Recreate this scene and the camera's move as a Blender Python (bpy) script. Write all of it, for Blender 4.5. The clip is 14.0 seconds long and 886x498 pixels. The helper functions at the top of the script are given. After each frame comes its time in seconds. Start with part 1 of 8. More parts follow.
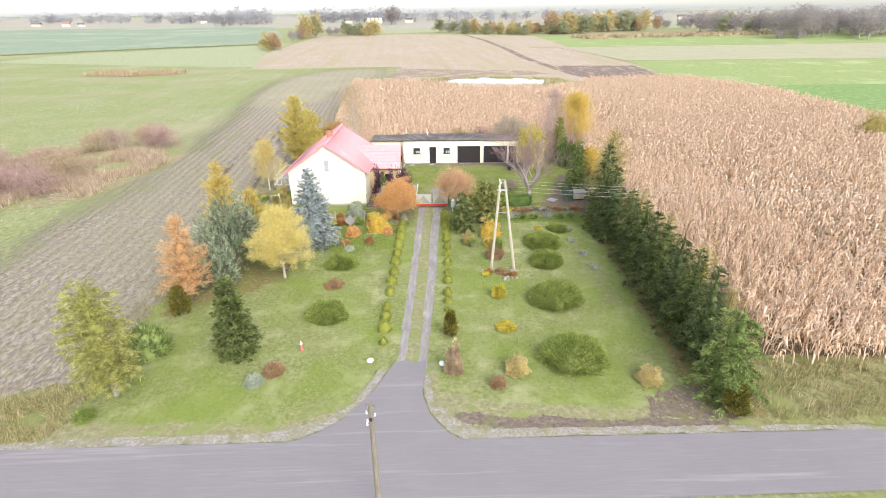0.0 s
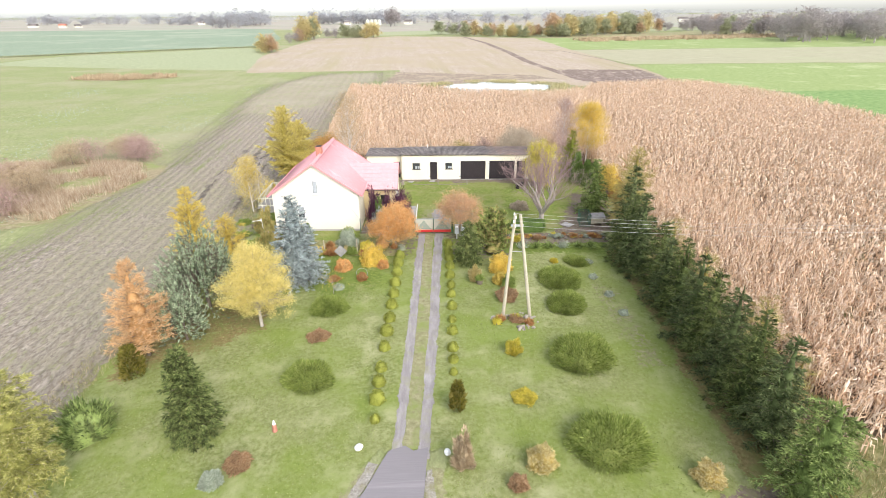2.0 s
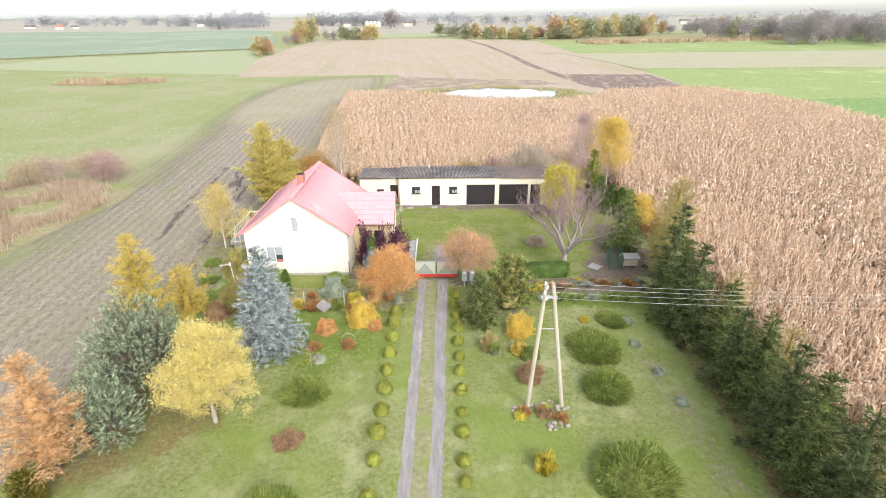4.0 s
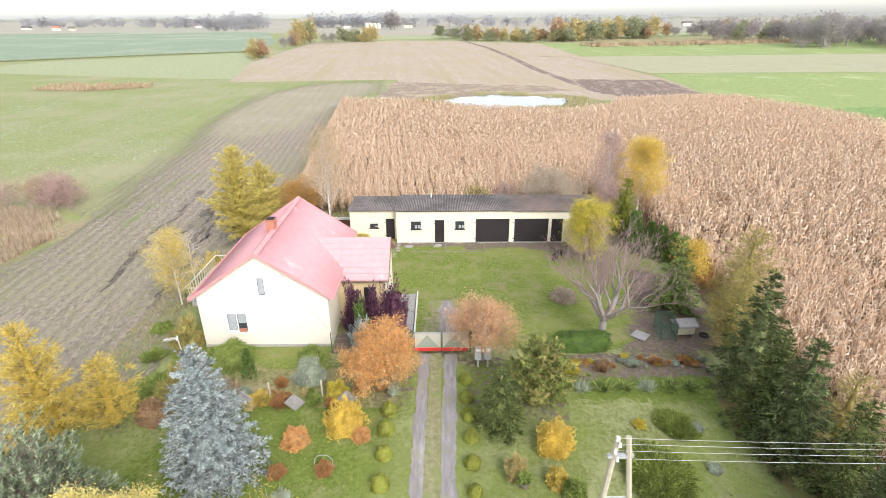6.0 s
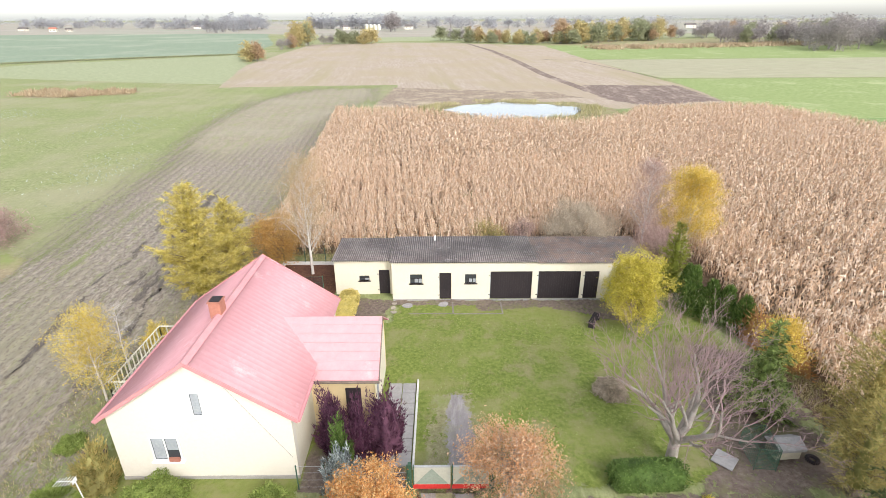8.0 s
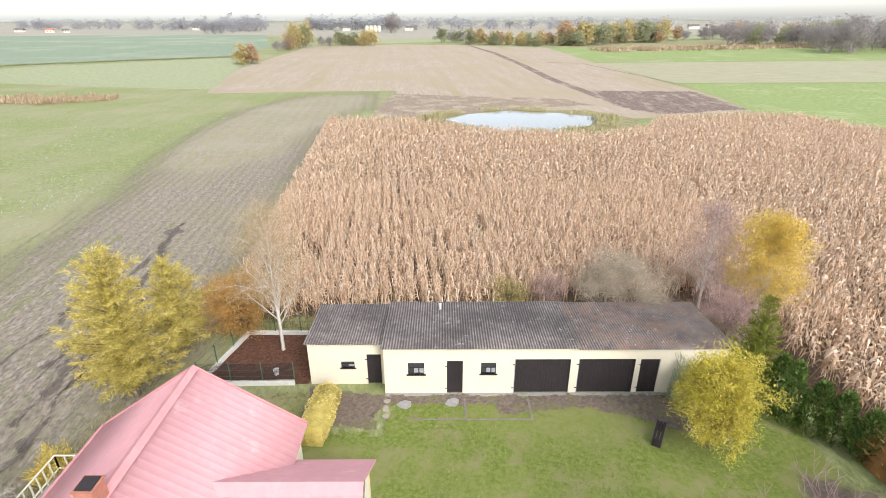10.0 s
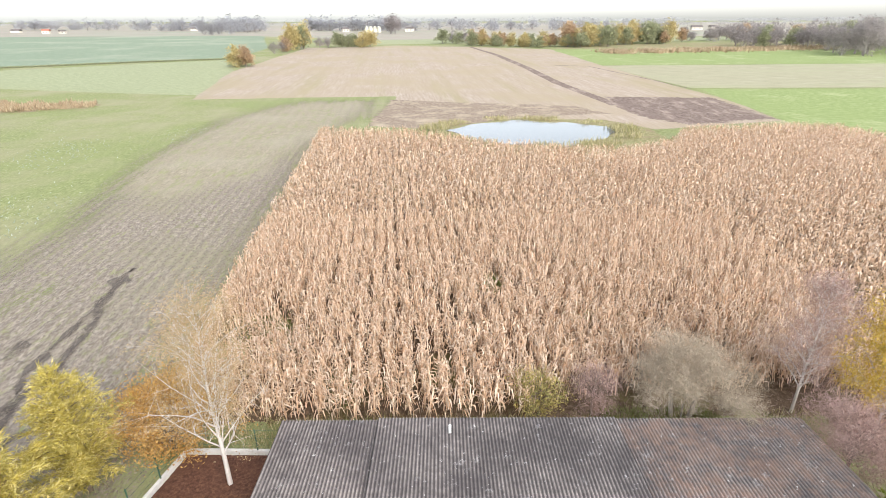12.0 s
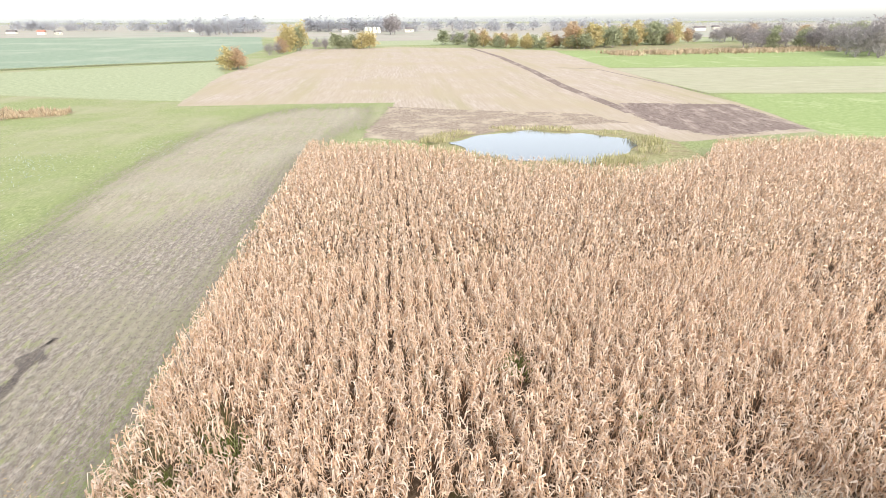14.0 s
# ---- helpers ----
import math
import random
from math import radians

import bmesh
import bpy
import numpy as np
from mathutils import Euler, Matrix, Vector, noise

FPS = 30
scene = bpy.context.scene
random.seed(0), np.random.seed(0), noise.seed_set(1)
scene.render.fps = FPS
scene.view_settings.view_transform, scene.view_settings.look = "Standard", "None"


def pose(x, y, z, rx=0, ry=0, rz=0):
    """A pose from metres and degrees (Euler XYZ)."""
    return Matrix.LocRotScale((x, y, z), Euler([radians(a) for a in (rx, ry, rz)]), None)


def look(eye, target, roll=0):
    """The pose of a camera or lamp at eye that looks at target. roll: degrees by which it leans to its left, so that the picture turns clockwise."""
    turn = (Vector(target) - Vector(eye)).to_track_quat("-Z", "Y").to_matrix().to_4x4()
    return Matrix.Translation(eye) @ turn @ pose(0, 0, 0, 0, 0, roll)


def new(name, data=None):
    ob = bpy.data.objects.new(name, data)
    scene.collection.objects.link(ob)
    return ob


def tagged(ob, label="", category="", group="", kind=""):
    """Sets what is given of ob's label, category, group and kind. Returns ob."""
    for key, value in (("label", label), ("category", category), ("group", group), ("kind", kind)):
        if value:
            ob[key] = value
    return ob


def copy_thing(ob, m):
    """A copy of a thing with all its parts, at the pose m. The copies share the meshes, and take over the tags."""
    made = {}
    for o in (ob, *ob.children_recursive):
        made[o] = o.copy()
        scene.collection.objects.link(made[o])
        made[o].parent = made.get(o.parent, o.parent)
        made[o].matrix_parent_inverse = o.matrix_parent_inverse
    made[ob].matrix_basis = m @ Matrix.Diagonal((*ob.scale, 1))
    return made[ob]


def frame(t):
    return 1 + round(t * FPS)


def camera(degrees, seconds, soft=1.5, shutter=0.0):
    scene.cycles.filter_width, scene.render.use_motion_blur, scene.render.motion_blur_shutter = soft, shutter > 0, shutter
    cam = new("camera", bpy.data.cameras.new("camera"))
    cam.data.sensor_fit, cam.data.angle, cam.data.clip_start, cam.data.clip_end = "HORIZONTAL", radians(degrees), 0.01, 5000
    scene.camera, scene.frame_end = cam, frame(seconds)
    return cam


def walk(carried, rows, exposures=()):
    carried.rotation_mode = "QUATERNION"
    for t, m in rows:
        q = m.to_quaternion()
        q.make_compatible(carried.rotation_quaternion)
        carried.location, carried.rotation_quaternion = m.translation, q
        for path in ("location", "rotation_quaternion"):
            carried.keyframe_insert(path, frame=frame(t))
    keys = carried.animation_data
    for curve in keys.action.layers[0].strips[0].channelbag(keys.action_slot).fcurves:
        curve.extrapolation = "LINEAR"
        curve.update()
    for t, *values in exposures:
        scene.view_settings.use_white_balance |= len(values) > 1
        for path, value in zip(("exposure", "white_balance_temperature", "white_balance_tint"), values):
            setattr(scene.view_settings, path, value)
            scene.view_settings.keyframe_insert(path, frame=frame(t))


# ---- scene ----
cam = camera(81.19, 14.0, soft=0.7)
PATH = [
    (0.0, (2.230, 2.845, 17.632), (2.227, 21.003, 9.247), -0.55),
    (0.5, (2.165, 4.053, 17.647), (2.173, 22.217, 9.276), -0.52),
    (1.0, (2.095, 5.502, 17.666), (2.113, 23.672, 9.308), -0.50),
    (1.5, (2.021, 7.138, 17.686), (2.048, 25.314, 9.342), -0.47),
    (2.0, (1.943, 8.921, 17.709), (1.977, 27.103, 9.378), -0.45),
    (2.5, (1.862, 10.818, 17.734), (1.902, 29.006, 9.416), -0.42),
    (3.0, (1.778, 12.805, 17.760), (1.822, 30.999, 9.455), -0.40),
    (3.5, (1.690, 14.865, 17.788), (1.739, 33.064, 9.495), -0.37),
    (4.0, (1.600, 16.984, 17.817), (1.651, 35.190, 9.537), -0.35),
    (4.5, (1.508, 19.155, 17.847), (1.560, 37.366, 9.579), -0.33),
    (5.0, (1.413, 21.371, 17.877), (1.467, 39.587, 9.621), -0.31),
    (5.5, (1.316, 23.627, 17.908), (1.370, 41.849, 9.663), -0.29),
    (6.0, (1.218, 25.920, 17.940), (1.272, 44.146, 9.705), -0.27),
    (6.5, (1.119, 28.246, 17.971), (1.171, 46.477, 9.747), -0.25),
    (7.0, (1.018, 30.601, 18.002), (1.069, 48.837, 9.788), -0.23),
    (7.5, (0.917, 32.982, 18.032), (0.966, 51.222, 9.828), -0.22),
    (8.0, (0.815, 35.384, 18.061), (0.861, 53.628, 9.866), -0.21),
    (8.5, (0.713, 37.801, 18.090), (0.757, 56.049, 9.903), -0.19),
    (9.0, (0.611, 40.228, 18.117), (0.652, 58.479, 9.939), -0.18),
    (9.5, (0.509, 42.659, 18.143), (0.548, 60.913, 9.972), -0.17),
    (10.0, (0.408, 45.088, 18.167), (0.444, 63.346, 10.003), -0.17),
    (10.5, (0.308, 47.510, 18.189), (0.341, 65.771, 10.032), -0.16),
    (11.0, (0.209, 49.924, 18.208), (0.240, 68.188, 10.057), -0.16),
    (11.5, (0.112, 52.329, 18.226), (0.140, 70.595, 10.080), -0.15),
    (12.0, (0.016, 54.728, 18.240), (0.043, 72.997, 10.100), -0.15),
    (12.5, (-0.078, 57.132, 18.252), (-0.053, 75.402, 10.116), -0.16),
    (13.0, (-0.169, 59.555, 18.260), (-0.145, 77.827, 10.129), -0.16),
    (13.5, (-0.258, 62.021, 18.264), (-0.234, 80.295, 10.137), -0.17),
    (14.0, (-0.344, 64.564, 18.266), (-0.320, 82.840, 10.142), -0.17),
]
walk(cam, [(t, look(eye, target, roll)) for t, eye, target, roll in PATH],
     exposures=((0.0, 1.53), (3.0, 1.53), (6.5, 1.41), (8.0, 1.36), (11.0, 1.35), (12.5, 1.53), (14.0, 1.60)))

# ---- light ----
SUN_EL, SUN_AZ = radians(38), radians(150)
world = bpy.data.worlds.new("overcast_sky")
scene.world = world
world.use_nodes = True
wn = world.node_tree
sky = wn.nodes.new("ShaderNodeTexSky")
sky.sky_type = "NISHITA"
sky.sun_disc = False
sky.sun_elevation, sky.sun_rotation = SUN_EL, SUN_AZ
sky.air_density, sky.dust_density, sky.ozone_density = 1.0, 1.6, 1.0
soft_sky = wn.nodes.new("ShaderNodeHueSaturation")
soft_sky.inputs["Saturation"].default_value = 0.35
wn.links.new(sky.outputs[0], soft_sky.inputs["Color"])
wn.links.new(soft_sky.outputs[0], wn.nodes["Background"].inputs["Color"])
wn.nodes["Background"].inputs["Strength"].default_value = 0.15
sun_data = bpy.data.lights.new("sun", "SUN")
sun_data.energy, sun_data.angle, sun_data.color = 1.0, radians(30), (1.0, 0.952, 0.935)
sun = new("sun", sun_data)
sun.matrix_world = look((0, 0, 60), (-math.sin(SUN_AZ) * math.cos(SUN_EL), -math.cos(SUN_AZ) * math.cos(SUN_EL), 60 - math.sin(SUN_EL)))

# ---- materials ----
RNG = np.random.default_rng(7)


def ramp(nt, fac, stops):
    n = nt.nodes.new("ShaderNodeValToRGB")
    while len(n.color_ramp.elements) < len(stops):
        n.color_ramp.elements.new(0.5)
    for e, (p, c) in zip(n.color_ramp.elements, stops):
        e.position, e.color = p, (*c, 1)
    nt.links.new(fac, n.inputs["Fac"])
    return n.outputs["Color"]


def noise_fac(nt, scale, detail=4.0, rough=0.6, stretch=None, turn=0.0):
    geo = nt.nodes.new("ShaderNodeNewGeometry")
    vec = geo.outputs["Position"]
    if stretch:
        if turn:
            rot = nt.nodes.new("ShaderNodeMapping")
            rot.inputs["Rotation"].default_value = (0, 0, radians(turn))
            nt.links.new(vec, rot.inputs["Vector"])
            vec = rot.outputs["Vector"]
        mp = nt.nodes.new("ShaderNodeMapping")
        mp.inputs["Scale"].default_value = stretch
        nt.links.new(vec, mp.inputs["Vector"])
        vec = mp.outputs["Vector"]
    n = nt.nodes.new("ShaderNodeTexNoise")
    n.inputs["Scale"].default_value, n.inputs["Detail"].default_value, n.inputs["Roughness"].default_value = scale, detail, rough
    nt.links.new(vec, n.inputs["Vector"])
    return n.outputs["Fac"]


def mixed(nt, fac, a, b, mode="MIX"):
    n = nt.nodes.new("ShaderNodeMix")
    n.data_type, n.blend_type = "RGBA", mode
    for sock, v in ((n.inputs[0], fac), (n.inputs[6], a), (n.inputs[7], b)):
        if isinstance(v, (int, float)):
            sock.default_value = v
        elif isinstance(v, tuple):
            sock.default_value = (*v, 1)
        else:
            nt.links.new(v, sock)
    return n.outputs[2]


def maths(nt, op, a, b=0.0):
    n = nt.nodes.new("ShaderNodeMath")
    n.operation = op
    for sock, v in zip(n.inputs, (a, b)):
        if isinstance(v, (int, float)):
            sock.default_value = v
        else:
            nt.links.new(v, sock)
    return n.outputs[0]


def material(name, rough=0.8, metal=0.0, spec=0.3):
    m = bpy.data.materials.new(name)
    m.use_nodes = True
    b = m.node_tree.nodes["Principled BSDF"]
    b.inputs["Roughness"].default_value, b.inputs["Metallic"].default_value = rough, metal
    b.inputs["Specular IOR Level"].default_value = spec
    return m, m.node_tree, b


def bump(nt, b, height, strength=0.4, distance=0.05):
    n = nt.nodes.new("ShaderNodeBump")
    n.inputs["Strength"].default_value, n.inputs["Distance"].default_value = strength, distance
    nt.links.new(height, n.inputs["Height"])
    nt.links.new(n.outputs[0], b.inputs["Normal"])


def surface(name, light, dark, fine=6.0, broad=0.3, rough=0.85, bumpy=0.3, spot=None, spot_scale=1.5, spot_at=0.62, spec=0.25, stretch=None, turn=0.0):
    """A two-scale weathered surface: fine grain between two colours, broad stains, and optional spots of a third colour."""
    m, nt, b = material(name, rough, 0.0, spec)
    f = noise_fac(nt, fine, 6, 0.7, stretch, turn)
    c = ramp(nt, f, ((0.32, dark), (0.68, light)))
    g = noise_fac(nt, broad, 4, 0.6)
    c = mixed(nt, maths(nt, "MULTIPLY", ramp_val(nt, g), 0.55), c, dark)
    if spot:
        s = noise_fac(nt, spot_scale, 5, 0.7, stretch, turn)
        c = mixed(nt, ramp_val(nt, s, spot_at, spot_at + 0.12), c, spot)
    nt.links.new(c, b.inputs["Base Color"])
    if bumpy:
        bump(nt, b, f, bumpy, 0.06)
    return m


def ramp_val(nt, fac, lo=0.42, hi=0.66):
    n = nt.nodes.new("ShaderNodeMapRange")
    n.inputs["From Min"].default_value, n.inputs["From Max"].default_value = lo, hi
    n.clamp = True
    nt.links.new(fac, n.inputs["Value"])
    return n.outputs[0]


def ground_mat(name, colours, fine=5.0, broad=0.25, bumpy=0.35, stretch=None, turn=0.0, patch=None, patch_scale=0.5, patch_at=0.58, clod=None, fade=True, rows=None, row_turn=0.0, row_depth=0.5, row_colour=None, tint=None, tint_scale=0.08, tint_at=0.5, rag=(3.2, None, 0.0), blend=0.4):
    """Ground cover with three tones, optional patches and rows; a ragged rim by the "fade" attribute."""
    m, nt, b = material(name, 0.95, 0.0, 0.1)
    f = noise_fac(nt, fine, 6, 0.72, stretch, turn)
    g = noise_fac(nt, broad, 5, 0.6)
    c = ramp(nt, f, ((0.36, colours[0]), (0.5, colours[1]), (0.64, colours[2])))
    c = mixed(nt, maths(nt, "MULTIPLY", ramp_val(nt, g), 0.6), c, colours[1])
    hi = noise_fac(nt, fine * 4.3, 4, 0.7)
    c = mixed(nt, 0.45, c, ramp(nt, hi, ((0.3, (0.45, 0.45, 0.45)), (0.7, (1.0, 1.0, 1.0)))), "MULTIPLY")
    if patch:
        p = noise_fac(nt, patch_scale, 6, 0.68, stretch, turn)
        c = mixed(nt, ramp_val(nt, p, patch_at - 0.04, patch_at + 0.14), c, patch)
    if tint:
        c = mixed(nt, maths(nt, "MULTIPLY", ramp_val(nt, noise_fac(nt, tint_scale, 5, 0.65), tint_at - 0.08, tint_at + 0.12), 0.75), c, tint)
    height = f
    if clod:
        k = ramp_val(nt, noise_fac(nt, 4.2, 3, 0.8, (1, 0.6, 1), turn), 0.53, 0.62)
        c = mixed(nt, maths(nt, "MULTIPLY", k, 0.75), c, clod)
        height = maths(nt, "SUBTRACT", f, k)
    if rows:
        geo = nt.nodes.new("ShaderNodeNewGeometry")
        mp = nt.nodes.new("ShaderNodeMapping")
        mp.inputs["Rotation"].default_value = (0, 0, radians(row_turn))
        nt.links.new(geo.outputs["Position"], mp.inputs["Vector"])
        wv = nt.nodes.new("ShaderNodeTexWave")
        wv.bands_direction = "X"
        wv.inputs["Scale"].default_value = 0.314 / rows
        wv.inputs["Distortion"].default_value = 3.4
        wv.inputs["Detail"].default_value = 4.0
        wv.inputs["Detail Scale"].default_value = 1.2
        wv.inputs["Detail Roughness"].default_value = 0.7
        nt.links.new(mp.outputs[0], wv.inputs["Vector"])
        c = mixed(nt, maths(nt, "MULTIPLY", wv.outputs["Fac"], row_depth), c, row_colour or colours[0])
        height = maths(nt, "ADD", f, wv.outputs["Fac"])
    nt.links.new(c, b.inputs["Base Color"])
    bump(nt, b, height, bumpy, 0.12)
    if fade:
        at = nt.nodes.new("ShaderNodeAttribute")
        at.attribute_name = "fade"
        edge = noise_fac(nt, rag[0], 6, 0.75, rag[1], rag[2])
        crumb = noise_fac(nt, rag[0] * 5 + 3, 4, 0.8)
        wave = maths(nt, "ADD", maths(nt, "MULTIPLY", maths(nt, "SUBTRACT", edge, 0.5), 1.6), maths(nt, "MULTIPLY", maths(nt, "SUBTRACT", crumb, 0.5), blend))
        lim = maths(nt, "GREATER_THAN", maths(nt, "ADD", at.outputs["Fac"], wave), 0.5)
        tr = nt.nodes.new("ShaderNodeBsdfTransparent")
        mx = nt.nodes.new("ShaderNodeMixShader")
        nt.links.new(lim, mx.inputs[0])
        nt.links.new(tr.outputs[0], mx.inputs[1])
        nt.links.new(b.outputs[0], mx.inputs[2])
        nt.links.new(mx.outputs[0], nt.nodes["Material Output"].inputs["Surface"])
    return m


def leaf_mat(name, colours, rough=0.6, thin=0.3, mottle=0.7, spec=0.12, clump=1.9, deep=0.55):
    """Leaves or needles: each sprig takes its own tone, and lets some light through."""
    m, nt, b = material(name, rough, 0.0, spec)
    geo = nt.nodes.new("ShaderNodeNewGeometry")
    k = len(colours)
    c = ramp(nt, geo.outputs["Random Per Island"], [((i + 0.5) / k, col) for i, col in enumerate(colours)])
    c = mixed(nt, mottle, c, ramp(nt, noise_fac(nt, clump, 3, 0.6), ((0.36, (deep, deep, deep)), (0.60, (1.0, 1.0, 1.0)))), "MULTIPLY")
    nt.links.new(c, b.inputs["Base Color"])
    tl = nt.nodes.new("ShaderNodeBsdfTranslucent")
    nt.links.new(c, tl.inputs["Color"])
    mx = nt.nodes.new("ShaderNodeMixShader")
    mx.inputs[0].default_value = thin
    nt.links.new(b.outputs[0], mx.inputs[1])
    nt.links.new(tl.outputs[0], mx.inputs[2])
    nt.links.new(mx.outputs[0], nt.nodes["Material Output"].inputs["Surface"])
    return m


GREEN_FIELD = ground_mat("winter_cereal_field", ((0.175, 0.20, 0.08), (0.258, 0.29, 0.122), (0.355, 0.375, 0.185)), 3.2, 0.05, 0.8, (1, 0.4, 1), -5.4, (0.42, 0.405, 0.27), 1.6, 0.64, fade=False, rows=3.4, row_turn=-5.4, row_depth=0.16, row_colour=(0.225, 0.225, 0.12), tint=(0.32, 0.295, 0.19), tint_scale=0.04, tint_at=0.53)
GREEN_FIELD_EDGE = ground_mat("sparse_green_growth", ((0.17, 0.185, 0.085), (0.225, 0.24, 0.11), (0.29, 0.305, 0.15)), 3.5, 0.1, 0.6, (1, 0.15, 1), -5.4, rag=(0.8, (1, 0.12, 1), -5.4), blend=1.2)
LAWN = ground_mat("lawn", ((0.16, 0.187, 0.058), (0.236, 0.254, 0.10), (0.315, 0.33, 0.158)), 4.6, 0.18, 0.6, None, 0, (0.32, 0.325, 0.17), 0.55, 0.53, tint=(0.165, 0.22, 0.038), tint_scale=0.16, tint_at=0.50, blend=0.7)
RICH_LAWN = ground_mat("deep_green_lawn", ((0.105, 0.145, 0.027), (0.155, 0.205, 0.042), (0.215, 0.262, 0.07)), 4.6, 0.18, 0.6, None, 0, (0.235, 0.24, 0.10), 0.6, 0.57, blend=1.0)
YARD_LAWN = ground_mat("yard_grass", ((0.125, 0.162, 0.034), (0.178, 0.222, 0.05), (0.235, 0.278, 0.08)), 4.5, 0.3, 0.6, None, 0, (0.255, 0.215, 0.13), 0.6, 0.545, tint=(0.215, 0.225, 0.08), tint_scale=0.3, tint_at=0.52, blend=0.7)
PLOUGH = ground_mat("harrowed_soil", ((0.195, 0.16, 0.125), (0.335, 0.285, 0.228), (0.49, 0.43, 0.355)), 5.5, 0.12, 1.0, (1, 0.38, 1), -5.4, (0.25, 0.265, 0.115), 1.9, 0.56, clod=(0.165, 0.138, 0.112), rows=0.95, row_turn=-5.4, row_depth=0.25, row_colour=(0.165, 0.135, 0.108), tint=(0.285, 0.262, 0.17), tint_scale=0.06, tint_at=0.54, rag=(1.3, (1, 0.10, 1), -5.4), blend=2.2)
WEEDS = ground_mat("rough_verge_weeds", ((0.14, 0.145, 0.052), (0.245, 0.235, 0.105), (0.37, 0.325, 0.18)), 4.0, 0.5, 0.8, None, 0, (0.36, 0.305, 0.19), 0.6, 0.53, tint=(0.18, 0.215, 0.06), tint_scale=0.3, tint_at=0.54)
BARE = ground_mat("trodden_bare_soil", ((0.13, 0.098, 0.08), (0.19, 0.148, 0.122), (0.265, 0.215, 0.178)), 5.0, 0.6, 0.6, None, 0, (0.165, 0.165, 0.075), 0.8, 0.55)
THIN_SOIL = ground_mat("soil_with_thin_green_growth", ((0.255, 0.22, 0.155), (0.34, 0.297, 0.215), (0.42, 0.372, 0.285)), 3.0, 0.1, 0.6, (1, 0.25, 1), -5.4, (0.25, 0.275, 0.12), 0.9, 0.54, clod=(0.225, 0.20, 0.14), rows=2.2, row_turn=-5.4, row_depth=0.12, row_colour=(0.25, 0.215, 0.15), tint=(0.34, 0.305, 0.23), tint_scale=0.07, tint_at=0.55, rag=(0.8, (1, 0.12, 1), -5.4), blend=2.4)
MUD = ground_mat("dark_wet_mud", ((0.10, 0.083, 0.07), (0.155, 0.132, 0.112), (0.225, 0.195, 0.16)), 4.0, 0.5, 0.9, (1, 0.3, 1), -5.4, rag=(1.6, (1, 0.25, 1), -5.4), blend=1.0)
NEEDLES = ground_mat("needle_litter_in_grass", ((0.15, 0.12, 0.05), (0.23, 0.185, 0.08), (0.32, 0.25, 0.115)), 6.0, 0.8, 0.5, None, 0, (0.18, 0.20, 0.065), 0.7, 0.52)
LEAVES_RED = ground_mat("fallen_leaf_litter", ((0.070, 0.035, 0.025), (0.120, 0.060, 0.040), (0.200, 0.100, 0.060)), 8.0, 0.8, 0.5)
# soil tones darkened to put the shade between maize plants into the colour
CORN_SOIL = ground_mat("maize_field_soil", ((0.085, 0.06, 0.04), (0.15, 0.105, 0.07), (0.25, 0.185, 0.125)), 4.0, 0.4, 0.5, None, 0, (0.19, 0.20, 0.06), 0.12, 0.58)
STUBBLE = ground_mat("pale_stubble", ((0.355, 0.285, 0.22), (0.415, 0.342, 0.268), (0.485, 0.408, 0.332)), 1.5, 0.03, 0.3, (1, 0.07, 1), -5, (0.31, 0.27, 0.16), 0.11, 0.55, rows=6.0, row_turn=-5, row_depth=0.2, row_colour=(0.315, 0.25, 0.18), tint=(0.345, 0.285, 0.19), tint_scale=0.03, tint_at=0.51)
BROWN_STUBBLE = ground_mat("brown_trodden_stubble", ((0.20, 0.15, 0.112), (0.29, 0.228, 0.172), (0.40, 0.328, 0.255)), 1.4, 0.08, 0.5, None, 0, (0.40, 0.33, 0.24), 0.2, 0.52, rag=(0.5, (0.5, 1, 1), 0.0), blend=1.2)
DARK_SOIL = ground_mat("fresh_dark_tilth", ((0.14, 0.10, 0.083), (0.21, 0.158, 0.132), (0.30, 0.238, 0.20)), 1.6, 0.1, 0.5, (1, 0.3, 1), 5, (0.35, 0.285, 0.23), 0.3, 0.55, rag=(0.8, None, 0.0), blend=0.7)
# greyed pale green: some distance haze is put into the colour
PALE_GREEN = ground_mat("pale_green_field", ((0.26, 0.285, 0.16), (0.325, 0.35, 0.205), (0.40, 0.42, 0.265)), 0.7, 0.03, 0.3)
BRIGHT_GREEN = ground_mat("bright_green_field", ((0.215, 0.275, 0.10), (0.27, 0.33, 0.13), (0.345, 0.395, 0.185)), 0.8, 0.03, 0.3, None, 0, (0.36, 0.38, 0.205), 0.05, 0.57)
VIVID_GREEN = ground_mat("vivid_green_field", ((0.15, 0.235, 0.08), (0.20, 0.295, 0.105), (0.27, 0.36, 0.15)), 0.8, 0.03, 0.3)
# distance haze is mixed into this greyed blue-green
TEAL_GREEN = ground_mat("blue_green_crop_field", ((0.20, 0.255, 0.175), (0.24, 0.295, 0.205), (0.285, 0.335, 0.24)), 0.3, 0.015, 0.2, None, 0, (0.315, 0.335, 0.25), 0.012, 0.53)
TAN_FIELD = ground_mat("tan_harvested_field", ((0.31, 0.29, 0.19), (0.37, 0.35, 0.235), (0.43, 0.405, 0.285)), 0.6, 0.03, 0.3, (0.2, 1, 1), 0, (0.32, 0.34, 0.20), 0.04, 0.55)
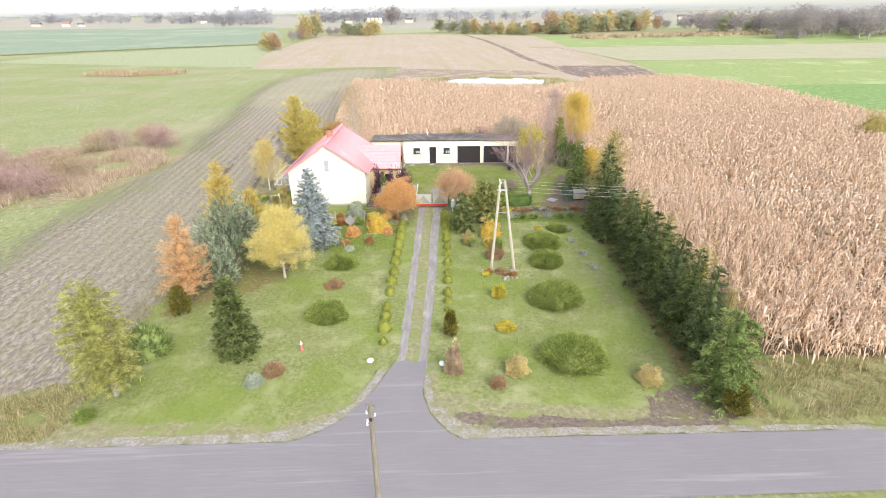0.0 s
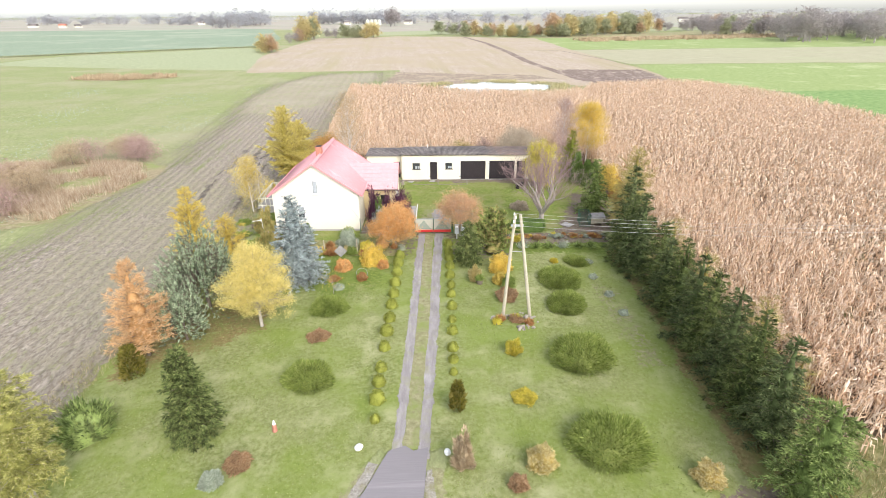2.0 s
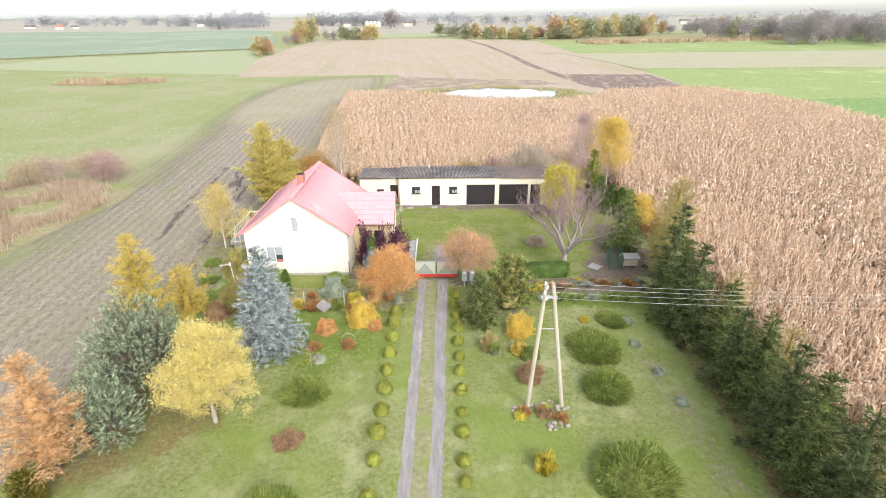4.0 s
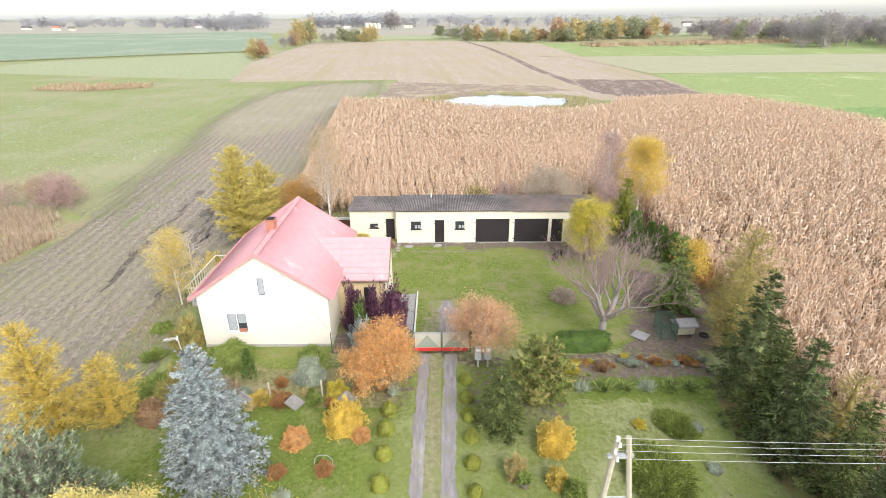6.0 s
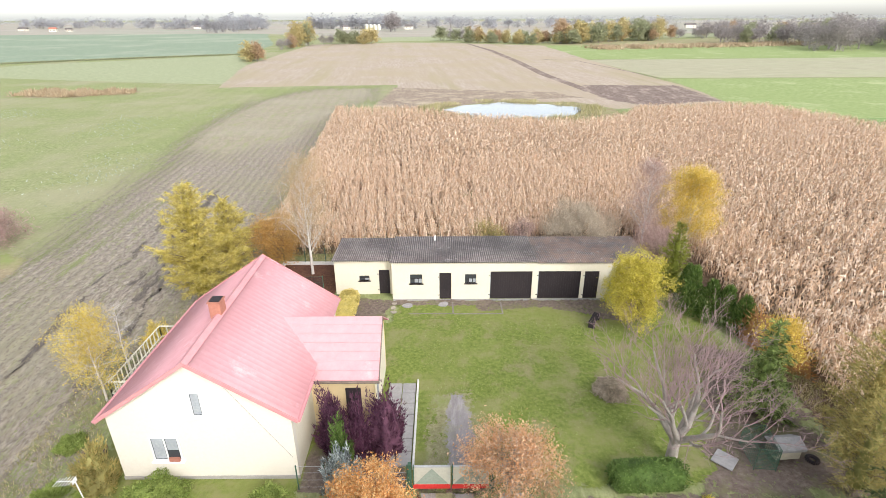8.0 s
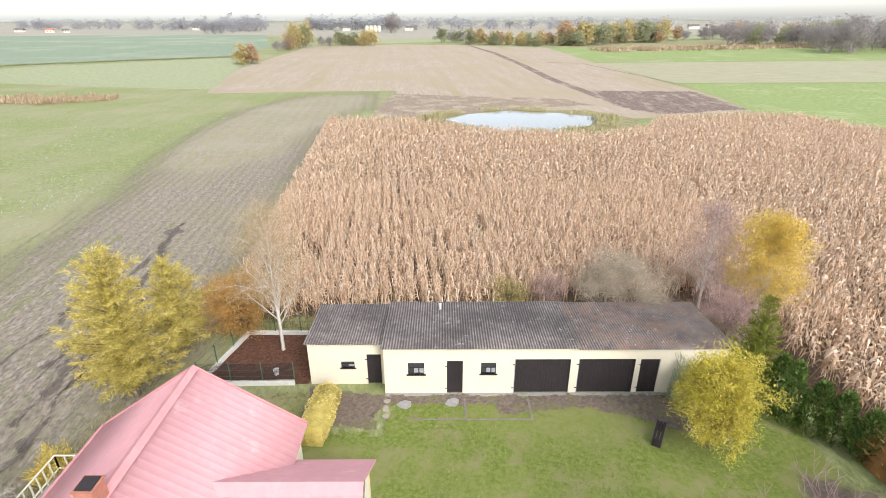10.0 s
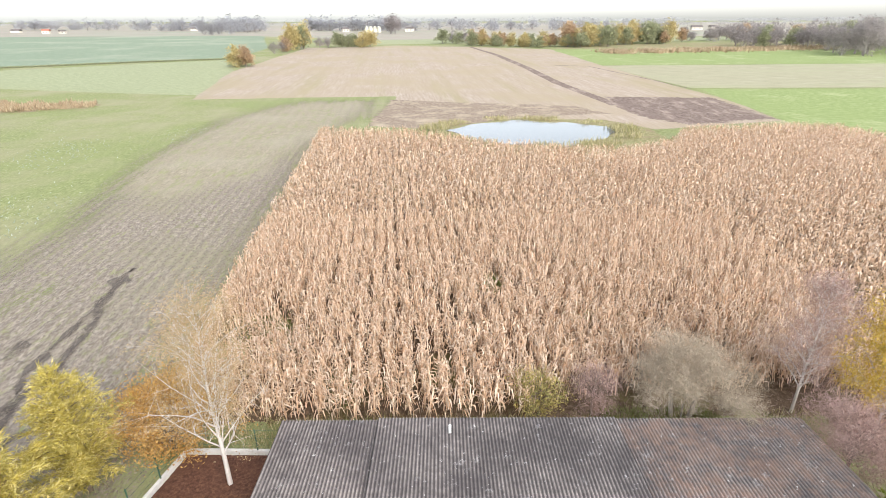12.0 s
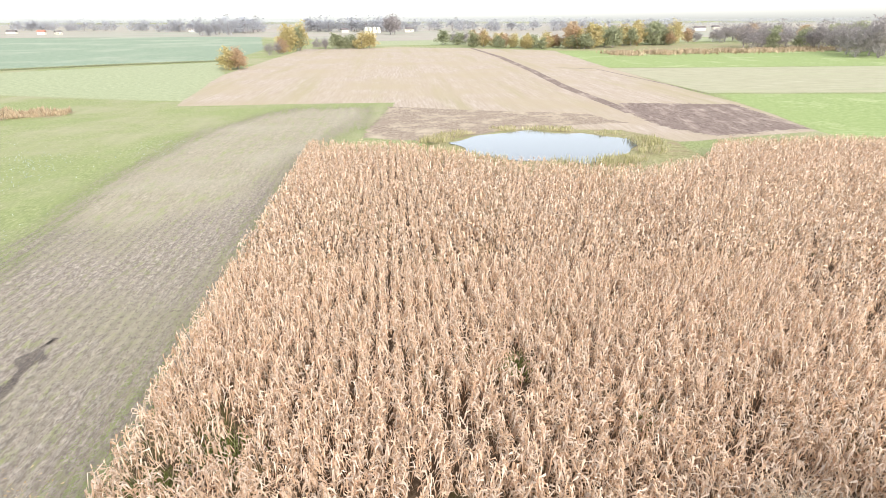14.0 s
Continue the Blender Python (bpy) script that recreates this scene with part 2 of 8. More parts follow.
GRAVEL = ground_mat("pale_roadside_gravel", ((0.22, 0.195, 0.16), (0.32, 0.295, 0.255), (0.44, 0.415, 0.375)), 9.0, 1.0, 0.4, None, 0, (0.22, 0.205, 0.115), 1.4, 0.50, rag=(2.4, None, 0.0), blend=0.8)
REED_BED = ground_mat("dry_reed_ground", ((0.22, 0.175, 0.105), (0.32, 0.265, 0.165), (0.42, 0.36, 0.24)), 2.0, 0.2, 0.5, None, 0, (0.22, 0.255, 0.09), 0.22, 0.50)
DRY_BANK = ground_mat("grassy_pond_bank", ((0.20, 0.185, 0.085), (0.29, 0.272, 0.135), (0.40, 0.36, 0.21)), 1.2, 0.1, 0.4, None, 0, (0.26, 0.20, 0.13), 0.25, 0.53)
ASPHALT = surface("worn_asphalt", (0.226, 0.208, 0.214), (0.190, 0.174, 0.181), 14, 0.3, 0.85, 0.15, (0.272, 0.252, 0.256), 1.1, 0.56, stretch=(0.045, 1.3, 1), turn=-1.6)
RUT = ground_mat("compacted_grey_gravel_track", ((0.235, 0.21, 0.205), (0.29, 0.265, 0.26), (0.36, 0.335, 0.325)), 4.0, 0.5, 0.3, (1, 0.2, 1), 0, (0.42, 0.39, 0.37), 0.9, 0.60, tint=(0.25, 0.245, 0.15), tint_scale=0.8, tint_at=0.58)
CONCRETE = surface("grey_concrete", (0.37, 0.355, 0.345), (0.25, 0.24, 0.235), 5, 0.6, 0.85, 0.2, (0.20, 0.21, 0.13), 1.5, 0.6)
HUTCH_WOOD = surface("weathered_cream_boards", (0.50, 0.45, 0.34), (0.38, 0.34, 0.26), 6, 1, 0.8, 0.15, (0.28, 0.25, 0.19), 2.0, 0.62)
WHITE_BEAM = surface("stained_white_concrete", (0.66, 0.65, 0.61), (0.50, 0.49, 0.46), 4, 1.0, 0.85, 0.2, (0.36, 0.35, 0.30), 1.5, 0.62)
PALE_STONE = surface("whitewashed_stone", (0.85, 0.85, 0.82), (0.68, 0.67, 0.63), 6, 1.0, 0.8, 0.2)
WORN = ground_mat("worn_thin_grass", ((0.20, 0.19, 0.095), (0.27, 0.255, 0.14), (0.345, 0.325, 0.195)), 3.5, 0.3, 0.4, None, 0, (0.20, 0.235, 0.075), 0.6, 0.52)
WALL = surface("cream_painted_render", (0.72, 0.665, 0.535), (0.67, 0.61, 0.48), 7, 0.4, 0.8, 0.08, (0.62, 0.56, 0.43), 0.6, 0.66)
WHITE_WALL = surface("warm_white_render", (0.71, 0.66, 0.565), (0.66, 0.61, 0.51), 7, 0.35, 0.8, 0.08)
YELLOW_WALL = surface("yellow_porch_render", (0.72, 0.58, 0.34), (0.66, 0.52, 0.29), 6, 0.5, 0.8, 0.08)
PLINTH = surface("grey_plinth_render", (0.42, 0.40, 0.37), (0.33, 0.31, 0.29), 6, 0.8, 0.85, 0.15)
ROOF_PINK = surface("faded_red_sheet_roof", (0.615, 0.335, 0.345), (0.55, 0.285, 0.295), 2.6, 0.3, 0.85, 0.03, (0.655, 0.405, 0.41), 0.9, 0.60, spec=0.05)
ROOF_TRIM = surface("red_roof_trim", (0.60, 0.285, 0.29), (0.53, 0.235, 0.24), 3, 0.5, 0.5, 0.03, spec=0.3)


def fibre_roof(name, stain, stain_at):
    """Old corrugated fibre cement: pale crests, darker troughs, lichen blotches."""
    m, nt, b = material(name, 0.9, 0.0, 0.2)
    geo = nt.nodes.new("ShaderNodeNewGeometry")
    wv = nt.nodes.new("ShaderNodeTexWave")
    wv.bands_direction = "X"
    wv.inputs["Scale"].default_value = 0.31416 / 0.142
    wv.inputs["Phase Offset"].default_value = math.pi / 2
    nt.links.new(geo.outputs["Position"], wv.inputs["Vector"])
    c = ramp(nt, noise_fac(nt, 3.5, 6, 0.7), ((0.3, (0.14, 0.121, 0.112)), (0.7, (0.345, 0.302, 0.278))))
    c = mixed(nt, maths(nt, "MULTIPLY", ramp_val(nt, wv.outputs["Fac"], 0.75, 0.25), 0.72), c, (0.055, 0.049, 0.049))
    c = mixed(nt, maths(nt, "MULTIPLY", ramp_val(nt, noise_fac(nt, 0.35, 4, 0.6), 0.42, 0.62), 0.6), c, (0.066, 0.058, 0.058))
    c = mixed(nt, maths(nt, "MULTIPLY", ramp_val(nt, noise_fac(nt, 0.9, 7, 0.8), stain_at, stain_at + 0.2), 0.75), c, stain)
    c = mixed(nt, ramp_val(nt, noise_fac(nt, 1.1, 6, 0.8), 0.60, 0.70), c, (0.42, 0.40, 0.39))
    c = mixed(nt, ramp_val(nt, noise_fac(nt, 4.0, 4, 0.7), 0.64, 0.70), c, (0.52, 0.50, 0.48))
    nt.links.new(c, b.inputs["Base Color"])
    return m


ROOF_GREY = fibre_roof("weathered_fibre_cement", (0.30, 0.29, 0.29), 0.62)
ROOF_MOSS = fibre_roof("lichened_fibre_cement", (0.27, 0.175, 0.13), 0.43)
BLACK_WOOD = surface("dark_tarred_boards", (0.045, 0.035, 0.035), (0.022, 0.018, 0.02), 9, 0.8, 0.75, 0.2, (0.09, 0.075, 0.07), 2.5, 0.68, stretch=(4, 4, 0.4))
GLASS = material("dark_window_glass", 0.08, 0.0, 0.5)[0]
GLASS.node_tree.nodes["Principled BSDF"].inputs["Base Color"].default_value = (0.05, 0.055, 0.06, 1)
FRAME_WHITE = surface("white_window_paint", (0.8, 0.8, 0.78), (0.72, 0.72, 0.70), 8, 1, 0.5, 0.03)
CURTAIN = surface("pale_curtain_cloth", (0.40, 0.42, 0.43), (0.28, 0.30, 0.31), 10, 2, 0.9, 0.1)
RED_PAINT = surface("bright_red_paint", (0.60, 0.05, 0.045), (0.48, 0.035, 0.03), 6, 0.9, 0.5, 0.05)
GREEN_PAINT = surface("dark_green_steel_paint", (0.07, 0.14, 0.09), (0.045, 0.09, 0.06), 8, 1, 0.5, 0.05)
GATE_CREAM = surface("faded_grey_cream_paint", (0.50, 0.49, 0.40), (0.41, 0.40, 0.33), 8, 1, 0.6, 0.05)
CREAM_PAINT = surface("pale_cream_steel_paint", (0.66, 0.64, 0.52), (0.55, 0.53, 0.43), 8, 1, 0.5, 0.05)
POLE_CONCRETE = surface("pale_concrete_pole", (0.47, 0.425, 0.325), (0.37, 0.335, 0.26), 6, 0.8, 0.85, 0.15)
POLE_WOOD = surface("grey_weathered_pole_wood", (0.24, 0.215, 0.18), (0.145, 0.125, 0.10), 5, 0.8, 0.85, 0.3, stretch=(5, 5, 0.3))
PORCELAIN = surface("white_porcelain", (0.82, 0.82, 0.8), (0.74, 0.74, 0.72), 8, 1, 0.25, 0.0)
WIRE = surface("dull_aluminium_wire", (0.55, 0.55, 0.52), (0.45, 0.45, 0.43), 8, 1, 0.5, 0.0)
STEEL = surface("grey_galvanised_steel", (0.42, 0.44, 0.45), (0.32, 0.33, 0.34), 8, 1, 0.5, 0.05)
BRICK = surface("brick_red_chimney", (0.45, 0.2, 0.14), (0.33, 0.14, 0.1), 7, 1, 0.85, 0.2)
BARK = surface("brown_bark", (0.25, 0.2, 0.16), (0.13, 0.1, 0.08), 8, 1, 0.9, 0.5)
BARK_PALE = surface("pale_grey_bark", (0.42, 0.375, 0.33), (0.27, 0.24, 0.21), 6, 1, 0.85, 0.3, (0.2, 0.175, 0.15), 2.5, 0.64)
# bark of far trees, paled so the colour carries distance haze
FAR_BARK = surface("haze_paled_bark", (0.40, 0.365, 0.345), (0.33, 0.30, 0.28), 4, 1, 0.9, 0.1)
BIRCH_BARK = surface("white_birch_bark", (0.66, 0.62, 0.57), (0.50, 0.46, 0.42), 6, 1, 0.8, 0.2, (0.16, 0.14, 0.12), 3.0, 0.68)
TWIG_PURPLE = surface("purplish_bare_twigs", (0.36, 0.26, 0.25), (0.25, 0.17, 0.17), 5, 1, 0.9, 0.0)
WATER = material("pond_water", 0.12, 0.0, 0.5)[0]
WATER.node_tree.nodes["Principled BSDF"].inputs["Base Color"].default_value = (0.10, 0.11, 0.11, 1)
bump(WATER.node_tree, WATER.node_tree.nodes["Principled BSDF"], noise_fac(WATER.node_tree, 2.0, 3), 0.08, 0.03)

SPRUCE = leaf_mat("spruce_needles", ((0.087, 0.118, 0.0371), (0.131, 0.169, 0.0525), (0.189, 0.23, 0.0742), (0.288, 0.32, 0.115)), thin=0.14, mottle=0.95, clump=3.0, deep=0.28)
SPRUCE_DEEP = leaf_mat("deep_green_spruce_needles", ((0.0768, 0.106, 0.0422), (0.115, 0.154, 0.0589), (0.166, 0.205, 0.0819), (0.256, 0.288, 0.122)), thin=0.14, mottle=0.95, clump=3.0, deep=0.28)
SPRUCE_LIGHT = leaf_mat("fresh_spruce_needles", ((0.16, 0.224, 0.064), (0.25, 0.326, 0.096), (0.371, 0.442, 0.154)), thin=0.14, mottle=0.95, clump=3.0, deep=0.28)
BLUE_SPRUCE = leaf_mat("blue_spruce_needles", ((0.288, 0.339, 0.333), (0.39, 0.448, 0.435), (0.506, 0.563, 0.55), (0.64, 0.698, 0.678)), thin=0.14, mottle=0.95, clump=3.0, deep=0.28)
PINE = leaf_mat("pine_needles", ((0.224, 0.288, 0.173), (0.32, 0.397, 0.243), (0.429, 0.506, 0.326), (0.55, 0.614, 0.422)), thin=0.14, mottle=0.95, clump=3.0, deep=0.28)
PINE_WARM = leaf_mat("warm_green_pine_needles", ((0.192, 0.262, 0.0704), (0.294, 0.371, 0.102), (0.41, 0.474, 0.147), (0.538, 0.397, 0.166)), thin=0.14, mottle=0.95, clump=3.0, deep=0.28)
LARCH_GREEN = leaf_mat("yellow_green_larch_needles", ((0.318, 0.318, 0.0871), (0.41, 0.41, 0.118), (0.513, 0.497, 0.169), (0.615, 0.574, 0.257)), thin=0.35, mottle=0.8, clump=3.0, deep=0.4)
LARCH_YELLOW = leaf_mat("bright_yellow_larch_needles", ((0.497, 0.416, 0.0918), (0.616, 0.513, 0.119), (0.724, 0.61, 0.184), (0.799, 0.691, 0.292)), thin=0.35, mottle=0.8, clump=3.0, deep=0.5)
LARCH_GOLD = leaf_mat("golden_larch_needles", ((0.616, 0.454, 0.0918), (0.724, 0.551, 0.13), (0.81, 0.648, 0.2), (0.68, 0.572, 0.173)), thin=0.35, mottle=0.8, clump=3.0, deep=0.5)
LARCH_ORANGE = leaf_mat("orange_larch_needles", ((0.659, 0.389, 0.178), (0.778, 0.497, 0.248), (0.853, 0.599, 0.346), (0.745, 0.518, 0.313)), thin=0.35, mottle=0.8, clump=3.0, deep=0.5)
LARCH_OLIVE = leaf_mat("olive_brown_larch_needles", ((0.38, 0.31, 0.10), (0.46, 0.375, 0.13), (0.54, 0.44, 0.18), (0.35, 0.34, 0.12)))
YELLOW_LEAF = leaf_mat("pale_yellow_leaves", ((0.691, 0.572, 0.178), (0.778, 0.653, 0.238), (0.853, 0.745, 0.346), (0.702, 0.594, 0.2)), thin=0.35, mottle=0.8, clump=3.0, deep=0.7)
GOLD_LEAF = leaf_mat("golden_yellow_leaves", ((0.64, 0.44, 0.075), (0.74, 0.54, 0.11), (0.80, 0.62, 0.18)))
ORANGE_LEAF = leaf_mat("orange_maple_leaves", ((0.659, 0.302, 0.103), (0.767, 0.41, 0.151), (0.842, 0.513, 0.216), (0.81, 0.572, 0.281)), thin=0.35, mottle=0.8, clump=3.0, deep=0.5)
PEACH_LEAF = leaf_mat("faded_peach_leaves", ((0.61, 0.33, 0.17), (0.70, 0.42, 0.24), (0.64, 0.46, 0.30)))
RUST_LEAF = leaf_mat("rust_brown_leaves", ((0.36, 0.17, 0.07), (0.46, 0.25, 0.10), (0.54, 0.33, 0.15)))
OAK_LEAF = leaf_mat("orange_brown_oak_leaves", ((0.48, 0.255, 0.07), (0.60, 0.345, 0.10), (0.68, 0.43, 0.15), (0.52, 0.33, 0.12)))
PURPLE_LEAF = leaf_mat("dark_purple_leaves", ((0.075, 0.03, 0.055), (0.12, 0.045, 0.08), (0.185, 0.085, 0.125)), thin=0.15)
JUNIPER = leaf_mat("juniper_sprays", ((0.15, 0.20, 0.042), (0.215, 0.275, 0.058), (0.29, 0.35, 0.085), (0.38, 0.42, 0.13)), thin=0.15)
BOX = leaf_mat("olive_box_leaves", ((0.19, 0.215, 0.037), (0.265, 0.285, 0.052), (0.35, 0.365, 0.085)), thin=0.2)
THUJA = leaf_mat("thuja_sprays", ((0.09, 0.15, 0.035), (0.13, 0.205, 0.05), (0.19, 0.265, 0.075)), thin=0.15)
THUJA_OLIVE = leaf_mat("olive_thuja_sprays", ((0.12, 0.11, 0.02), (0.19, 0.17, 0.03), (0.26, 0.22, 0.06)), thin=0.15)
SILVER_LEAF = leaf_mat("silver_green_leaves", ((0.30, 0.34, 0.25), (0.385, 0.43, 0.33), (0.475, 0.515, 0.41)), thin=0.2)
GREEN_LEAF = leaf_mat("fresh_green_leaves", ((0.19, 0.255, 0.06), (0.28, 0.355, 0.09), (0.38, 0.45, 0.135)))
LIME_LEAF = leaf_mat("yellow_green_leaves", ((0.518, 0.464, 0.0648), (0.67, 0.572, 0.0918), (0.778, 0.659, 0.162)), thin=0.35, mottle=0.8, clump=3.0, deep=0.5)
CREAM_LEAF = leaf_mat("cream_yellow_sprays", ((0.55, 0.46, 0.2), (0.66, 0.56, 0.28), (0.72, 0.62, 0.36), (0.5, 0.38, 0.12)))
BROWN_LEAF = leaf_mat("dry_brown_leaves", ((0.33, 0.20, 0.11), (0.42, 0.27, 0.15), (0.50, 0.35, 0.21)))
BIRCH_BROWN = leaf_mat("withered_birch_leaves", ((0.40, 0.28, 0.14), (0.47, 0.34, 0.18), (0.54, 0.42, 0.25)), thin=0.2)
PURPLE_TWIG = leaf_mat("purplish_fine_twigs", ((0.35, 0.225, 0.195), (0.45, 0.31, 0.27), (0.53, 0.39, 0.345)), thin=0.1)
GREY_TWIG = leaf_mat("grey_olive_fine_twigs", ((0.36, 0.295, 0.215), (0.45, 0.375, 0.28), (0.53, 0.45, 0.345)), thin=0.1)
TAN_TWIG = leaf_mat("tan_fine_twigs", ((0.36, 0.265, 0.165), (0.44, 0.335, 0.215), (0.52, 0.42, 0.28)), thin=0.1)
REED = leaf_mat("dry_reed_stems", ((0.36, 0.25, 0.165), (0.46, 0.345, 0.235), (0.55, 0.44, 0.315), (0.61, 0.52, 0.395)), thin=0.2)
CORN = leaf_mat("dry_maize_leaves", ((0.57, 0.385, 0.245), (0.69, 0.495, 0.34), (0.76, 0.58, 0.425), (0.81, 0.66, 0.515)), rough=0.8, thin=0.28, mottle=0.35, spec=0.04)
GRAVEL_STONE = surface("pale_grey_field_stone", (0.42, 0.375, 0.315), (0.28, 0.245, 0.20), 6, 1.0, 0.85, 0.2)
DRY_REED = leaf_mat("green_tan_sedge", ((0.36, 0.34, 0.15), (0.46, 0.42, 0.22), (0.56, 0.49, 0.31)), thin=0.2)
DRY_GRASS = leaf_mat("dry_verge_grass", ((0.25, 0.235, 0.09), (0.37, 0.32, 0.145), (0.48, 0.405, 0.22), (0.58, 0.49, 0.31)), thin=0.2)
GRASS = leaf_mat("lawn_grass_blades", ((0.18, 0.225, 0.055), (0.235, 0.285, 0.08), (0.30, 0.345, 0.115), (0.36, 0.37, 0.165)), thin=0.3)
# far foliage: base colours paled and greyed to stand in for distance haze
FAR_GREEN = leaf_mat("haze_paled_green_leaves", ((0.31, 0.325, 0.20), (0.35, 0.36, 0.225), (0.39, 0.40, 0.25)), rough=0.9, thin=0.5, mottle=0.15, spec=0.0)
FAR_GREY = leaf_mat("haze_paled_grey_twigs", ((0.32, 0.285, 0.275), (0.365, 0.33, 0.315), (0.415, 0.38, 0.365)), rough=0.9, thin=0.5, mottle=0.15, spec=0.0)
# horizon woods: aerial haze painted in as a pale, even grey
HORIZON_WOODS = leaf_mat("haze_coloured_horizon_woods", ((0.50, 0.495, 0.51), (0.53, 0.52, 0.53), (0.55, 0.54, 0.545)), rough=0.9, thin=0.85, mottle=0.0, spec=0.0)
FAR_GOLD = leaf_mat("haze_paled_gold_leaves", ((0.50, 0.42, 0.20), (0.56, 0.47, 0.235), (0.58, 0.49, 0.27)), rough=0.9, thin=0.5, mottle=0.15, spec=0.0)
FAR_RUST = leaf_mat("haze_paled_rust_leaves", ((0.48, 0.34, 0.21), (0.53, 0.375, 0.235), (0.50, 0.39, 0.27)), rough=0.9, thin=0.5, mottle=0.15, spec=0.0)
FAR_TAN = ground_mat("distant_dull_tan_fields", ((0.30, 0.275, 0.215), (0.36, 0.33, 0.265), (0.41, 0.38, 0.31)), 0.03, 0.006, 0.1, (0.3, 1, 1), 0, (0.345, 0.295, 0.255), 0.012, 0.5, tint=(0.28, 0.305, 0.225), tint_scale=0.004, tint_at=0.55)
ROCK = surface("grey_brown_rock", (0.27, 0.24, 0.21), (0.17, 0.15, 0.13), 6, 1, 0.9, 0.4)
GATE_GREEN = surface("faded_grey_green_paint", (0.30, 0.34, 0.28), (0.23, 0.27, 0.22), 8, 1, 0.5, 0.05)

# ---- helpers of this scene ----
from mathutils.geometry import tessellate_polygon
UP = np.array((0.0, 0.0, 1.0))


def raw_mesh(name, verts, quads, mat, attr=None):
    """A mesh from arrays of vertices and four-cornered faces."""
    me = bpy.data.meshes.new(name)
    verts, quads = np.asarray(verts, np.float32), np.asarray(quads, np.int32)
    me.vertices.add(len(verts))
    me.vertices.foreach_set("co", verts.ravel())
    me.loops.add(quads.size)
    me.loops.foreach_set("vertex_index", quads.ravel())
    me.polygons.add(len(quads))
    me.polygons.foreach_set("loop_start", np.arange(0, quads.size, quads.shape[1], dtype=np.int32))
    me.update(calc_edges=True)
    me.materials.append(mat)
    return me


def thing(name, label, category, place=(0, 0, 0), turn=0.0, group="", data=None):
    ob = new(name, data)
    ob.matrix_basis = pose(*place, 0, 0, turn)
    return tagged(ob, label, category, group)


def part(name, bm, mat, parent, label="", smooth=False):
    """One mesh under a thing or part, from a bmesh, a mesh, or a list of (vertices, quads)."""
    if isinstance(bm, bmesh.types.BMesh):
        me = bpy.data.meshes.new(name)
        bm.to_mesh(me)
        bm.free()
        me.materials.append(mat)
    else:
        me = bm
    if smooth:
        me.shade_smooth()
    ob = new(name, me)
    ob.parent = parent
    if label:
        ob["label"] = label
    return ob


def setting(name, bm, mat, label, category="ground"):
    ob = part(name, bm, mat, None)
    return tagged(ob, label, category, kind="structure")


def box(x0, y0, z0, x1, y1, z1, bm=None, bevel=0.0):
    bm = bm or bmesh.new()
    r = bmesh.ops.create_cube(bm, size=1.0, matrix=Matrix.LocRotScale(((x0 + x1) / 2, (y0 + y1) / 2, (z0 + z1) / 2), None, (x1 - x0, y1 - y0, z1 - z0)))
    if bevel:
        es = list({e for v in r["verts"] for e in v.link_edges})
        bmesh.ops.bevel(bm, geom=es, offset=bevel, segments=2, affect="EDGES")
    return bm


def prism(pts, axis, lo, hi, bm=None):
    """A closed prism: an outline of (a, b) pairs pushed along an axis from lo to hi."""
    bm = bm or bmesh.new()
    def at(a, b, c):
        return {"x": (c, a, b), "y": (a, c, b), "z": (a, b, c)}[axis]
    rings = [[bm.verts.new(at(a, b, c)) for a, b in pts] for c in (lo, hi)]
    n = len(pts)
    bm.faces.new(rings[0][::-1])
    bm.faces.new(rings[1])
    for i in range(n):
        bm.faces.new((rings[0][i], rings[0][(i + 1) % n], rings[1][(i + 1) % n], rings[1][i]))
    bmesh.ops.recalc_face_normals(bm, faces=bm.faces)
    return bm


def rod(a, b, r0, r1=None, sides=8, bm=None):
    bm = bm or bmesh.new()
    a, b = Vector(a), Vector(b)
    r1 = r0 if r1 is None else r1
    m = Matrix.Translation((a + b) / 2) @ (b - a).to_track_quat("Z", "Y").to_matrix().to_4x4()
    bmesh.ops.create_cone(bm, cap_ends=True, segments=sides, radius1=r0, radius2=r1, depth=(b - a).length, matrix=m)
    return bm


def unit(a):
    return a / np.maximum(np.linalg.norm(a, axis=-1, keepdims=True), 1e-9)


def cards(base, way, side, length, width):
    """Pointed leaves: each four-cornered, from its base along way, with its width along side."""
    way, side = unit(way), unit(side)
    length, width = np.asarray(length).reshape(-1, 1), np.asarray(width).reshape(-1, 1)
    mid = base + way * length * 0.45
    v = np.stack((base, mid - side * width / 2, base + way * length, mid + side * width / 2), 1)
    return v.reshape(-1, 3), np.arange(len(base) * 4).reshape(-1, 4)


def blades(base, way, side, length, width):
    """Three-cornered needles or blades: broad at the base, pointed at the tip."""
    way, side = unit(way), unit(side)
    length, width = np.asarray(length).reshape(-1, 1), np.asarray(width).reshape(-1, 1)
    v = np.stack((base - side * width / 2, base + side * width / 2, base + way * length), 1)
    return v.reshape(-1, 3), np.arange(len(base) * 3).reshape(-1, 3)


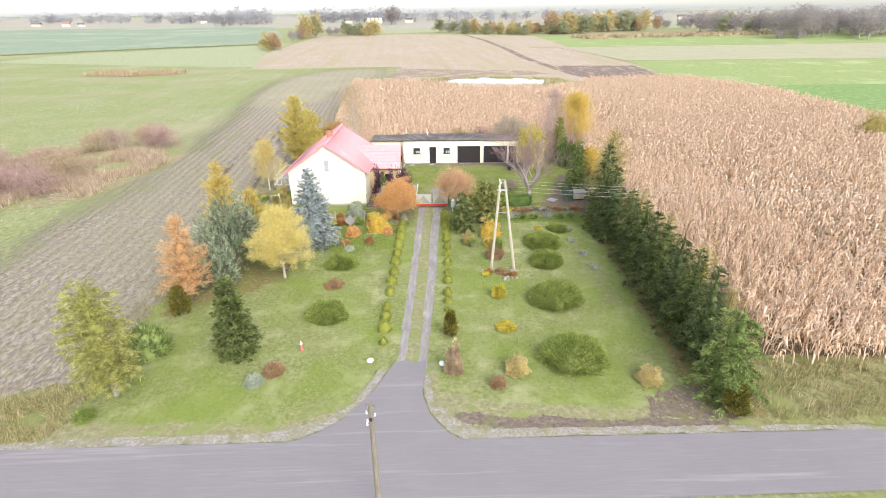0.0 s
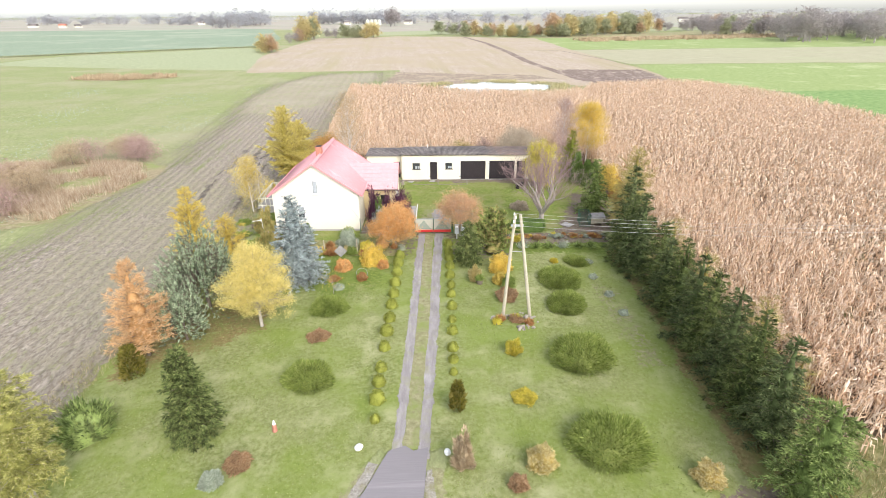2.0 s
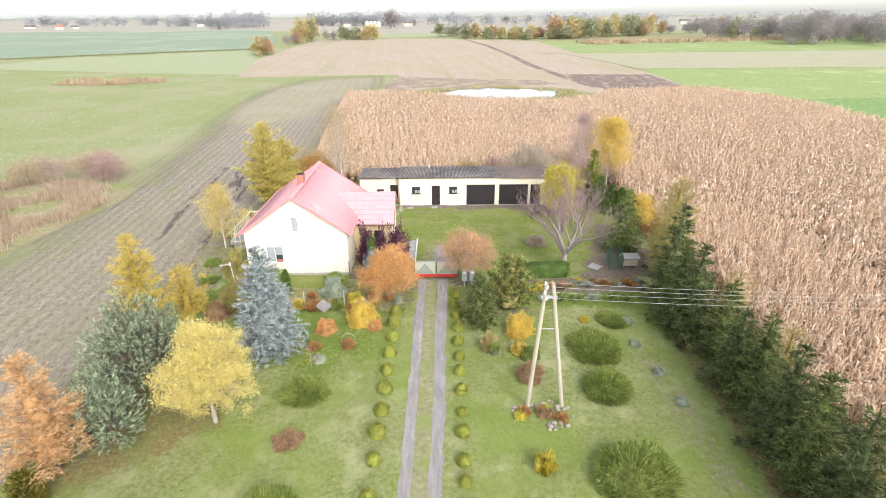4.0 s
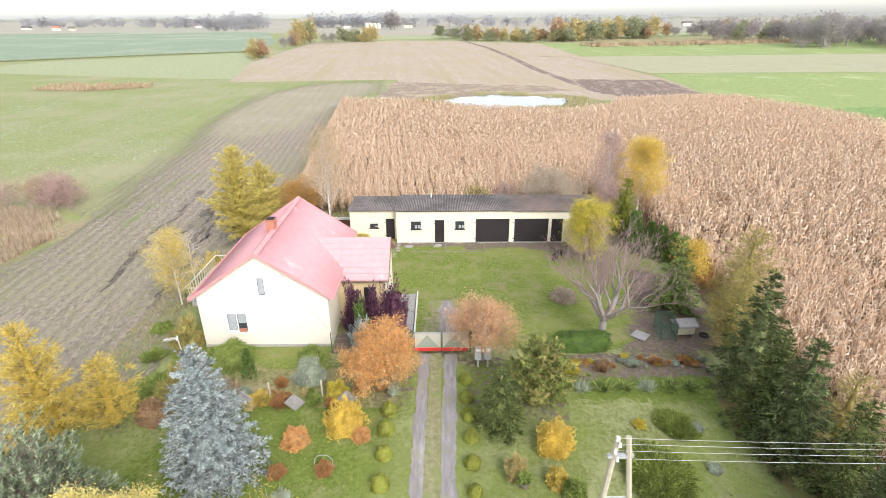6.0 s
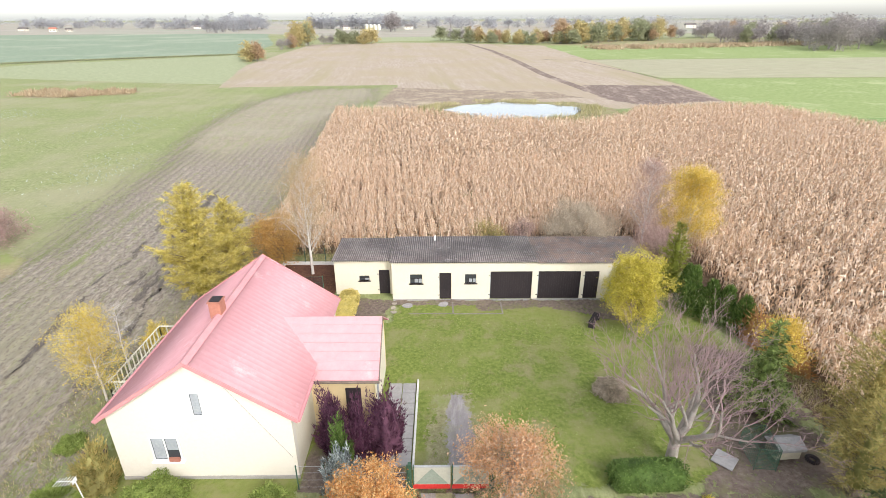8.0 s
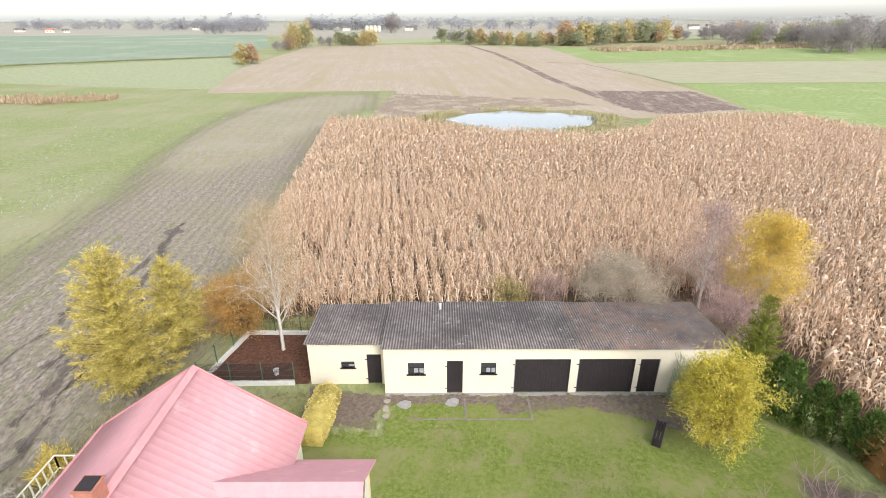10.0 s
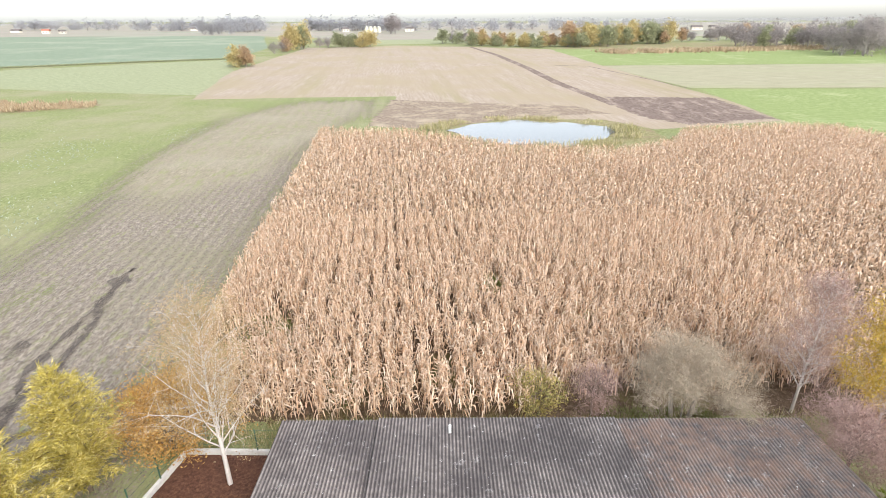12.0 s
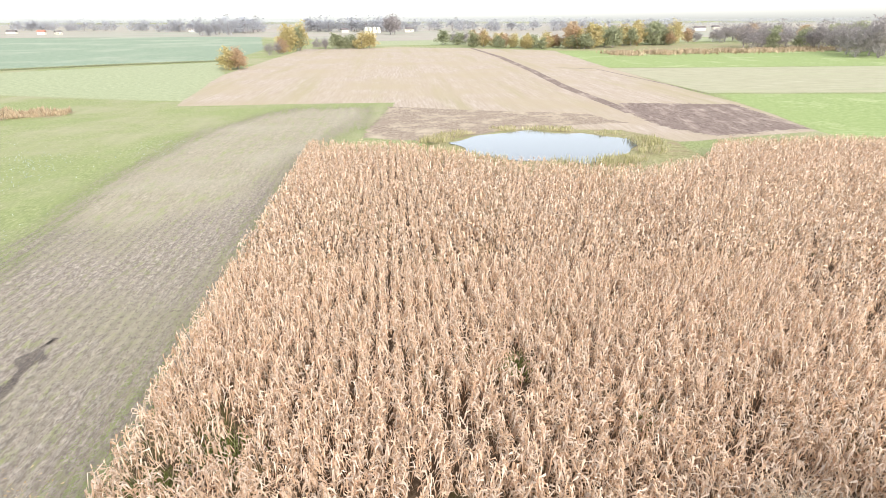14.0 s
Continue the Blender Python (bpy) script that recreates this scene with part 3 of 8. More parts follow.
def tubes(segs, sides=4):
    """Tapered tubes along (p0, p1, r0, r1) pieces."""
    a = np.array([s[0] for s in segs], float)
    b = np.array([s[1] for s in segs], float)
    r0 = np.array([s[2] for s in segs], float).reshape(-1, 1, 1)
    r1 = np.array([s[3] for s in segs], float).reshape(-1, 1, 1)
    w = unit(b - a)
    ref = np.where(np.abs(w[:, 2:3]) > 0.9, np.array(((1.0, 0, 0),)), np.array(((0, 0, 1.0),)))
    u = unit(np.cross(w, ref))
    v = np.cross(w, u)
    ang = np.arange(sides) * 2 * np.pi / sides
    ring = np.cos(ang)[None, :, None] * u[:, None] + np.sin(ang)[None, :, None] * v[:, None]
    verts = np.concatenate((a[:, None] + ring * r0, b[:, None] + ring * r1), 1)
    i = np.arange(sides)
    q = np.stack((i, (i + 1) % sides, (i + 1) % sides + sides, i + sides), 1)
    quads = (np.arange(len(segs)) * 2 * sides)[:, None, None] + q[None]
    return verts.reshape(-1, 3), quads.reshape(-1, 4)


def joined(*pieces):
    vs, qs, n = [], [], 0
    for v, q in pieces:
        vs.append(v)
        qs.append(q + n)
        n += len(v)
    return np.concatenate(vs), np.concatenate(qs)


def rand_unit(rng, n):
    return unit(rng.normal(size=(n, 3)))


LAID = []


def patch(name, pts, z, mat, rim, label, step=None, jitter=0.25, category="ground", cover=1.0):
    """A piece of ground with a ragged rim, as a thin sheet on the ground."""
    step = step or rim * 1.5
    z = 0.022 + 0.0008 * len(LAID)
    LAID.append(name)
    rng = np.random.default_rng(len(name) * 13 + int(abs(pts[0][0]) * 7))
    ring = []
    n = len(pts)
    for i in range(n):
        a, b = np.array(pts[i], float), np.array(pts[(i + 1) % n], float)
        k = max(1, int(np.linalg.norm(b - a) / step))
        for j in range(k):
            ring.append(a + (b - a) * j / k + (rng.normal(size=2) * jitter * rim if j else 0))
    ring = np.array(ring)
    area = np.sum(ring[:, 0] * np.roll(ring[:, 1], -1) - np.roll(ring[:, 0], -1) * ring[:, 1])
    if area < 0:
        ring = ring[::-1]
    tan = unit(np.roll(ring, -1, 0) - np.roll(ring, 1, 0))
    inward = np.stack((-tan[:, 1], tan[:, 0]), 1)
    inward = unit(inward + 0.5 * np.roll(inward, 1, 0) + 0.5 * np.roll(inward, -1, 0))
    # keep the rim narrower than a third of the local width
    arc = np.concatenate(((0,), np.cumsum(np.linalg.norm(np.roll(ring, -1, 0) - ring, axis=1))))
    along = np.abs(arc[:-1, None] - arc[None, :-1])
    along = np.minimum(along, arc[-1] - along)
    far = np.linalg.norm(ring[:, None] - ring[None], axis=2)
    far[along < far * 1.5 + 1e-6] = 1e9
    cap = np.minimum(rim, 0.3 * far.min(1))
    cap = np.minimum(cap, np.minimum(np.roll(cap, 1), np.roll(cap, -1)))[:, None]
    inner = ring + inward * cap
    outer = ring - inward * rim * 0.6
    bm = bmesh.new()
    lay = bm.verts.layers.float.new("fade")
    vo = [bm.verts.new((x, y, z)) for x, y in outer]
    vi = [bm.verts.new((x, y, z)) for x, y in inner]
    for v in vi:
        v[lay] = cover
    m = len(vo)
    for i in range(m):
        bm.faces.new((vo[i], vo[(i + 1) % m], vi[(i + 1) % m], vi[i]))
    for tri in tessellate_polygon([[Vector((x, y, 0)) for x, y in inner]]):
        bm.faces.new([vi[k] for k in tri])
    for f in bm.faces:
        f.normal_update()
        if f.normal.z < 0:
            f.normal_flip()
    return setting(name, bm, mat, label, category)


# ---- ground and fields ----
bm = bmesh.new()
bmesh.ops.create_grid(bm, x_segments=24, y_segments=24, size=4200, matrix=Matrix.Translation((0, 0, 0.02)))
setting("ground", bm, GREEN_FIELD, "broad light green field with pale dry streaks", "field")
patch("field_teal", ((-560, 690), (-215, 735), (-118, 430), (-104, 338), (-205, 275), (-700, 330)), 0.05, TEAL_GREEN, 3, "far blue-green winter crop field behind a hedgerow", 30, category="field")
patch("field_far_tan", ((-1300, 640), (-230, 720), (-60, 560), (400, 700), (1300, 650), (3000, 2800), (-3000, 2800)), 0.06, FAR_TAN, 6, "distant tan harvested fields", 80, category="field")
patch("field_far_green", ((-60, 480), (60, 520), (300, 560), (700, 560), (700, 640), (100, 640), (-90, 560)), 0.08, PALE_GREEN, 4, "distant pale green meadow strip", 40, category="field")
patch("field_pale", ((-175, 268), (-106, 325), (-78, 262), (-62, 195), (-110, 205), (-180, 225)), 0.05, PALE_GREEN, 3, "pale green field strip before a hedgerow", 20, category="field")
patch("field_right_green", ((59, 345), (70, 420), (420, 470), (520, 460), (420, 300), (62, 287)), 0.05, BRIGHT_GREEN, 2.5, "bright green far field", 20, category="field")
patch("field_right_tan", ((66, 284), (300, 300), (420, 300), (330, 208), (71, 208)), 0.07, TAN_FIELD, 2, "pale tan harvested field strip", 20, category="field")
patch("field_right_bright", ((72, 205), (330, 206), (300, 130), (78, 132), (76, 135), (66, 146), (66, 158)), 0.06, BRIGHT_GREEN, 1.5, "green winter crop beside the maize", 15, category="field")
patch("field_right_vivid", ((74, 136), (260, 142), (240, 70), (76, 60), (75, 90), (76.5, 118)), 0.06, VIVID_GREEN, 1.0, "vivid green crop beyond the maize", 12, category="field")
patch("field_dry_right", ((66, 412), (275, 408), (330, 460), (320, 520), (120, 480)), 0.09, REED_BED, 3, "dry tan marsh grass before the woods", 20, category="field")
patch("field_stubble", ((-62, 187), (-80, 262), (-93, 436), (-33, 461), (20, 446), (70, 412), (68, 275), (70, 190), (66, 156), (40, 148), (-2, 148), (-9.5, 152), (-12, 192)), 0.05, STUBBLE, 1.5, "pale tan stubble field with faint tractor lines", 12, category="field")
patch("field_tilth", ((41, 191), (67.7, 189), (66.5, 158), (46, 152), (40.5, 160), (39, 172)), 0.08, DARK_SOIL, 3.0, "freshly tilled dark brown soil", 6, category="field")
patch("field_furrow", ((38.5, 176), (41.5, 176), (37.5, 222), (36.2, 277), (31.5, 360), (21.5, 444), (19, 444), (28, 360), (32.8, 277), (34, 222)), 0.10, DARK_SOIL, 0.5, "dark bare furrow across the stubble", 10, category="field")
patch("field_track", ((46.4, 288.4), (60.3, 282.4), (64.3, 252.3), (67.6, 227.8), (69.6, 207.5), (70.6, 206.3), (68.6, 226.6), (65.3, 251.1), (61.3, 281.2), (47.4, 287.1)), 0, DARK_SOIL, 0.4, "thin dark track along the stubble edge", 8, category="field")
patch("field_tan_corner", ((-13, 186), (-14, 152), (3, 146), (12, 160), (36, 165), (30, 176)), 0.075, BROWN_STUBBLE, 2, "brown trodden stubble corner by the pond", 6, category="field")
patch("field_harrowed", ((-24, 14), (-29, 30), (-32.5, 42), (-32.5, 60), (-33.5, 80), (-36.5, 100), (-38.5, 120), (-39, 140), (-35, 154), (-25, 157), (-21.5, 149), (-20.2, 138), (-15.2, 84), (-14, 72), (-17.8, 60), (-17.2, 44), (-17, 33), (-16.6, 25), (-17.8, 20.5)), 0.03, PLOUGH, 9.0, "harrowed grey-brown soil with thin green growth", 4, 0.03, category="field")
patch("field_harrowed_far", ((-38, 112), (-43, 134), (-44, 156), (-40, 174), (-34, 184), (-16, 185), (-14, 168), (-18, 150), (-21, 136), (-23, 120), (-30, 110)), 0, THIN_SOIL, 7, "pale harrowed soil thinning out into green", 6, 0.03, category="field")
patch("field_regrowth_near", ((-34, 44), (-36, 92), (-27, 90), (-26, 50)), 0, GREEN_FIELD_EDGE, 3, "thin green regrowth over the harrowed soil", 5, category="field", cover=0.36)
patch("maize_ground", ((-13.8, 74.3), (19, 74.8), (19.3, 62), (18.8, 26), (70, 24), (75, 60), (73.5, 90), (75, 115), (66.5, 143), (40.5, 142), (34, 131), (25, 125.8), (17, 125.8), (8, 129.4), (-1.5, 136), (-6, 140), (-19.8, 140.4), (-16.2, 95)), 0.04, CORN_SOIL, 0.8, "brown soil under the standing maize", 3, category="field")
patch("marsh_ground", ((-58, 54), (-42, 50.5), (-34.5, 54), (-32, 68), (-33, 74), (-44, 77), (-60, 74)), 0.06, REED_BED, 1.2, "dry tan marsh ground with green tufts", 3)
patch("reed_ground", ((-110, 170), (-92, 167), (-78, 174), (-80, 181), (-108, 180)), 0.06, REED_BED, 1.5, "dry brown reed patch in the green field", 4)
patch("pond_bank", ((-3, 146), (3, 153), (15, 160), (32, 158), (38, 149), (38, 138), (32, 130), (22, 124), (8, 129), (-1, 136)), 0.09, DRY_BANK, 1.5, "grassy bank round the pond", 4)
wb = bmesh.new()
ring = [(15.2 + (14.6 + 1.6 * math.sin(3 * a + 1) + 0.8 * math.sin(7 * a)) * math.cos(a), 145.8 + (11.0 + 1.1 * math.sin(4 * a) + 0.7 * math.sin(9 * a)) * math.sin(a) * (1 + 0.5 * min(0, math.cos(a)) * (math.sin(a) > 0)), 0.14) for a in np.linspace(0, 2 * math.pi, 60, endpoint=False)]
wb.faces.new([wb.verts.new(p) for p in ring])
setting("water", wb, WATER, "small pond reflecting the pale sky", "pond")

# verge, garden and yard
patch("verge_weeds", ((-26, 16), (-26, 20.4), (-18.5, 24.5), (-16.5, 25), (-15.5, 22.2), (-13, 21), (-13, 19.6)), 0.05, WEEDS, 0.5, "rough weedy verge with dry stalks", 1.2)
patch("verge_weeds_right", ((15.2, 20.7), (16.2, 24), (18.2, 26.6), (70, 25.2), (70, 21.6), (22, 20.9)), 0.05, WEEDS, 0.5, "rough weedy verge before the maize", 1.2)
patch("verge_near", ((-60, 4), (-60, 16.2), (0, 16.75), (12, 17.15), (24, 17.55), (70, 19), (70, 6)), 0.05, WEEDS, 0.3, "grassy near verge of the road", 1.5)
patch("verge_worn_left", ((-16.5, 20.4), (-6, 20.7), (-2.6, 21.6), (-0.9, 25.2), (-2.2, 25.4), (-4.4, 22.9), (-8, 22.3), (-16.5, 22.6)), 0, WORN, 0.4, "trodden grey-brown verge along the lawn", 0.9)
patch("verge_worn_right", ((1.3, 25.2), (1.5, 22.4), (2.6, 20.8), (16.6, 21.0), (16.6, 23.2), (11, 23.0), (5, 23.4), (2.3, 25.0)), 0, WORN, 0.4, "trodden grey-brown verge along the lawn", 0.9)
patch("lawn", ((-15.6, 21.6), (-6, 21.3), (-3.2, 22.2), (-1.8, 24.2), (-1.0, 26), (2.0, 26), (1.9, 23.6), (5, 22.7), (11, 22.3), (15.2, 22), (16.6, 30), (16.8, 48.6), (13, 50), (-3, 49.6), (-14.5, 50.5), (-17, 46), (-16.8, 30)), 0.06, LAWN, 0.5, "mown garden lawn with pale worn patches", 1.2)
patch("lawn_front_strip", ((2.6, 21.2), (2.6, 22.2), (5, 21.9), (11, 21.7), (15.6, 21.6), (15.4, 20.9), (6, 20.85)), 0.055, BARE, 0.45, "trodden bare strip along the lawn", 0.9, cover=0.7)
patch("lawn_rich_left", ((-12.5, 40.5), (-5.5, 39), (-2.2, 41), (-0.9, 47), (-1.2, 50.2), (-12.5, 50)), 0.065, RICH_LAWN, 2.2, "deeper green grass near the house", 1.5, 0.1)
patch("lawn_rich_right", ((2.9, 45.5), (8, 46.6), (15.4, 46.2), (15.6, 50), (3, 50.2)), 0.065, RICH_LAWN, 1.2, "deeper green grass before the rockery", 1.2, 0.1)
patch("yard_lawn", ((-3.2, 51), (11, 51), (17, 52), (18, 66.6), (-2.4, 66.8), (-2.6, 64), (-14.6, 64), (-14.8, 56), (-14.2, 49), (-5.6, 49), (-5.2, 51)), 0.07, YARD_LAWN, 0.6, "lush yard grass with worn brown patches", 1.0)
patch("hedge_litter", ((14.3, 21.7), (14.6, 28), (15.2, 36), (15.1, 47), (19, 47), (19, 27), (17.6, 21.6)), 0.085, NEEDLES, 0.45, "brown needle litter under the spruces", 1.0)
patch("bare_bed", ((11.8, 21.6), (12.2, 23.2), (14, 24.2), (15.8, 24.2), (16.3, 21.4)), 0.095, BARE, 0.4, "bare brown soil at the hedge end", 0.8, cover=0.62)
patch("worn_lawn", ((12.6, 31.5), (14.4, 31.5), (14.3, 40), (12.6, 42), (12.2, 37)), 0.075, WORN, 0.5, "worn brownish strip of lawn", 1.0, 0.4, cover=0.5)
patch("orange_litter", ((-16.2, 31), (-11.5, 33.2), (-8.4, 35.6), (-9, 39), (-13.5, 39.4), (-16.5, 36)), 0.075, NEEDLES, 0.9, "fallen orange needles on the grass", 1.0, 0.4, cover=0.62)
patch("garden_bed", ((-11.5, 46.4), (-1, 46.3), (-0.9, 49.8), (-11.5, 49.3)), 0.085, WEEDS, 0.4, "autumn flower bed soil with weeds", 0.8)
patch("shrub_bed", ((-5.3, 50.8), (-0.7, 50.8), (-0.8, 53.6), (-5.2, 54)), 0.09, BARE, 0.25, "bare soil under the purple shrubs", 0.7)
patch("tree_bed", ((11.6, 50.4), (19, 50), (19, 61), (15.5, 62), (13.3, 56)), 0.085, BARE, 0.9, "bare soil beneath the conifers", 0.9, cover=0.66)
patch("rock_bed", ((6.6, 48.2), (16.2, 48.4), (16.2, 50.8), (6.6, 50.8)), 0.095, BARE, 0.3, "bare rockery bed edge", 0.8, cover=0.62)
patch("forecourt", ((-6.9, 64.6), (-2.7, 64.2), (-2.6, 66.0), (3, 65.9), (3.2, 65.2), (8, 65.6), (12.8, 63.6), (14.2, 64), (14.4, 66.9), (-2.6, 66.9), (-6.9, 67.7)), 0.09, BARE, 0.3, "grey trodden forecourt before the outbuilding", 0.8, cover=0.68)
patch("yard_track", ((-0.4, 51.1), (2.9, 51.1), (3.2, 54.5), (2.4, 57.5), (0.2, 57.2), (-0.3, 54)), 0.085, WORN, 0.6, "worn brownish ground inside the gate", 0.6, cover=0.62)
patch("yard_gravel", ((0.9, 52), (2.3, 52), (2.35, 54.5), (1.9, 56.9), (1.2, 57.0), (0.9, 55)), 0.085, RUT, 0.5, "pale grey gravel patch inside the gate", 0.6, cover=0.75)
patch("gate_soil", ((-2.6, 46.6), (-0.3, 46), (-0.2, 50.9), (2.4, 50.9), (2.2, 46.2), (7.5, 44.4), (7.8, 46.4), (4.6, 50.6), (-2.6, 50.6)), 0.08, BARE, 0.5, "bare soil and leaf litter beside the gate", 0.8, cover=0.48)
patch("house_back_weeds", ((-13.4, 61.6), (-6.2, 61.6), (-6.4, 67.2), (-12.9, 67.2)), 0, WEEDS, 0.5, "weedy brown ground behind the house", 0.8, cover=0.62)
patch("run_ground", ((-12.7, 67.66), (-6.8, 67.74), (-6.8, 72.52), (-11.71, 72.56)), 0.095, LEAVES_RED, 0.15, "red-brown leaf litter in the fenced run", 0.8)
for name, xs in (("driveway_rut_left", ((-0.42, 0.16), (-0.30, 0.42), (-0.22, 0.5), (-0.12, 0.56))), ("driveway_rut_right", ((0.72, 1.34), (0.95, 1.72), (1.08, 1.9), (1.26, 2.1)))):
    ys = (25.5, 35.4, 44, 50.8)
    patch(name, [(x[0], y) for x, y in zip(xs, ys)] + [(x[1], y) for x, y in zip(xs[::-1], ys[::-1])], 0.10, RUT, 0.14, "compacted grey wheel track of the driveway", 0.5, 0.2, "driveway", 0.8)
patch("driveway_middle", ((0.1, 26.1), (0.8, 26.1), (1.1, 36), (1.2, 50.8), (0.5, 50.8), (0.3, 36)), 0.09, WORN, 0.1, "weedy grass strip between the wheel tracks", 0.6)
rb = bmesh.new()
road_y = ((-300, 4.5, 8.0), (-60, 15.2, 18.6), (-17.5, 16.6, 20.0), (-10, 16.8, 20.22), (3, 17.0, 20.4), (22, 17.55, 20.77), (70, 19.2, 22.4), (300, 27, 30.5))
lo = [rb.verts.new((x, a, 0.085)) for x, a, b in road_y]
hi = [rb.verts.new((x, b, 0.085)) for x, a, b in road_y]
for i in range(len(lo) - 1):
    rb.faces.new((lo[i], lo[i + 1], hi[i + 1], hi[i]))
rb2 = [rb.verts.new((x, y, 0.087)) for x, y in ((-4.9, 20.2), (-3.6, 20.9), (-2.75, 21.55), (-1.9, 22.8), (-1.3, 23.9), (-0.75, 25.4), (-0.5, 26.0), (0.2, 26.3), (0.6, 26.0), (1.25, 26.2), (1.2, 25.3), (1.12, 23.4), (1.5, 22.05), (2.2, 21.0), (3.0, 20.3), (0, 20.2))]
rb.faces.new(rb2[::-1])
setting("road", rb, ASPHALT, "narrow worn grey asphalt road with driveway apron", "road")
patch("gravel_left", ((-26, 19.5), (-10, 20.2), (-4.7, 20.3), (-3.0, 21.3), (-1.9, 22.7), (-0.9, 25.3), (-1.3, 25.4), (-2.15, 23.0), (-3.4, 21.75), (-6, 20.95), (-13, 20.75), (-26, 20.0)), 0.1, GRAVEL, 0.22, "pale gravel verge along the asphalt", 0.8, category="verge")
patch("gravel_right", ((3.0, 20.4), (22, 20.8), (22, 21.1), (14, 21.15), (8, 21.1), (3.8, 21.1), (2.6, 21.9), (1.7, 23), (1.45, 25), (1.2, 24.9), (1.15, 23.4), (1.55, 22.05), (2.3, 20.95)), 0.1, GRAVEL, 0.15, "pale gravel verge along the asphalt", 0.7, category="verge")
for i, (a, b, wd) in enumerate((((-18.2, 56), (-21.0, 78), 0.5), ((-20.3, 64.5), (-23.5, 88), 0.7), ((-21.6, 66), (-24.6, 92), 0.6), ((-23.2, 58), (-25.8, 82), 0.45))):
    k = 9
    rut_rng = np.random.default_rng(40 + i)
    wob = rut_rng.normal(size=k) * 0.25
    pts = [(a[0] + (b[0] - a[0]) * j / (k - 1) + wob[j], a[1] + (b[1] - a[1]) * j / (k - 1)) for j in range(k)]
    wid = [wd * rut_rng.uniform(0.6, 1.5) for _ in range(k)]
    patch("wheel_rut", [(x - w / 2, y) for (x, y), w in zip(pts, wid)] + [(x + w / 2, y) for (x, y), w in zip(pts[::-1], wid[::-1])], 0, MUD, 0.5, "dark muddy wheel rut in the harrowed soil", 0.8, 0.5, cover=0.52)

# ---- house ----
house = thing("house", "white single-storey farmhouse with faded red sheet roof", "house")
HX0, HX1, HY0, HY1, EAVE, RIDGE, RX = -12.75, -5.3, 51.6, 60.9, 3.62, 6.18, -9.0
part("gable_wall", prism([(HX0, 0), (HX1, 0), (HX1, EAVE), (RX, RIDGE - 0.1), (HX0, EAVE)], "y", HY0, HY0 + 0.35), WHITE_WALL, house, "warm white rendered gable wall")
part("back_wall", prism([(HX0, 0), (HX1, 0), (HX1, EAVE), (RX, RIDGE - 0.1), (HX0, EAVE)], "y", HY1 - 0.35, HY1), WHITE_WALL, house)
for x in (HX0, HX1 - 0.35):
    part("side_wall", box(x, HY0 + 0.35, 0, x + 0.35, HY1 - 0.35, EAVE), WALL, house)
part("plinth", box(HX0 - 0.03, HY0 - 0.03, 0, HX1 + 0.03, HY0 + 0.02, 0.22), PLINTH, house, "low grey plinth")


def sheet_roof(name, p, q, r, s, mat, parent, label, pitch=0.30, height=0.006, thick=0.03):
    """A profiled sheet on the parallelogram p (eave start), q (eave end), r (ridge end), s (ridge start), with ribs from eave to ridge."""
    p, q, r, s = (np.array(v, float) for v in (p, q, r, s))
    n = max(2, int(np.linalg.norm(q - p) / pitch))
    normal = unit(np.cross(q - p, s - p))
    if normal[2] < 0:
        normal = -normal
    prof = ((0.0, 0.0), (0.72, 0.0), (0.80, height), (0.92, height))
    vs, us = [], []
    for i in range(n):
        for du, dh in prof:
            us.append(((i + du) / n, dh))
    us.append((1.0, 0.0))
    for u, dh in us:
        for k in (0.0, thick):
            vs += [p + (q - p) * u + normal * (dh - k), s + (r - s) * u + normal * (dh - k)]
    qs = []
    for i in range(len(us) - 1):
        a = i * 4
        qs += [(a, a + 4, a + 5, a + 1), (a + 2, a + 3, a + 7, a + 6), (a, a + 2, a + 6, a + 4), (a + 1, a + 5, a + 7, a + 3)]
    e = (len(us) - 1) * 4
    qs += [(0, 1, 3, 2), (e, e + 2, e + 3, e + 1)]
    return part(name, raw_mesh(name, vs, qs, mat), mat, parent, label)


OV, FO = 0.32, 0.18
slope_l = (RIDGE - EAVE) / (RX - HX0)
slope_r = (RIDGE - EAVE) / (HX1 - RX)
sheet_roof("roof_slope", (HX0 - OV, HY0 - FO, EAVE - OV * slope_l), (HX0 - OV, HY1 + FO, EAVE - OV * slope_l), (RX, HY1 + FO, RIDGE), (RX, HY0 - FO, RIDGE), ROOF_PINK, house, "faded red profiled sheet roof")
sheet_roof("roof_slope", (HX1 + OV, HY0 - FO, EAVE - OV * slope_r), (HX1 + OV, HY1 + FO, EAVE - OV * slope_r), (RX, HY1 + FO, RIDGE), (RX, HY0 - FO, RIDGE), ROOF_PINK, house, "faded red profiled sheet roof")
part("ridge_cap", prism([(RX - 0.2, RIDGE - 0.06), (RX, RIDGE + 0.08), (RX + 0.2, RIDGE - 0.06), (RX, RIDGE + 0.04)], "y", HY0 - FO - 0.02, HY1 + FO + 0.02), ROOF_TRIM, house, "red ridge capping")
for y in (HY0 - FO - 0.06, HY1 + FO):
    for x0, z0 in ((HX0 - OV, EAVE - OV * slope_l), (HX1 + OV, EAVE - OV * slope_r)):
        part("verge_trim", prism([(x0, z0 - 0.12), (RX, RIDGE - 0.12), (RX, RIDGE + 0.07), (x0, z0 + 0.07)], "y", y, y + 0.06), ROOF_TRIM, house, "red verge flashing")
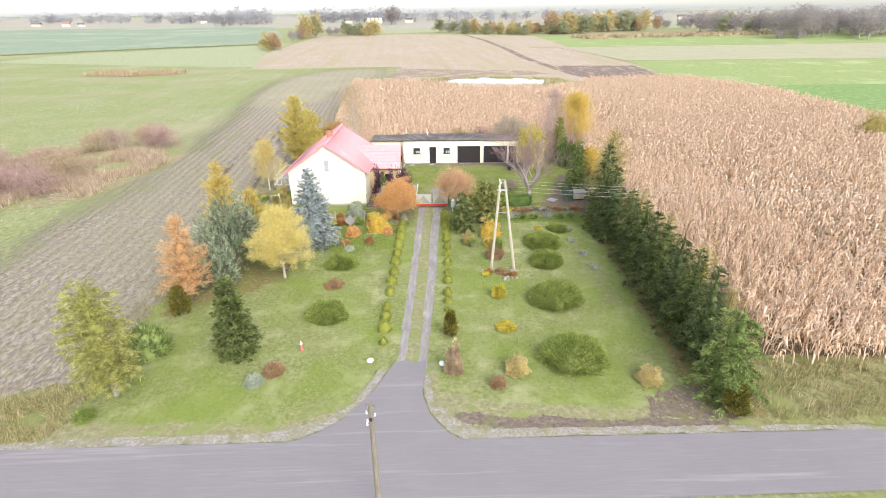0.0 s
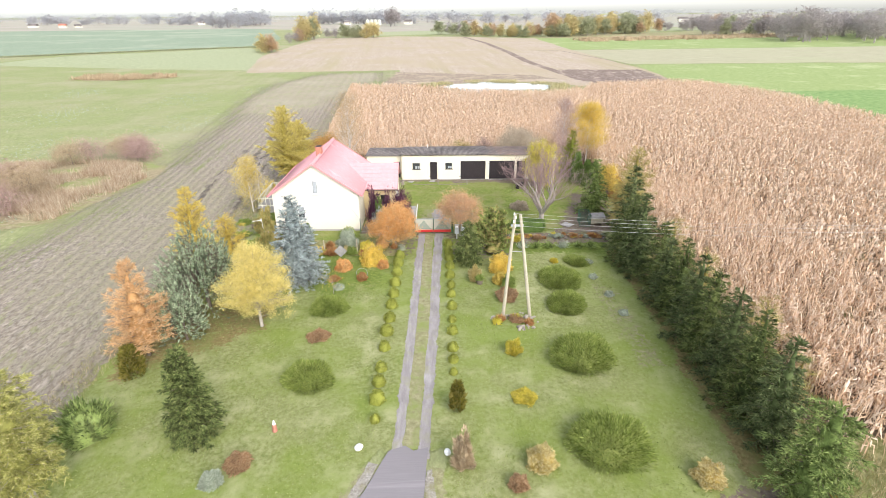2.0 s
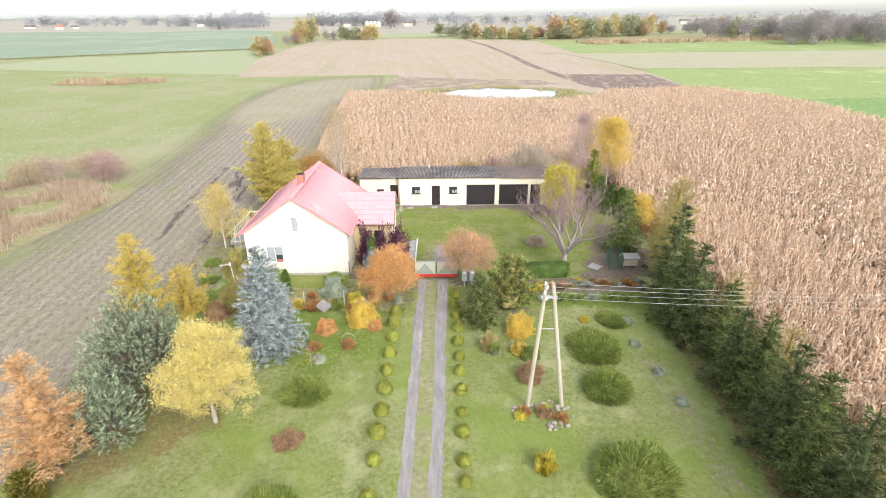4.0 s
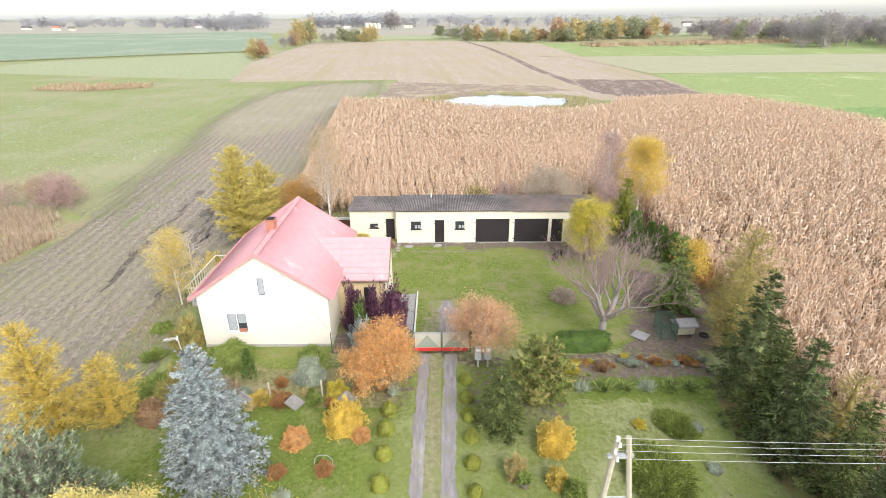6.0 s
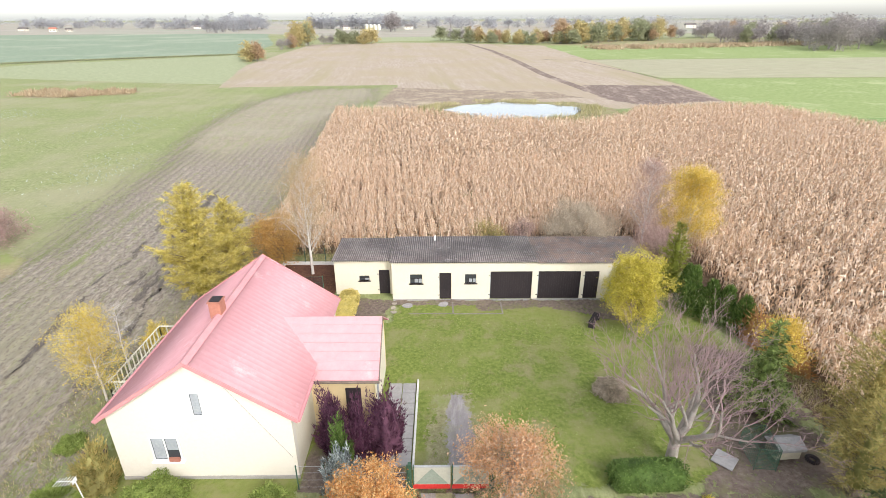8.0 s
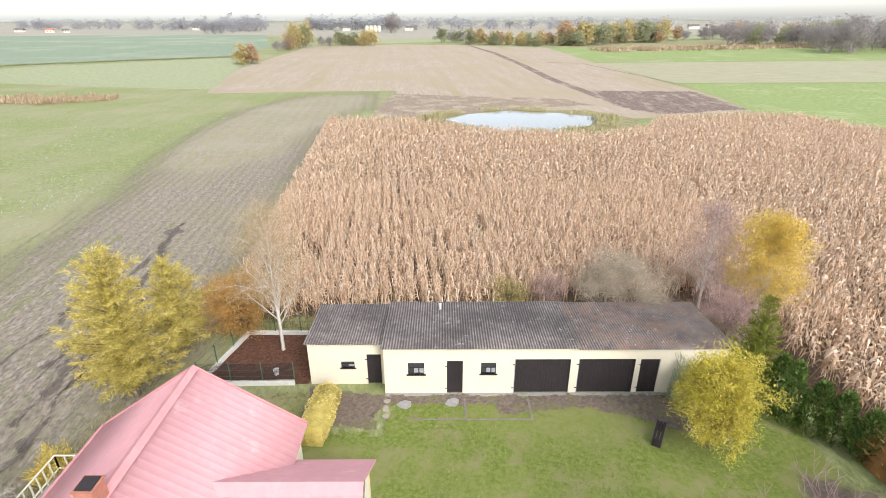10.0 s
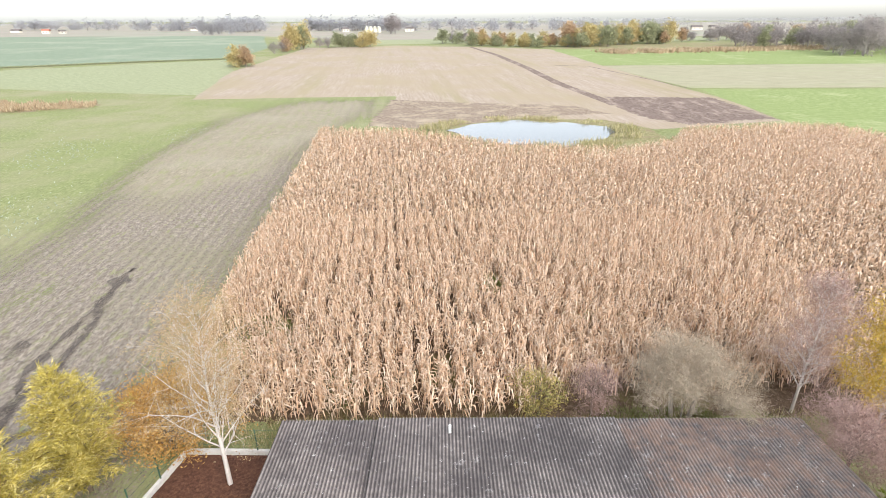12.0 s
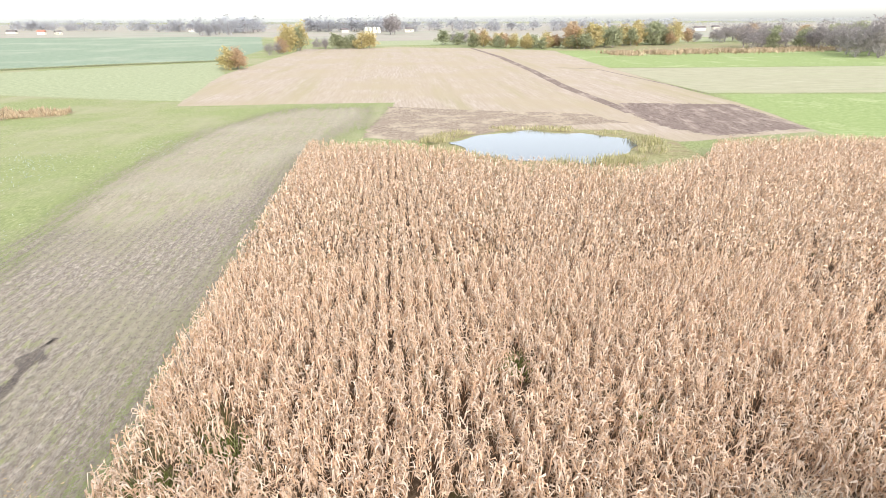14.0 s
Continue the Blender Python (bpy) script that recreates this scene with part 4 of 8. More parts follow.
for x, z in ((HX0 - OV - 0.07, EAVE - OV * slope_l - 0.05), (HX1 + OV + 0.05, EAVE - OV * slope_r - 0.05)):
    part("gutter", rod((x, HY0 - FO, z), (x, HY1 + FO if x < RX else 54.5, z), 0.07, bm=None), ROOF_TRIM, house, "red half-round gutter")
chim = part("chimney", box(-9.35, 54.9, 5.4, -8.85, 55.45, 6.75), BRICK, house, "brick chimney stack")
part("chimney_crown", box(-9.39, 54.86, 6.75, -8.81, 55.49, 6.80), BRICK, chim)
part("flue", box(-9.32, 54.95, 6.80, -8.88, 55.42, 6.84), BLACK_WOOD, chim)


def window_in(parent, x0, x1, z0, z1, y, lights=2, mat=FRAME_WHITE, curtain=True):
    """A framed window in a wall that faces -y."""
    fr = bmesh.new()
    t = 0.06 if curtain else 0.026
    box(x0, y - 0.05, z0, x1, y + 0.03, z0 + t, fr)
    box(x0, y - 0.05, z1 - t, x1, y + 0.03, z1, fr)
    for i in range(lights + 1):
        x = x0 + (x1 - x0 - t) * i / lights
        box(x, y - 0.047, z0 + t, x + t, y + 0.03, z1 - t, fr)
    win = part("window", fr, mat, parent, "painted window frame")
    for i in range(lights):
        a = x0 + (x1 - x0 - t) * i / lights + t
        b = x0 + (x1 - x0 - t) * (i + 1) / lights
        part("pane", box(a, y - 0.02, z0 + t, b, y + 0.01, z1 - t), GLASS, win, "dark reflecting pane")
        if curtain:
            part("curtain", box(a + 0.03, y - 0.026, z0 + (z1 - z0) * (0.08 if i == 0 else 0.45), b - 0.03, y - 0.021, z1 - t), CURTAIN, win, "pale grey curtain in the window")
    part("sill", box(x0 - 0.08, y - 0.16, z0 - 0.07, x1 + 0.08, y, z0), mat, win)
    return win


window_in(house, -11.25, -10.05, 1.14, 2.4, HY0)
window_in(house, -9.2, -8.72, 3.5, 4.7, HY0, 1)
part("flower_box", box(-10.58, HY0 - 0.14, 1.16, -10.14, HY0 - 0.06, 1.36), BRICK, house, "red flowers on the window sill")
# side porch wing
WY0, WY1, WX1, WE, WR = 54.6, 59.5, -2.25, 3.05, 4.75
WYR = (WY0 + WY1) / 2
for y in (WY0 + 0.15, WY1 - 0.4):
    part("porch_wall", box(HX1, y, 0, WX1 - 0.1, y + 0.25, WE), YELLOW_WALL, house, "yellow rendered porch wall")
part("porch_gable", prism([(WY0 + 0.4, 0), (WY1 - 0.4, 0), (WY1 - 0.4, WE), (WYR, WR - 0.12), (WY0 + 0.4, WE)], "x", WX1 - 0.35, WX1 - 0.1), WALL, house)
for ye, yr in ((WY0 - 0.15, WYR), (WY1 + 0.15, WYR)):
    sl = (WR - WE) / (WYR - WY0)
    n = 7
    steps = []
    for k in range(n):
        y0, y1 = ye + (yr - ye) * k / n, ye + (yr - ye) * (k + 1) / n
        z0, z1 = WE - 0.15 * sl + (WR - WE + 0.15 * sl) * k / n, WE - 0.15 * sl + (WR - WE + 0.15 * sl) * (k + 1) / n
        steps += [(y0, z0 + 0.04), (y1, z1)]
    part("porch_roof", prism(steps + [(yr, WR - 0.05), (ye, WE - 0.15 * sl - 0.04)], "x", HX1 - 1.9, WX1 + 0.15), ROOF_PINK, house, "faded red porch roof with lapped seams")
part("porch_gutter", rod((HX1 + 0.2, WY0 - 0.22, WE - 0.16), (WX1 + 0.2, WY0 - 0.22, WE - 0.16), 0.06), BARK, house, "brown gutter under the porch eave")
part("downpipe", rod((WX1 + 0.1, WY0 - 0.1, 0.1), (WX1 + 0.1, WY0 - 0.1, WE - 0.2), 0.045), STEEL, house, "grey rainwater downpipe")
part("porch_door", box(-3.72, WY0 + 0.1, 0.15, -3.0, WY0 + 0.16, 2.3, bevel=0.02), BLACK_WOOD, house, "dark porch doorway")
part("porch_barge", prism([(WY0 - 0.15, WE - 0.22), (WYR, WR - 0.1), (WYR, WR + 0.04), (WY0 - 0.15, WE - 0.06)], "x", WX1 + 0.15, WX1 + 0.19), BARK, house, "brown barge board")

# wooden side deck with pale railing
deck = thing("side_deck", "pale yellow railed wooden terrace beside the house", "terrace")
part("floor_deck", box(-15.9, 56.2, 0.5, -13.3, 61.4, 0.62), CONCRETE, deck, "grey terrace slab")
part("deck_base", box(-15.7, 56.4, 0, -13.4, 61.2, 0.5), PLINTH, deck)
for a, b in (((-15.85, 56.25), (-15.85, 61.35)), ((-15.85, 56.25), (-13.4, 56.25)), ((-15.85, 61.35), (-13.4, 61.35))):
    for z in (0.8, 1.5):
        part("rail", rod((*a, z), (*b, z), 0.045, sides=4), CREAM_PAINT, deck, "cream painted rail")
    n = int(math.hypot(b[0] - a[0], b[1] - a[1]) / 0.35)
    for i in range(n + 1):
        x, y = a[0] + (b[0] - a[0]) * i / n, a[1] + (b[1] - a[1]) * i / n
        part("baluster", box(x - 0.025, y - 0.025, 0.62, x + 0.025, y + 0.025, 1.5), CREAM_PAINT, deck)

# ---- outbuilding ----
barn = thing("outbuilding", "long low cream outbuilding with grey corrugated roof", "outbuilding")
GY, GT = 66.95, 0.3


def wall_with_holes(name, x0, x1, y, top, holes, parent, mat, label):
    """A wall facing -y; each hole (a, b, lo, hi) goes right through."""
    bm = bmesh.new()
    xs = sorted({x0, x1, *[h[0] for h in holes], *[h[1] for h in holes]})
    for a, b in zip(xs, xs[1:]):
        hole = next((h for h in holes if h[0] <= a and b <= h[1]), None)
        if hole is None:
            box(a, y, 0, b, y + GT, top, bm)
        else:
            if hole[2] > 0.01:
                box(a, y, 0, b, y + GT, hole[2], bm)
            box(a, y, hole[3], b, y + GT, top, bm)
    bmesh.ops.remove_doubles(bm, verts=bm.verts, dist=0.001)
    return part(name, bm, mat, parent, label)


def board_door(x0, x1, z1, y, parent, leaves=1):
    d = part("door", box(x0, y + 0.10, 0.04, x1, y + 0.14, z1), BLACK_WOOD, parent, "dark tarred plank door")
    n = max(3, int((x1 - x0) / 0.16))
    for i in range(n):
        a = x0 + (x1 - x0) * i / n
        part("board", box(a + 0.008, y + 0.075, 0.05, a + (x1 - x0) / n - 0.008, y + 0.10, z1 - 0.01), BLACK_WOOD, d)
    if leaves > 1:
        for x in (x0, x1 - 0.05, (x0 + x1) / 2 - 0.025):
            part("stile", box(x, y + 0.05, 0.05, x + 0.05, y + 0.075, z1 - 0.01), STEEL if x == x0 else BLACK_WOOD, d)
    part("hinge", box(x0 - 0.1, y - 0.02, z1 - 0.35, x0 + 0.02, y - 0.002, z1 - 0.30), BLACK_WOOD, d)
    part("hinge", box(x0 - 0.1, y - 0.02, 0.35, x0 + 0.02, y - 0.002, 0.40), BLACK_WOOD, d)
    return d


def barn_window(x0, x1, z0, z1, y, parent, lights=3):
    w = window_in(parent, x0, x1, z0, z1, y + 0.12, lights, BLACK_WOOD, False)
    part("bar", box(x0, y + 0.065, (z0 + z1) / 2 - 0.012, x1, y + 0.10, (z0 + z1) / 2 + 0.012), BLACK_WOOD, w)
    for i in range(1, lights):
        a, b = x0 + (x1 - x0) * i / lights + 0.03, x0 + (x1 - x0) * (i + 1) / lights - 0.03
        part("pale_pane", box(a, y + 0.085, z0 + 0.04, b, y + 0.099, (z0 + z1) / 2 - 0.03), CURTAIN, w, "pale lower pane")
    return w


FRONT = [(-1.38, -0.54, 1.27, 1.98), (0.64, 1.46, 0.0, 2.1), (2.4, 3.18, 1.28, 1.98), (4.12, 7.02, 0.0, 2.18), (7.42, 10.36, 0.0, 2.18), (10.62, 11.62, 0.0, 2.16)]
wall_with_holes("front_wall", -2.62, 15.0, GY, 2.84, FRONT, barn, WALL, "cream rendered front wall")
LY = 67.75
wall_with_holes("side_section_wall", -6.7, -2.62, LY, 2.62, [(-5.0, -4.28, 1.1, 1.5), (-3.62, -2.86, 0.0, 1.95)], barn, WALL, "cream rendered set-back wall")
part("left_wall", box(-6.7, LY + GT, 0, -6.4, 71.5, 2.45), WALL, barn)
part("middle_wall", box(-2.62, GY + GT, 0, -2.32, 71.5, 2.55), WALL, barn)
part("right_wall", box(14.7, GY + GT, 0, 15.0, 71.5, 2.5), WALL, barn)
part("rear_wall", box(-6.4, 71.2, 0, 14.7, 71.5, 2.5), WALL, barn)
board_door(0.64, 1.46, 2.1, GY, barn)
board_door(4.12, 7.02, 2.18, GY, barn, 2)
board_door(7.42, 10.36, 2.18, GY, barn, 2)
board_door(10.62, 11.62, 2.16, GY, barn)
board_door(-3.62, -2.86, 1.95, LY, barn)
barn_window(-1.38, -0.54, 1.27, 1.98, GY, barn)
barn_window(2.4, 3.18, 1.28, 1.98, GY, barn)
barn_window(-5.0, -4.28, 1.1, 1.5, LY, barn, 2)


def corrugated(name, x0, x1, y0, y1, z0, z1, mat, parent, label, pitch=0.142, amp=0.03, skew=0.0):
    """A corrugated roof sheet sloping along y, its waves running from front to back."""
    xs = np.arange(x0, x1 + 0.001, pitch / 6)
    ys = np.linspace(y0, y1, 5)
    h = amp * np.sin(2 * np.pi * xs / pitch)
    rng = np.random.default_rng(int(abs(x0) * 10))
    vs, qs = [], []
    for lift in (0.0, -0.02):
        for k, y in enumerate(ys):
            z = z0 + (z1 - z0) * k / 4
            sag = rng.normal() * 0.012
            vs.append(np.stack((xs, np.full_like(xs, y), h + z + sag + lift), 1))
    nx = len(xs)
    i = np.arange(nx - 1)
    for layer in (0, 5):
        for k in range(4):
            a = (layer + k) * nx + i
            b = a + nx
            q = np.stack((a, a + 1, b + 1, b), 1)
            qs.append(q if layer == 0 else q[:, ::-1])
    a, b = i, 5 * nx + i
    qs.append(np.stack((b, b + 1, a + 1, a), 1))
    return part(name, raw_mesh(name, np.concatenate(vs), np.concatenate(qs), mat), mat, parent, label, True)


corrugated("roof", -6.85, -2.66, LY - 0.2, 71.9, 2.72, 2.60, ROOF_GREY, barn, "weathered grey corrugated roof")
corrugated("roof", -2.72, 7.34, GY - 0.22, 71.9, 3.0, 2.72, ROOF_GREY, barn, "weathered grey corrugated roof")
corrugated("roof", 7.3, 15.25, GY - 0.2, 71.9, 2.93, 2.66, ROOF_MOSS, barn, "lichen-stained grey corrugated roof")
part("vent_pipe", rod((0.3, 71.0, 2.7), (0.3, 71.0, 3.15), 0.06), PALE_STONE, barn, "short white vent pipe")
part("threshold", box(-2.6, GY - 0.22, 0, 11.9, GY, 0.05), CONCRETE, barn, "concrete threshold strip")

# service cable from the gable to the yard and a faded wall disc
cu = bpy.data.curves.new("service_cable", "CURVE")
cu.dimensions, cu.bevel_depth = "3D", 0.0045
sp = cu.splines.new("POLY")
sp.points.add(1)
for k, co in enumerate(((-7.7, HY0 - 0.04, 4.9), (-5.45, HY0 - 0.05, 1.3))):
    sp.points[k].co = (*co, 1)
cu.materials.append(BLACK_WOOD)
cable = new("service_cable", cu)
tagged(cable, "thin dark cable running down the gable wall", "cable")

# ---- plants ----
def conifer_parts(H, R, seed, whorl=0.3, per=9, rise=0.25, curl=-0.25, shoot=0.34, gap=0.12, needles=7, needle=0.13, width=0.04, bare=0.05, power=0.8, low=0.8, wild=0.15, lift=0.15, fluff=0.6, core=0.0, tier=0.4):
    """Branches in loose tiers, side shoots along each branch, short needles along each shoot."""
    rng = np.random.default_rng(seed)
    P, Dr, Ln, segs = [], [], [], []
    z = H * bare + 0.1
    while z < H * 0.97:
        f = (z / H - bare) / (1 - bare)
        rad = R * max(0.03, 1 - f) ** power * (low + (1 - low) * min(1, f * 5))
        n = max(4, int(per * (0.5 + 0.5 * (1 - f)) + rng.uniform(-0.5, 0.5)))
        off = rng.uniform(0, 6.28)
        for k in range(n):
            az = off + 6.283 * k / n + rng.normal() * 0.25
            ln = rad * math.exp(rng.normal() * wild) + 0.12
            zz = z + rng.normal() * whorl * tier
            up = rise + rng.normal() * 0.08 + 0.5 * f
            hd = np.array((math.cos(az), math.sin(az), 0))
            sd = np.array((-hd[1], hd[0], 0))
            m = max(3, int(ln / gap))
            s = np.sort(rng.uniform(0.12, 1.0, m))[:, None]
            p = hd * (s * ln) + UP * (zz + ln * (up * s + curl * s * s))
            tang = unit(hd + UP * (up + 2 * curl * s))
            e = 0.9
            segs.append(((0, 0, zz), tuple(hd * ln * e + UP * (zz + ln * (up * e + curl * e * e))), 0.010 + 0.008 * ln, 0.004))
            for sg in (-1, 1, 0):
                way = tang * (0.65 if sg else 1.0) + sd * 0.75 * sg + UP * (lift + (0.25 if not sg else 0.0)) + rng.normal(size=(m, 3)) * 0.22
                P.append(p)
                Dr.append(unit(way))
                Ln.append(shoot * (1.15 - 0.6 * s[:, 0]) * min(1.0, 0.35 + ln / max(R, 0.5)) * rng.uniform(0.55, 1.3, m))
        z += whorl * rng.uniform(0.75, 1.25)
    m = 10
    P.append(np.repeat(((0, 0, H * 0.9),), m, 0) + UP * rng.uniform(0, H * 0.07, (m, 1)))
    Dr.append(unit(UP + rng.normal(size=(m, 3)) * 0.45))
    Ln.append(np.full(m, shoot * 0.7))
    P, Dr, Ln = np.concatenate(P), np.concatenate(Dr), np.concatenate(Ln)
    n = len(P) * needles
    u = np.tile(np.linspace(0.05, 0.95, needles), len(P))[:, None] + rng.uniform(-0.08, 0.08, (n, 1))
    d = np.repeat(Dr, needles, 0)
    base = np.repeat(P, needles, 0) + d * u * np.repeat(Ln, needles)[:, None]
    way = d * 0.8 + rand_unit(rng, n) * fluff
    segs.append(((0, 0, -0.05), (0, 0, H * 0.5), 0.022 * H, 0.012 * H))
    segs.append(((0, 0, H * 0.5), (0, 0, H * 0.97), 0.012 * H, 0.01))
    green = blades(base, way, rand_unit(rng, n), needle * rng.uniform(0.7, 1.3, n), width * rng.uniform(0.7, 1.3, n))
    if core:
        # solid filler core, added to block light and gaps; uneven from tier to tier
        a = np.linspace(0, 2 * np.pi, 17)[:-1]
        rings = []
        for k in range(13):
            f = k / 12
            rad = core * R * max(0.02, 1 - f) ** power * (0.85 + 0.3 * rng.uniform(size=16)) * (1.0 if k % 2 else 0.75)
            rings.append(np.stack((np.cos(a) * rad, np.sin(a) * rad, np.full(16, H * (bare + 0.04 + (0.9 - bare) * f))), 1))
        i = np.arange(16)
        j = (i + 1) % 16
        faces = np.concatenate([np.concatenate((np.stack((k * 16 + i, k * 16 + j, k * 16 + 16 + i), 1), np.stack((k * 16 + j, k * 16 + 16 + j, k * 16 + 16 + i), 1))) for k in range(12)])
        green = joined(green, (np.concatenate(rings), faces))
    return green, tubes(segs, 4)


def tree(name, label, leaves, wood, leaf_m, wood_m, place, turn=0.0, group="", category="tree", crown="crown"):
    t = thing(name, label, category, place, turn, group)
    part("trunk", raw_mesh("trunk", *wood, wood_m), wood_m, t)
    if leaves is not None:
        part(crown, raw_mesh(crown, *leaves, leaf_m), leaf_m, t)
    return t


def leafy_parts(H, R, seed, clusters=60, leaves=70, leaf=0.13, sigma=0.35, low=0.3, stem=0.05, squash=1.0, lean=0.0, thin_top=0.0, limbs=None, aspect=0.62, slim=False):
    """A broad-leaved tree: limbs fork from the stem to leaf clusters set in an uneven crown."""
    rng = np.random.default_rng(seed)
    c = rand_unit(rng, clusters) * rng.uniform(0.45, 1.0, (clusters, 1)) ** 0.6
    mid, half = H * (1 + low) / 2, H * (1 - low) / 2
    lump = np.array([0.84 + 0.75 * noise.noise(Vector(v) * 2.1 + Vector((seed, 0, 0))) for v in c])[:, None]
    egg = (1.05 - 0.3 * c[:, 2:3]) * np.array((1, 1, 0)) + np.array((0, 0, 1))
    pos = c * np.array((R, R, half * squash)) * lump * egg + np.array((0, 0, mid))
    segs = [((0, 0, -0.05), (0, 0, H * low), stem * H * 0.5, stem * H * 0.36), ((0, 0, H * low), (lean, 0, H * 0.72), stem * H * 0.36, stem * H * 0.12)]
    for p in pos:
        k = rng.uniform(0.0, 0.55)
        a = np.array((lean * k, 0, H * low * 0.85 + (H * 0.72 - H * low * 0.85) * k))
        if p[2] < a[2] - 0.3:
            a[2] = max(H * low * 0.6, p[2] - 0.2)
        m = a + (p - a) * 0.55 + np.array((0, 0, 0.10 * H * 0.4)) + rng.normal(size=3) * 0.1
        r = stem * H * 0.10
        segs += [(a, m, r, r * 0.55), (m, p, r * 0.55, r * 0.2)]
        for _ in range(2):
            segs.append((m + (p - m) * 0.5, p + rng.normal(size=3) * sigma, r * 0.3, r * 0.1))
    n = clusters * leaves
    base = np.repeat(pos, leaves, 0) + rng.normal(size=(n, 3)) * sigma * np.array((1, 1, 0.8))
    way = rand_unit(rng, n) + UP * -0.25
    ln = leaf * rng.uniform(0.6, 1.4, n)
    return (blades if slim else cards)(base, way, rand_unit(rng, n), ln, ln * aspect), tubes(segs, 5)


def bare_parts(H, seed, spread=0.5, depth=5, stem=0.03, low=0.25, kids=4, ratio=0.66, up=0.35, twig=0.006, fork=False):
    """A leafless tree, forked again and again down to thin twigs."""
    rng = np.random.default_rng(seed)
    segs, tips = [], []

    def grow(p, d, ln, r, lev):
        steps = 3 if lev < 3 else 2
        for i in range(steps):
            q = p + d * ln / steps
            r2 = max(twig, r * (1 - 0.28 / steps * (i + 1)))
            segs.append((p, q, r, r2))
            p, r = q, r2
            d = unit(d + rng.normal(size=3) * 0.14 + UP * 0.16 * up)
            if lev < depth and (i or lev):
                for _ in range(kids - 2 if i < steps - 1 else 1):
                    side = unit(np.cross(d, rng.normal(size=3)))
                    nd = unit(d * (1 - spread * 0.6) + side * spread * rng.uniform(0.8, 1.4) + UP * up * 0.3)
                    grow(p, nd, ln * ratio * rng.uniform(0.75, 1.15), max(twig, r * 0.55), lev + 1)
        if lev < depth:
            grow(p, unit(d + rng.normal(size=3) * spread * 0.5), ln * ratio, max(twig, r * 0.8), lev + 1)
        else:
            tips.append(p)
    if fork:
        segs.append((np.zeros(3), np.array((0, 0, H * low)), stem * H, stem * H * 0.85))
        for k in range(6):
            a = 6.28 * k / 6 + rng.uniform(-0.4, 0.4)
            grow(np.array((0, 0, H * low * rng.uniform(0.85, 1.0))), unit(np.array((math.cos(a) * 0.8, math.sin(a) * 0.8, rng.uniform(0.8, 2.0)))), H * 0.27, stem * H * 0.62, 1)
    else:
        grow(np.zeros(3), np.array((0, 0, 1.0)), H * 0.38, stem * H, 0)
    if fork:
        return tubes([s for s in segs if s[2] > 0.035], 6), tubes([s for s in segs if s[2] <= 0.035], 3)
    return tubes(segs, 3 if len(segs) > 3000 else 4), np.array(tips)


def twig_cloud(tips, seed, n=12, length=0.35, width=0.012, sigma=0.25, hang=0.0, leaf=False):
    rng = np.random.default_rng(seed)
    m = len(tips) * n
    base = np.repeat(tips, n, 0) + rng.normal(size=(m, 3)) * sigma
    way = rand_unit(rng, m) + UP * (0.3 - hang)
    return (cards if leaf else blades)(base, way, rand_unit(rng, m), length * rng.uniform(0.5, 1.3, m), width * rng.uniform(0.7, 1.3, m))


def pine_parts(H, R, seed, tufts=260, needles=26, low=0.1, needle=0.26, width=0.045):
    """A pine: bushy shoots at the ends of upswept branches."""
    rng = np.random.default_rng(seed)
    c = rand_unit(rng, tufts)
    c[:, 2] = np.abs(c[:, 2]) * 1.0 - 0.25
    rr = rng.uniform(0.25, 1.0, (tufts, 1)) ** 0.5
    lump = 1 + 0.22 * np.sin(4 * np.arctan2(c[:, 1], c[:, 0]) + c[:, 2:3].T[0] * 5 + seed)[:, None]
    pos = c * rr * lump * np.array((R, R, H * 0.72)) + np.array((0, 0, H * 0.28))
    pos[:, 2] = np.clip(pos[:, 2], H * low, H)
    keep = np.hypot(pos[:, 0], pos[:, 1]) < R * 1.1 * (1.05 - 0.75 * (pos[:, 2] / H) ** 2)
    pos = pos[keep]
    segs = [((0, 0, -0.05), (0, 0, H * 0.7), 0.022 * H, 0.008 * H)]
    for p in pos:
        a = np.array((0, 0, max(0.2, p[2] - 0.35 * np.hypot(p[0], p[1]))))
        segs.append((a + (p - a) * 0.45, p, 0.012, 0.006))
    n = len(pos) * needles
    t = np.tile(np.linspace(-0.22, 0.14, needles), len(pos))[:, None]
    shoot = unit(unit(pos - np.array((0, 0, H * 0.3))) + UP * 0.7)
    sh = np.repeat(shoot, needles, 0)
    base = np.repeat(pos, needles, 0) + sh * t
    way = sh * 0.9 + rand_unit(rng, n) * 0.8
    ln = needle * rng.uniform(0.7, 1.25, n)
    return blades(base, way, rand_unit(rng, n), ln, np.full(n, width)), tubes(segs, 4)


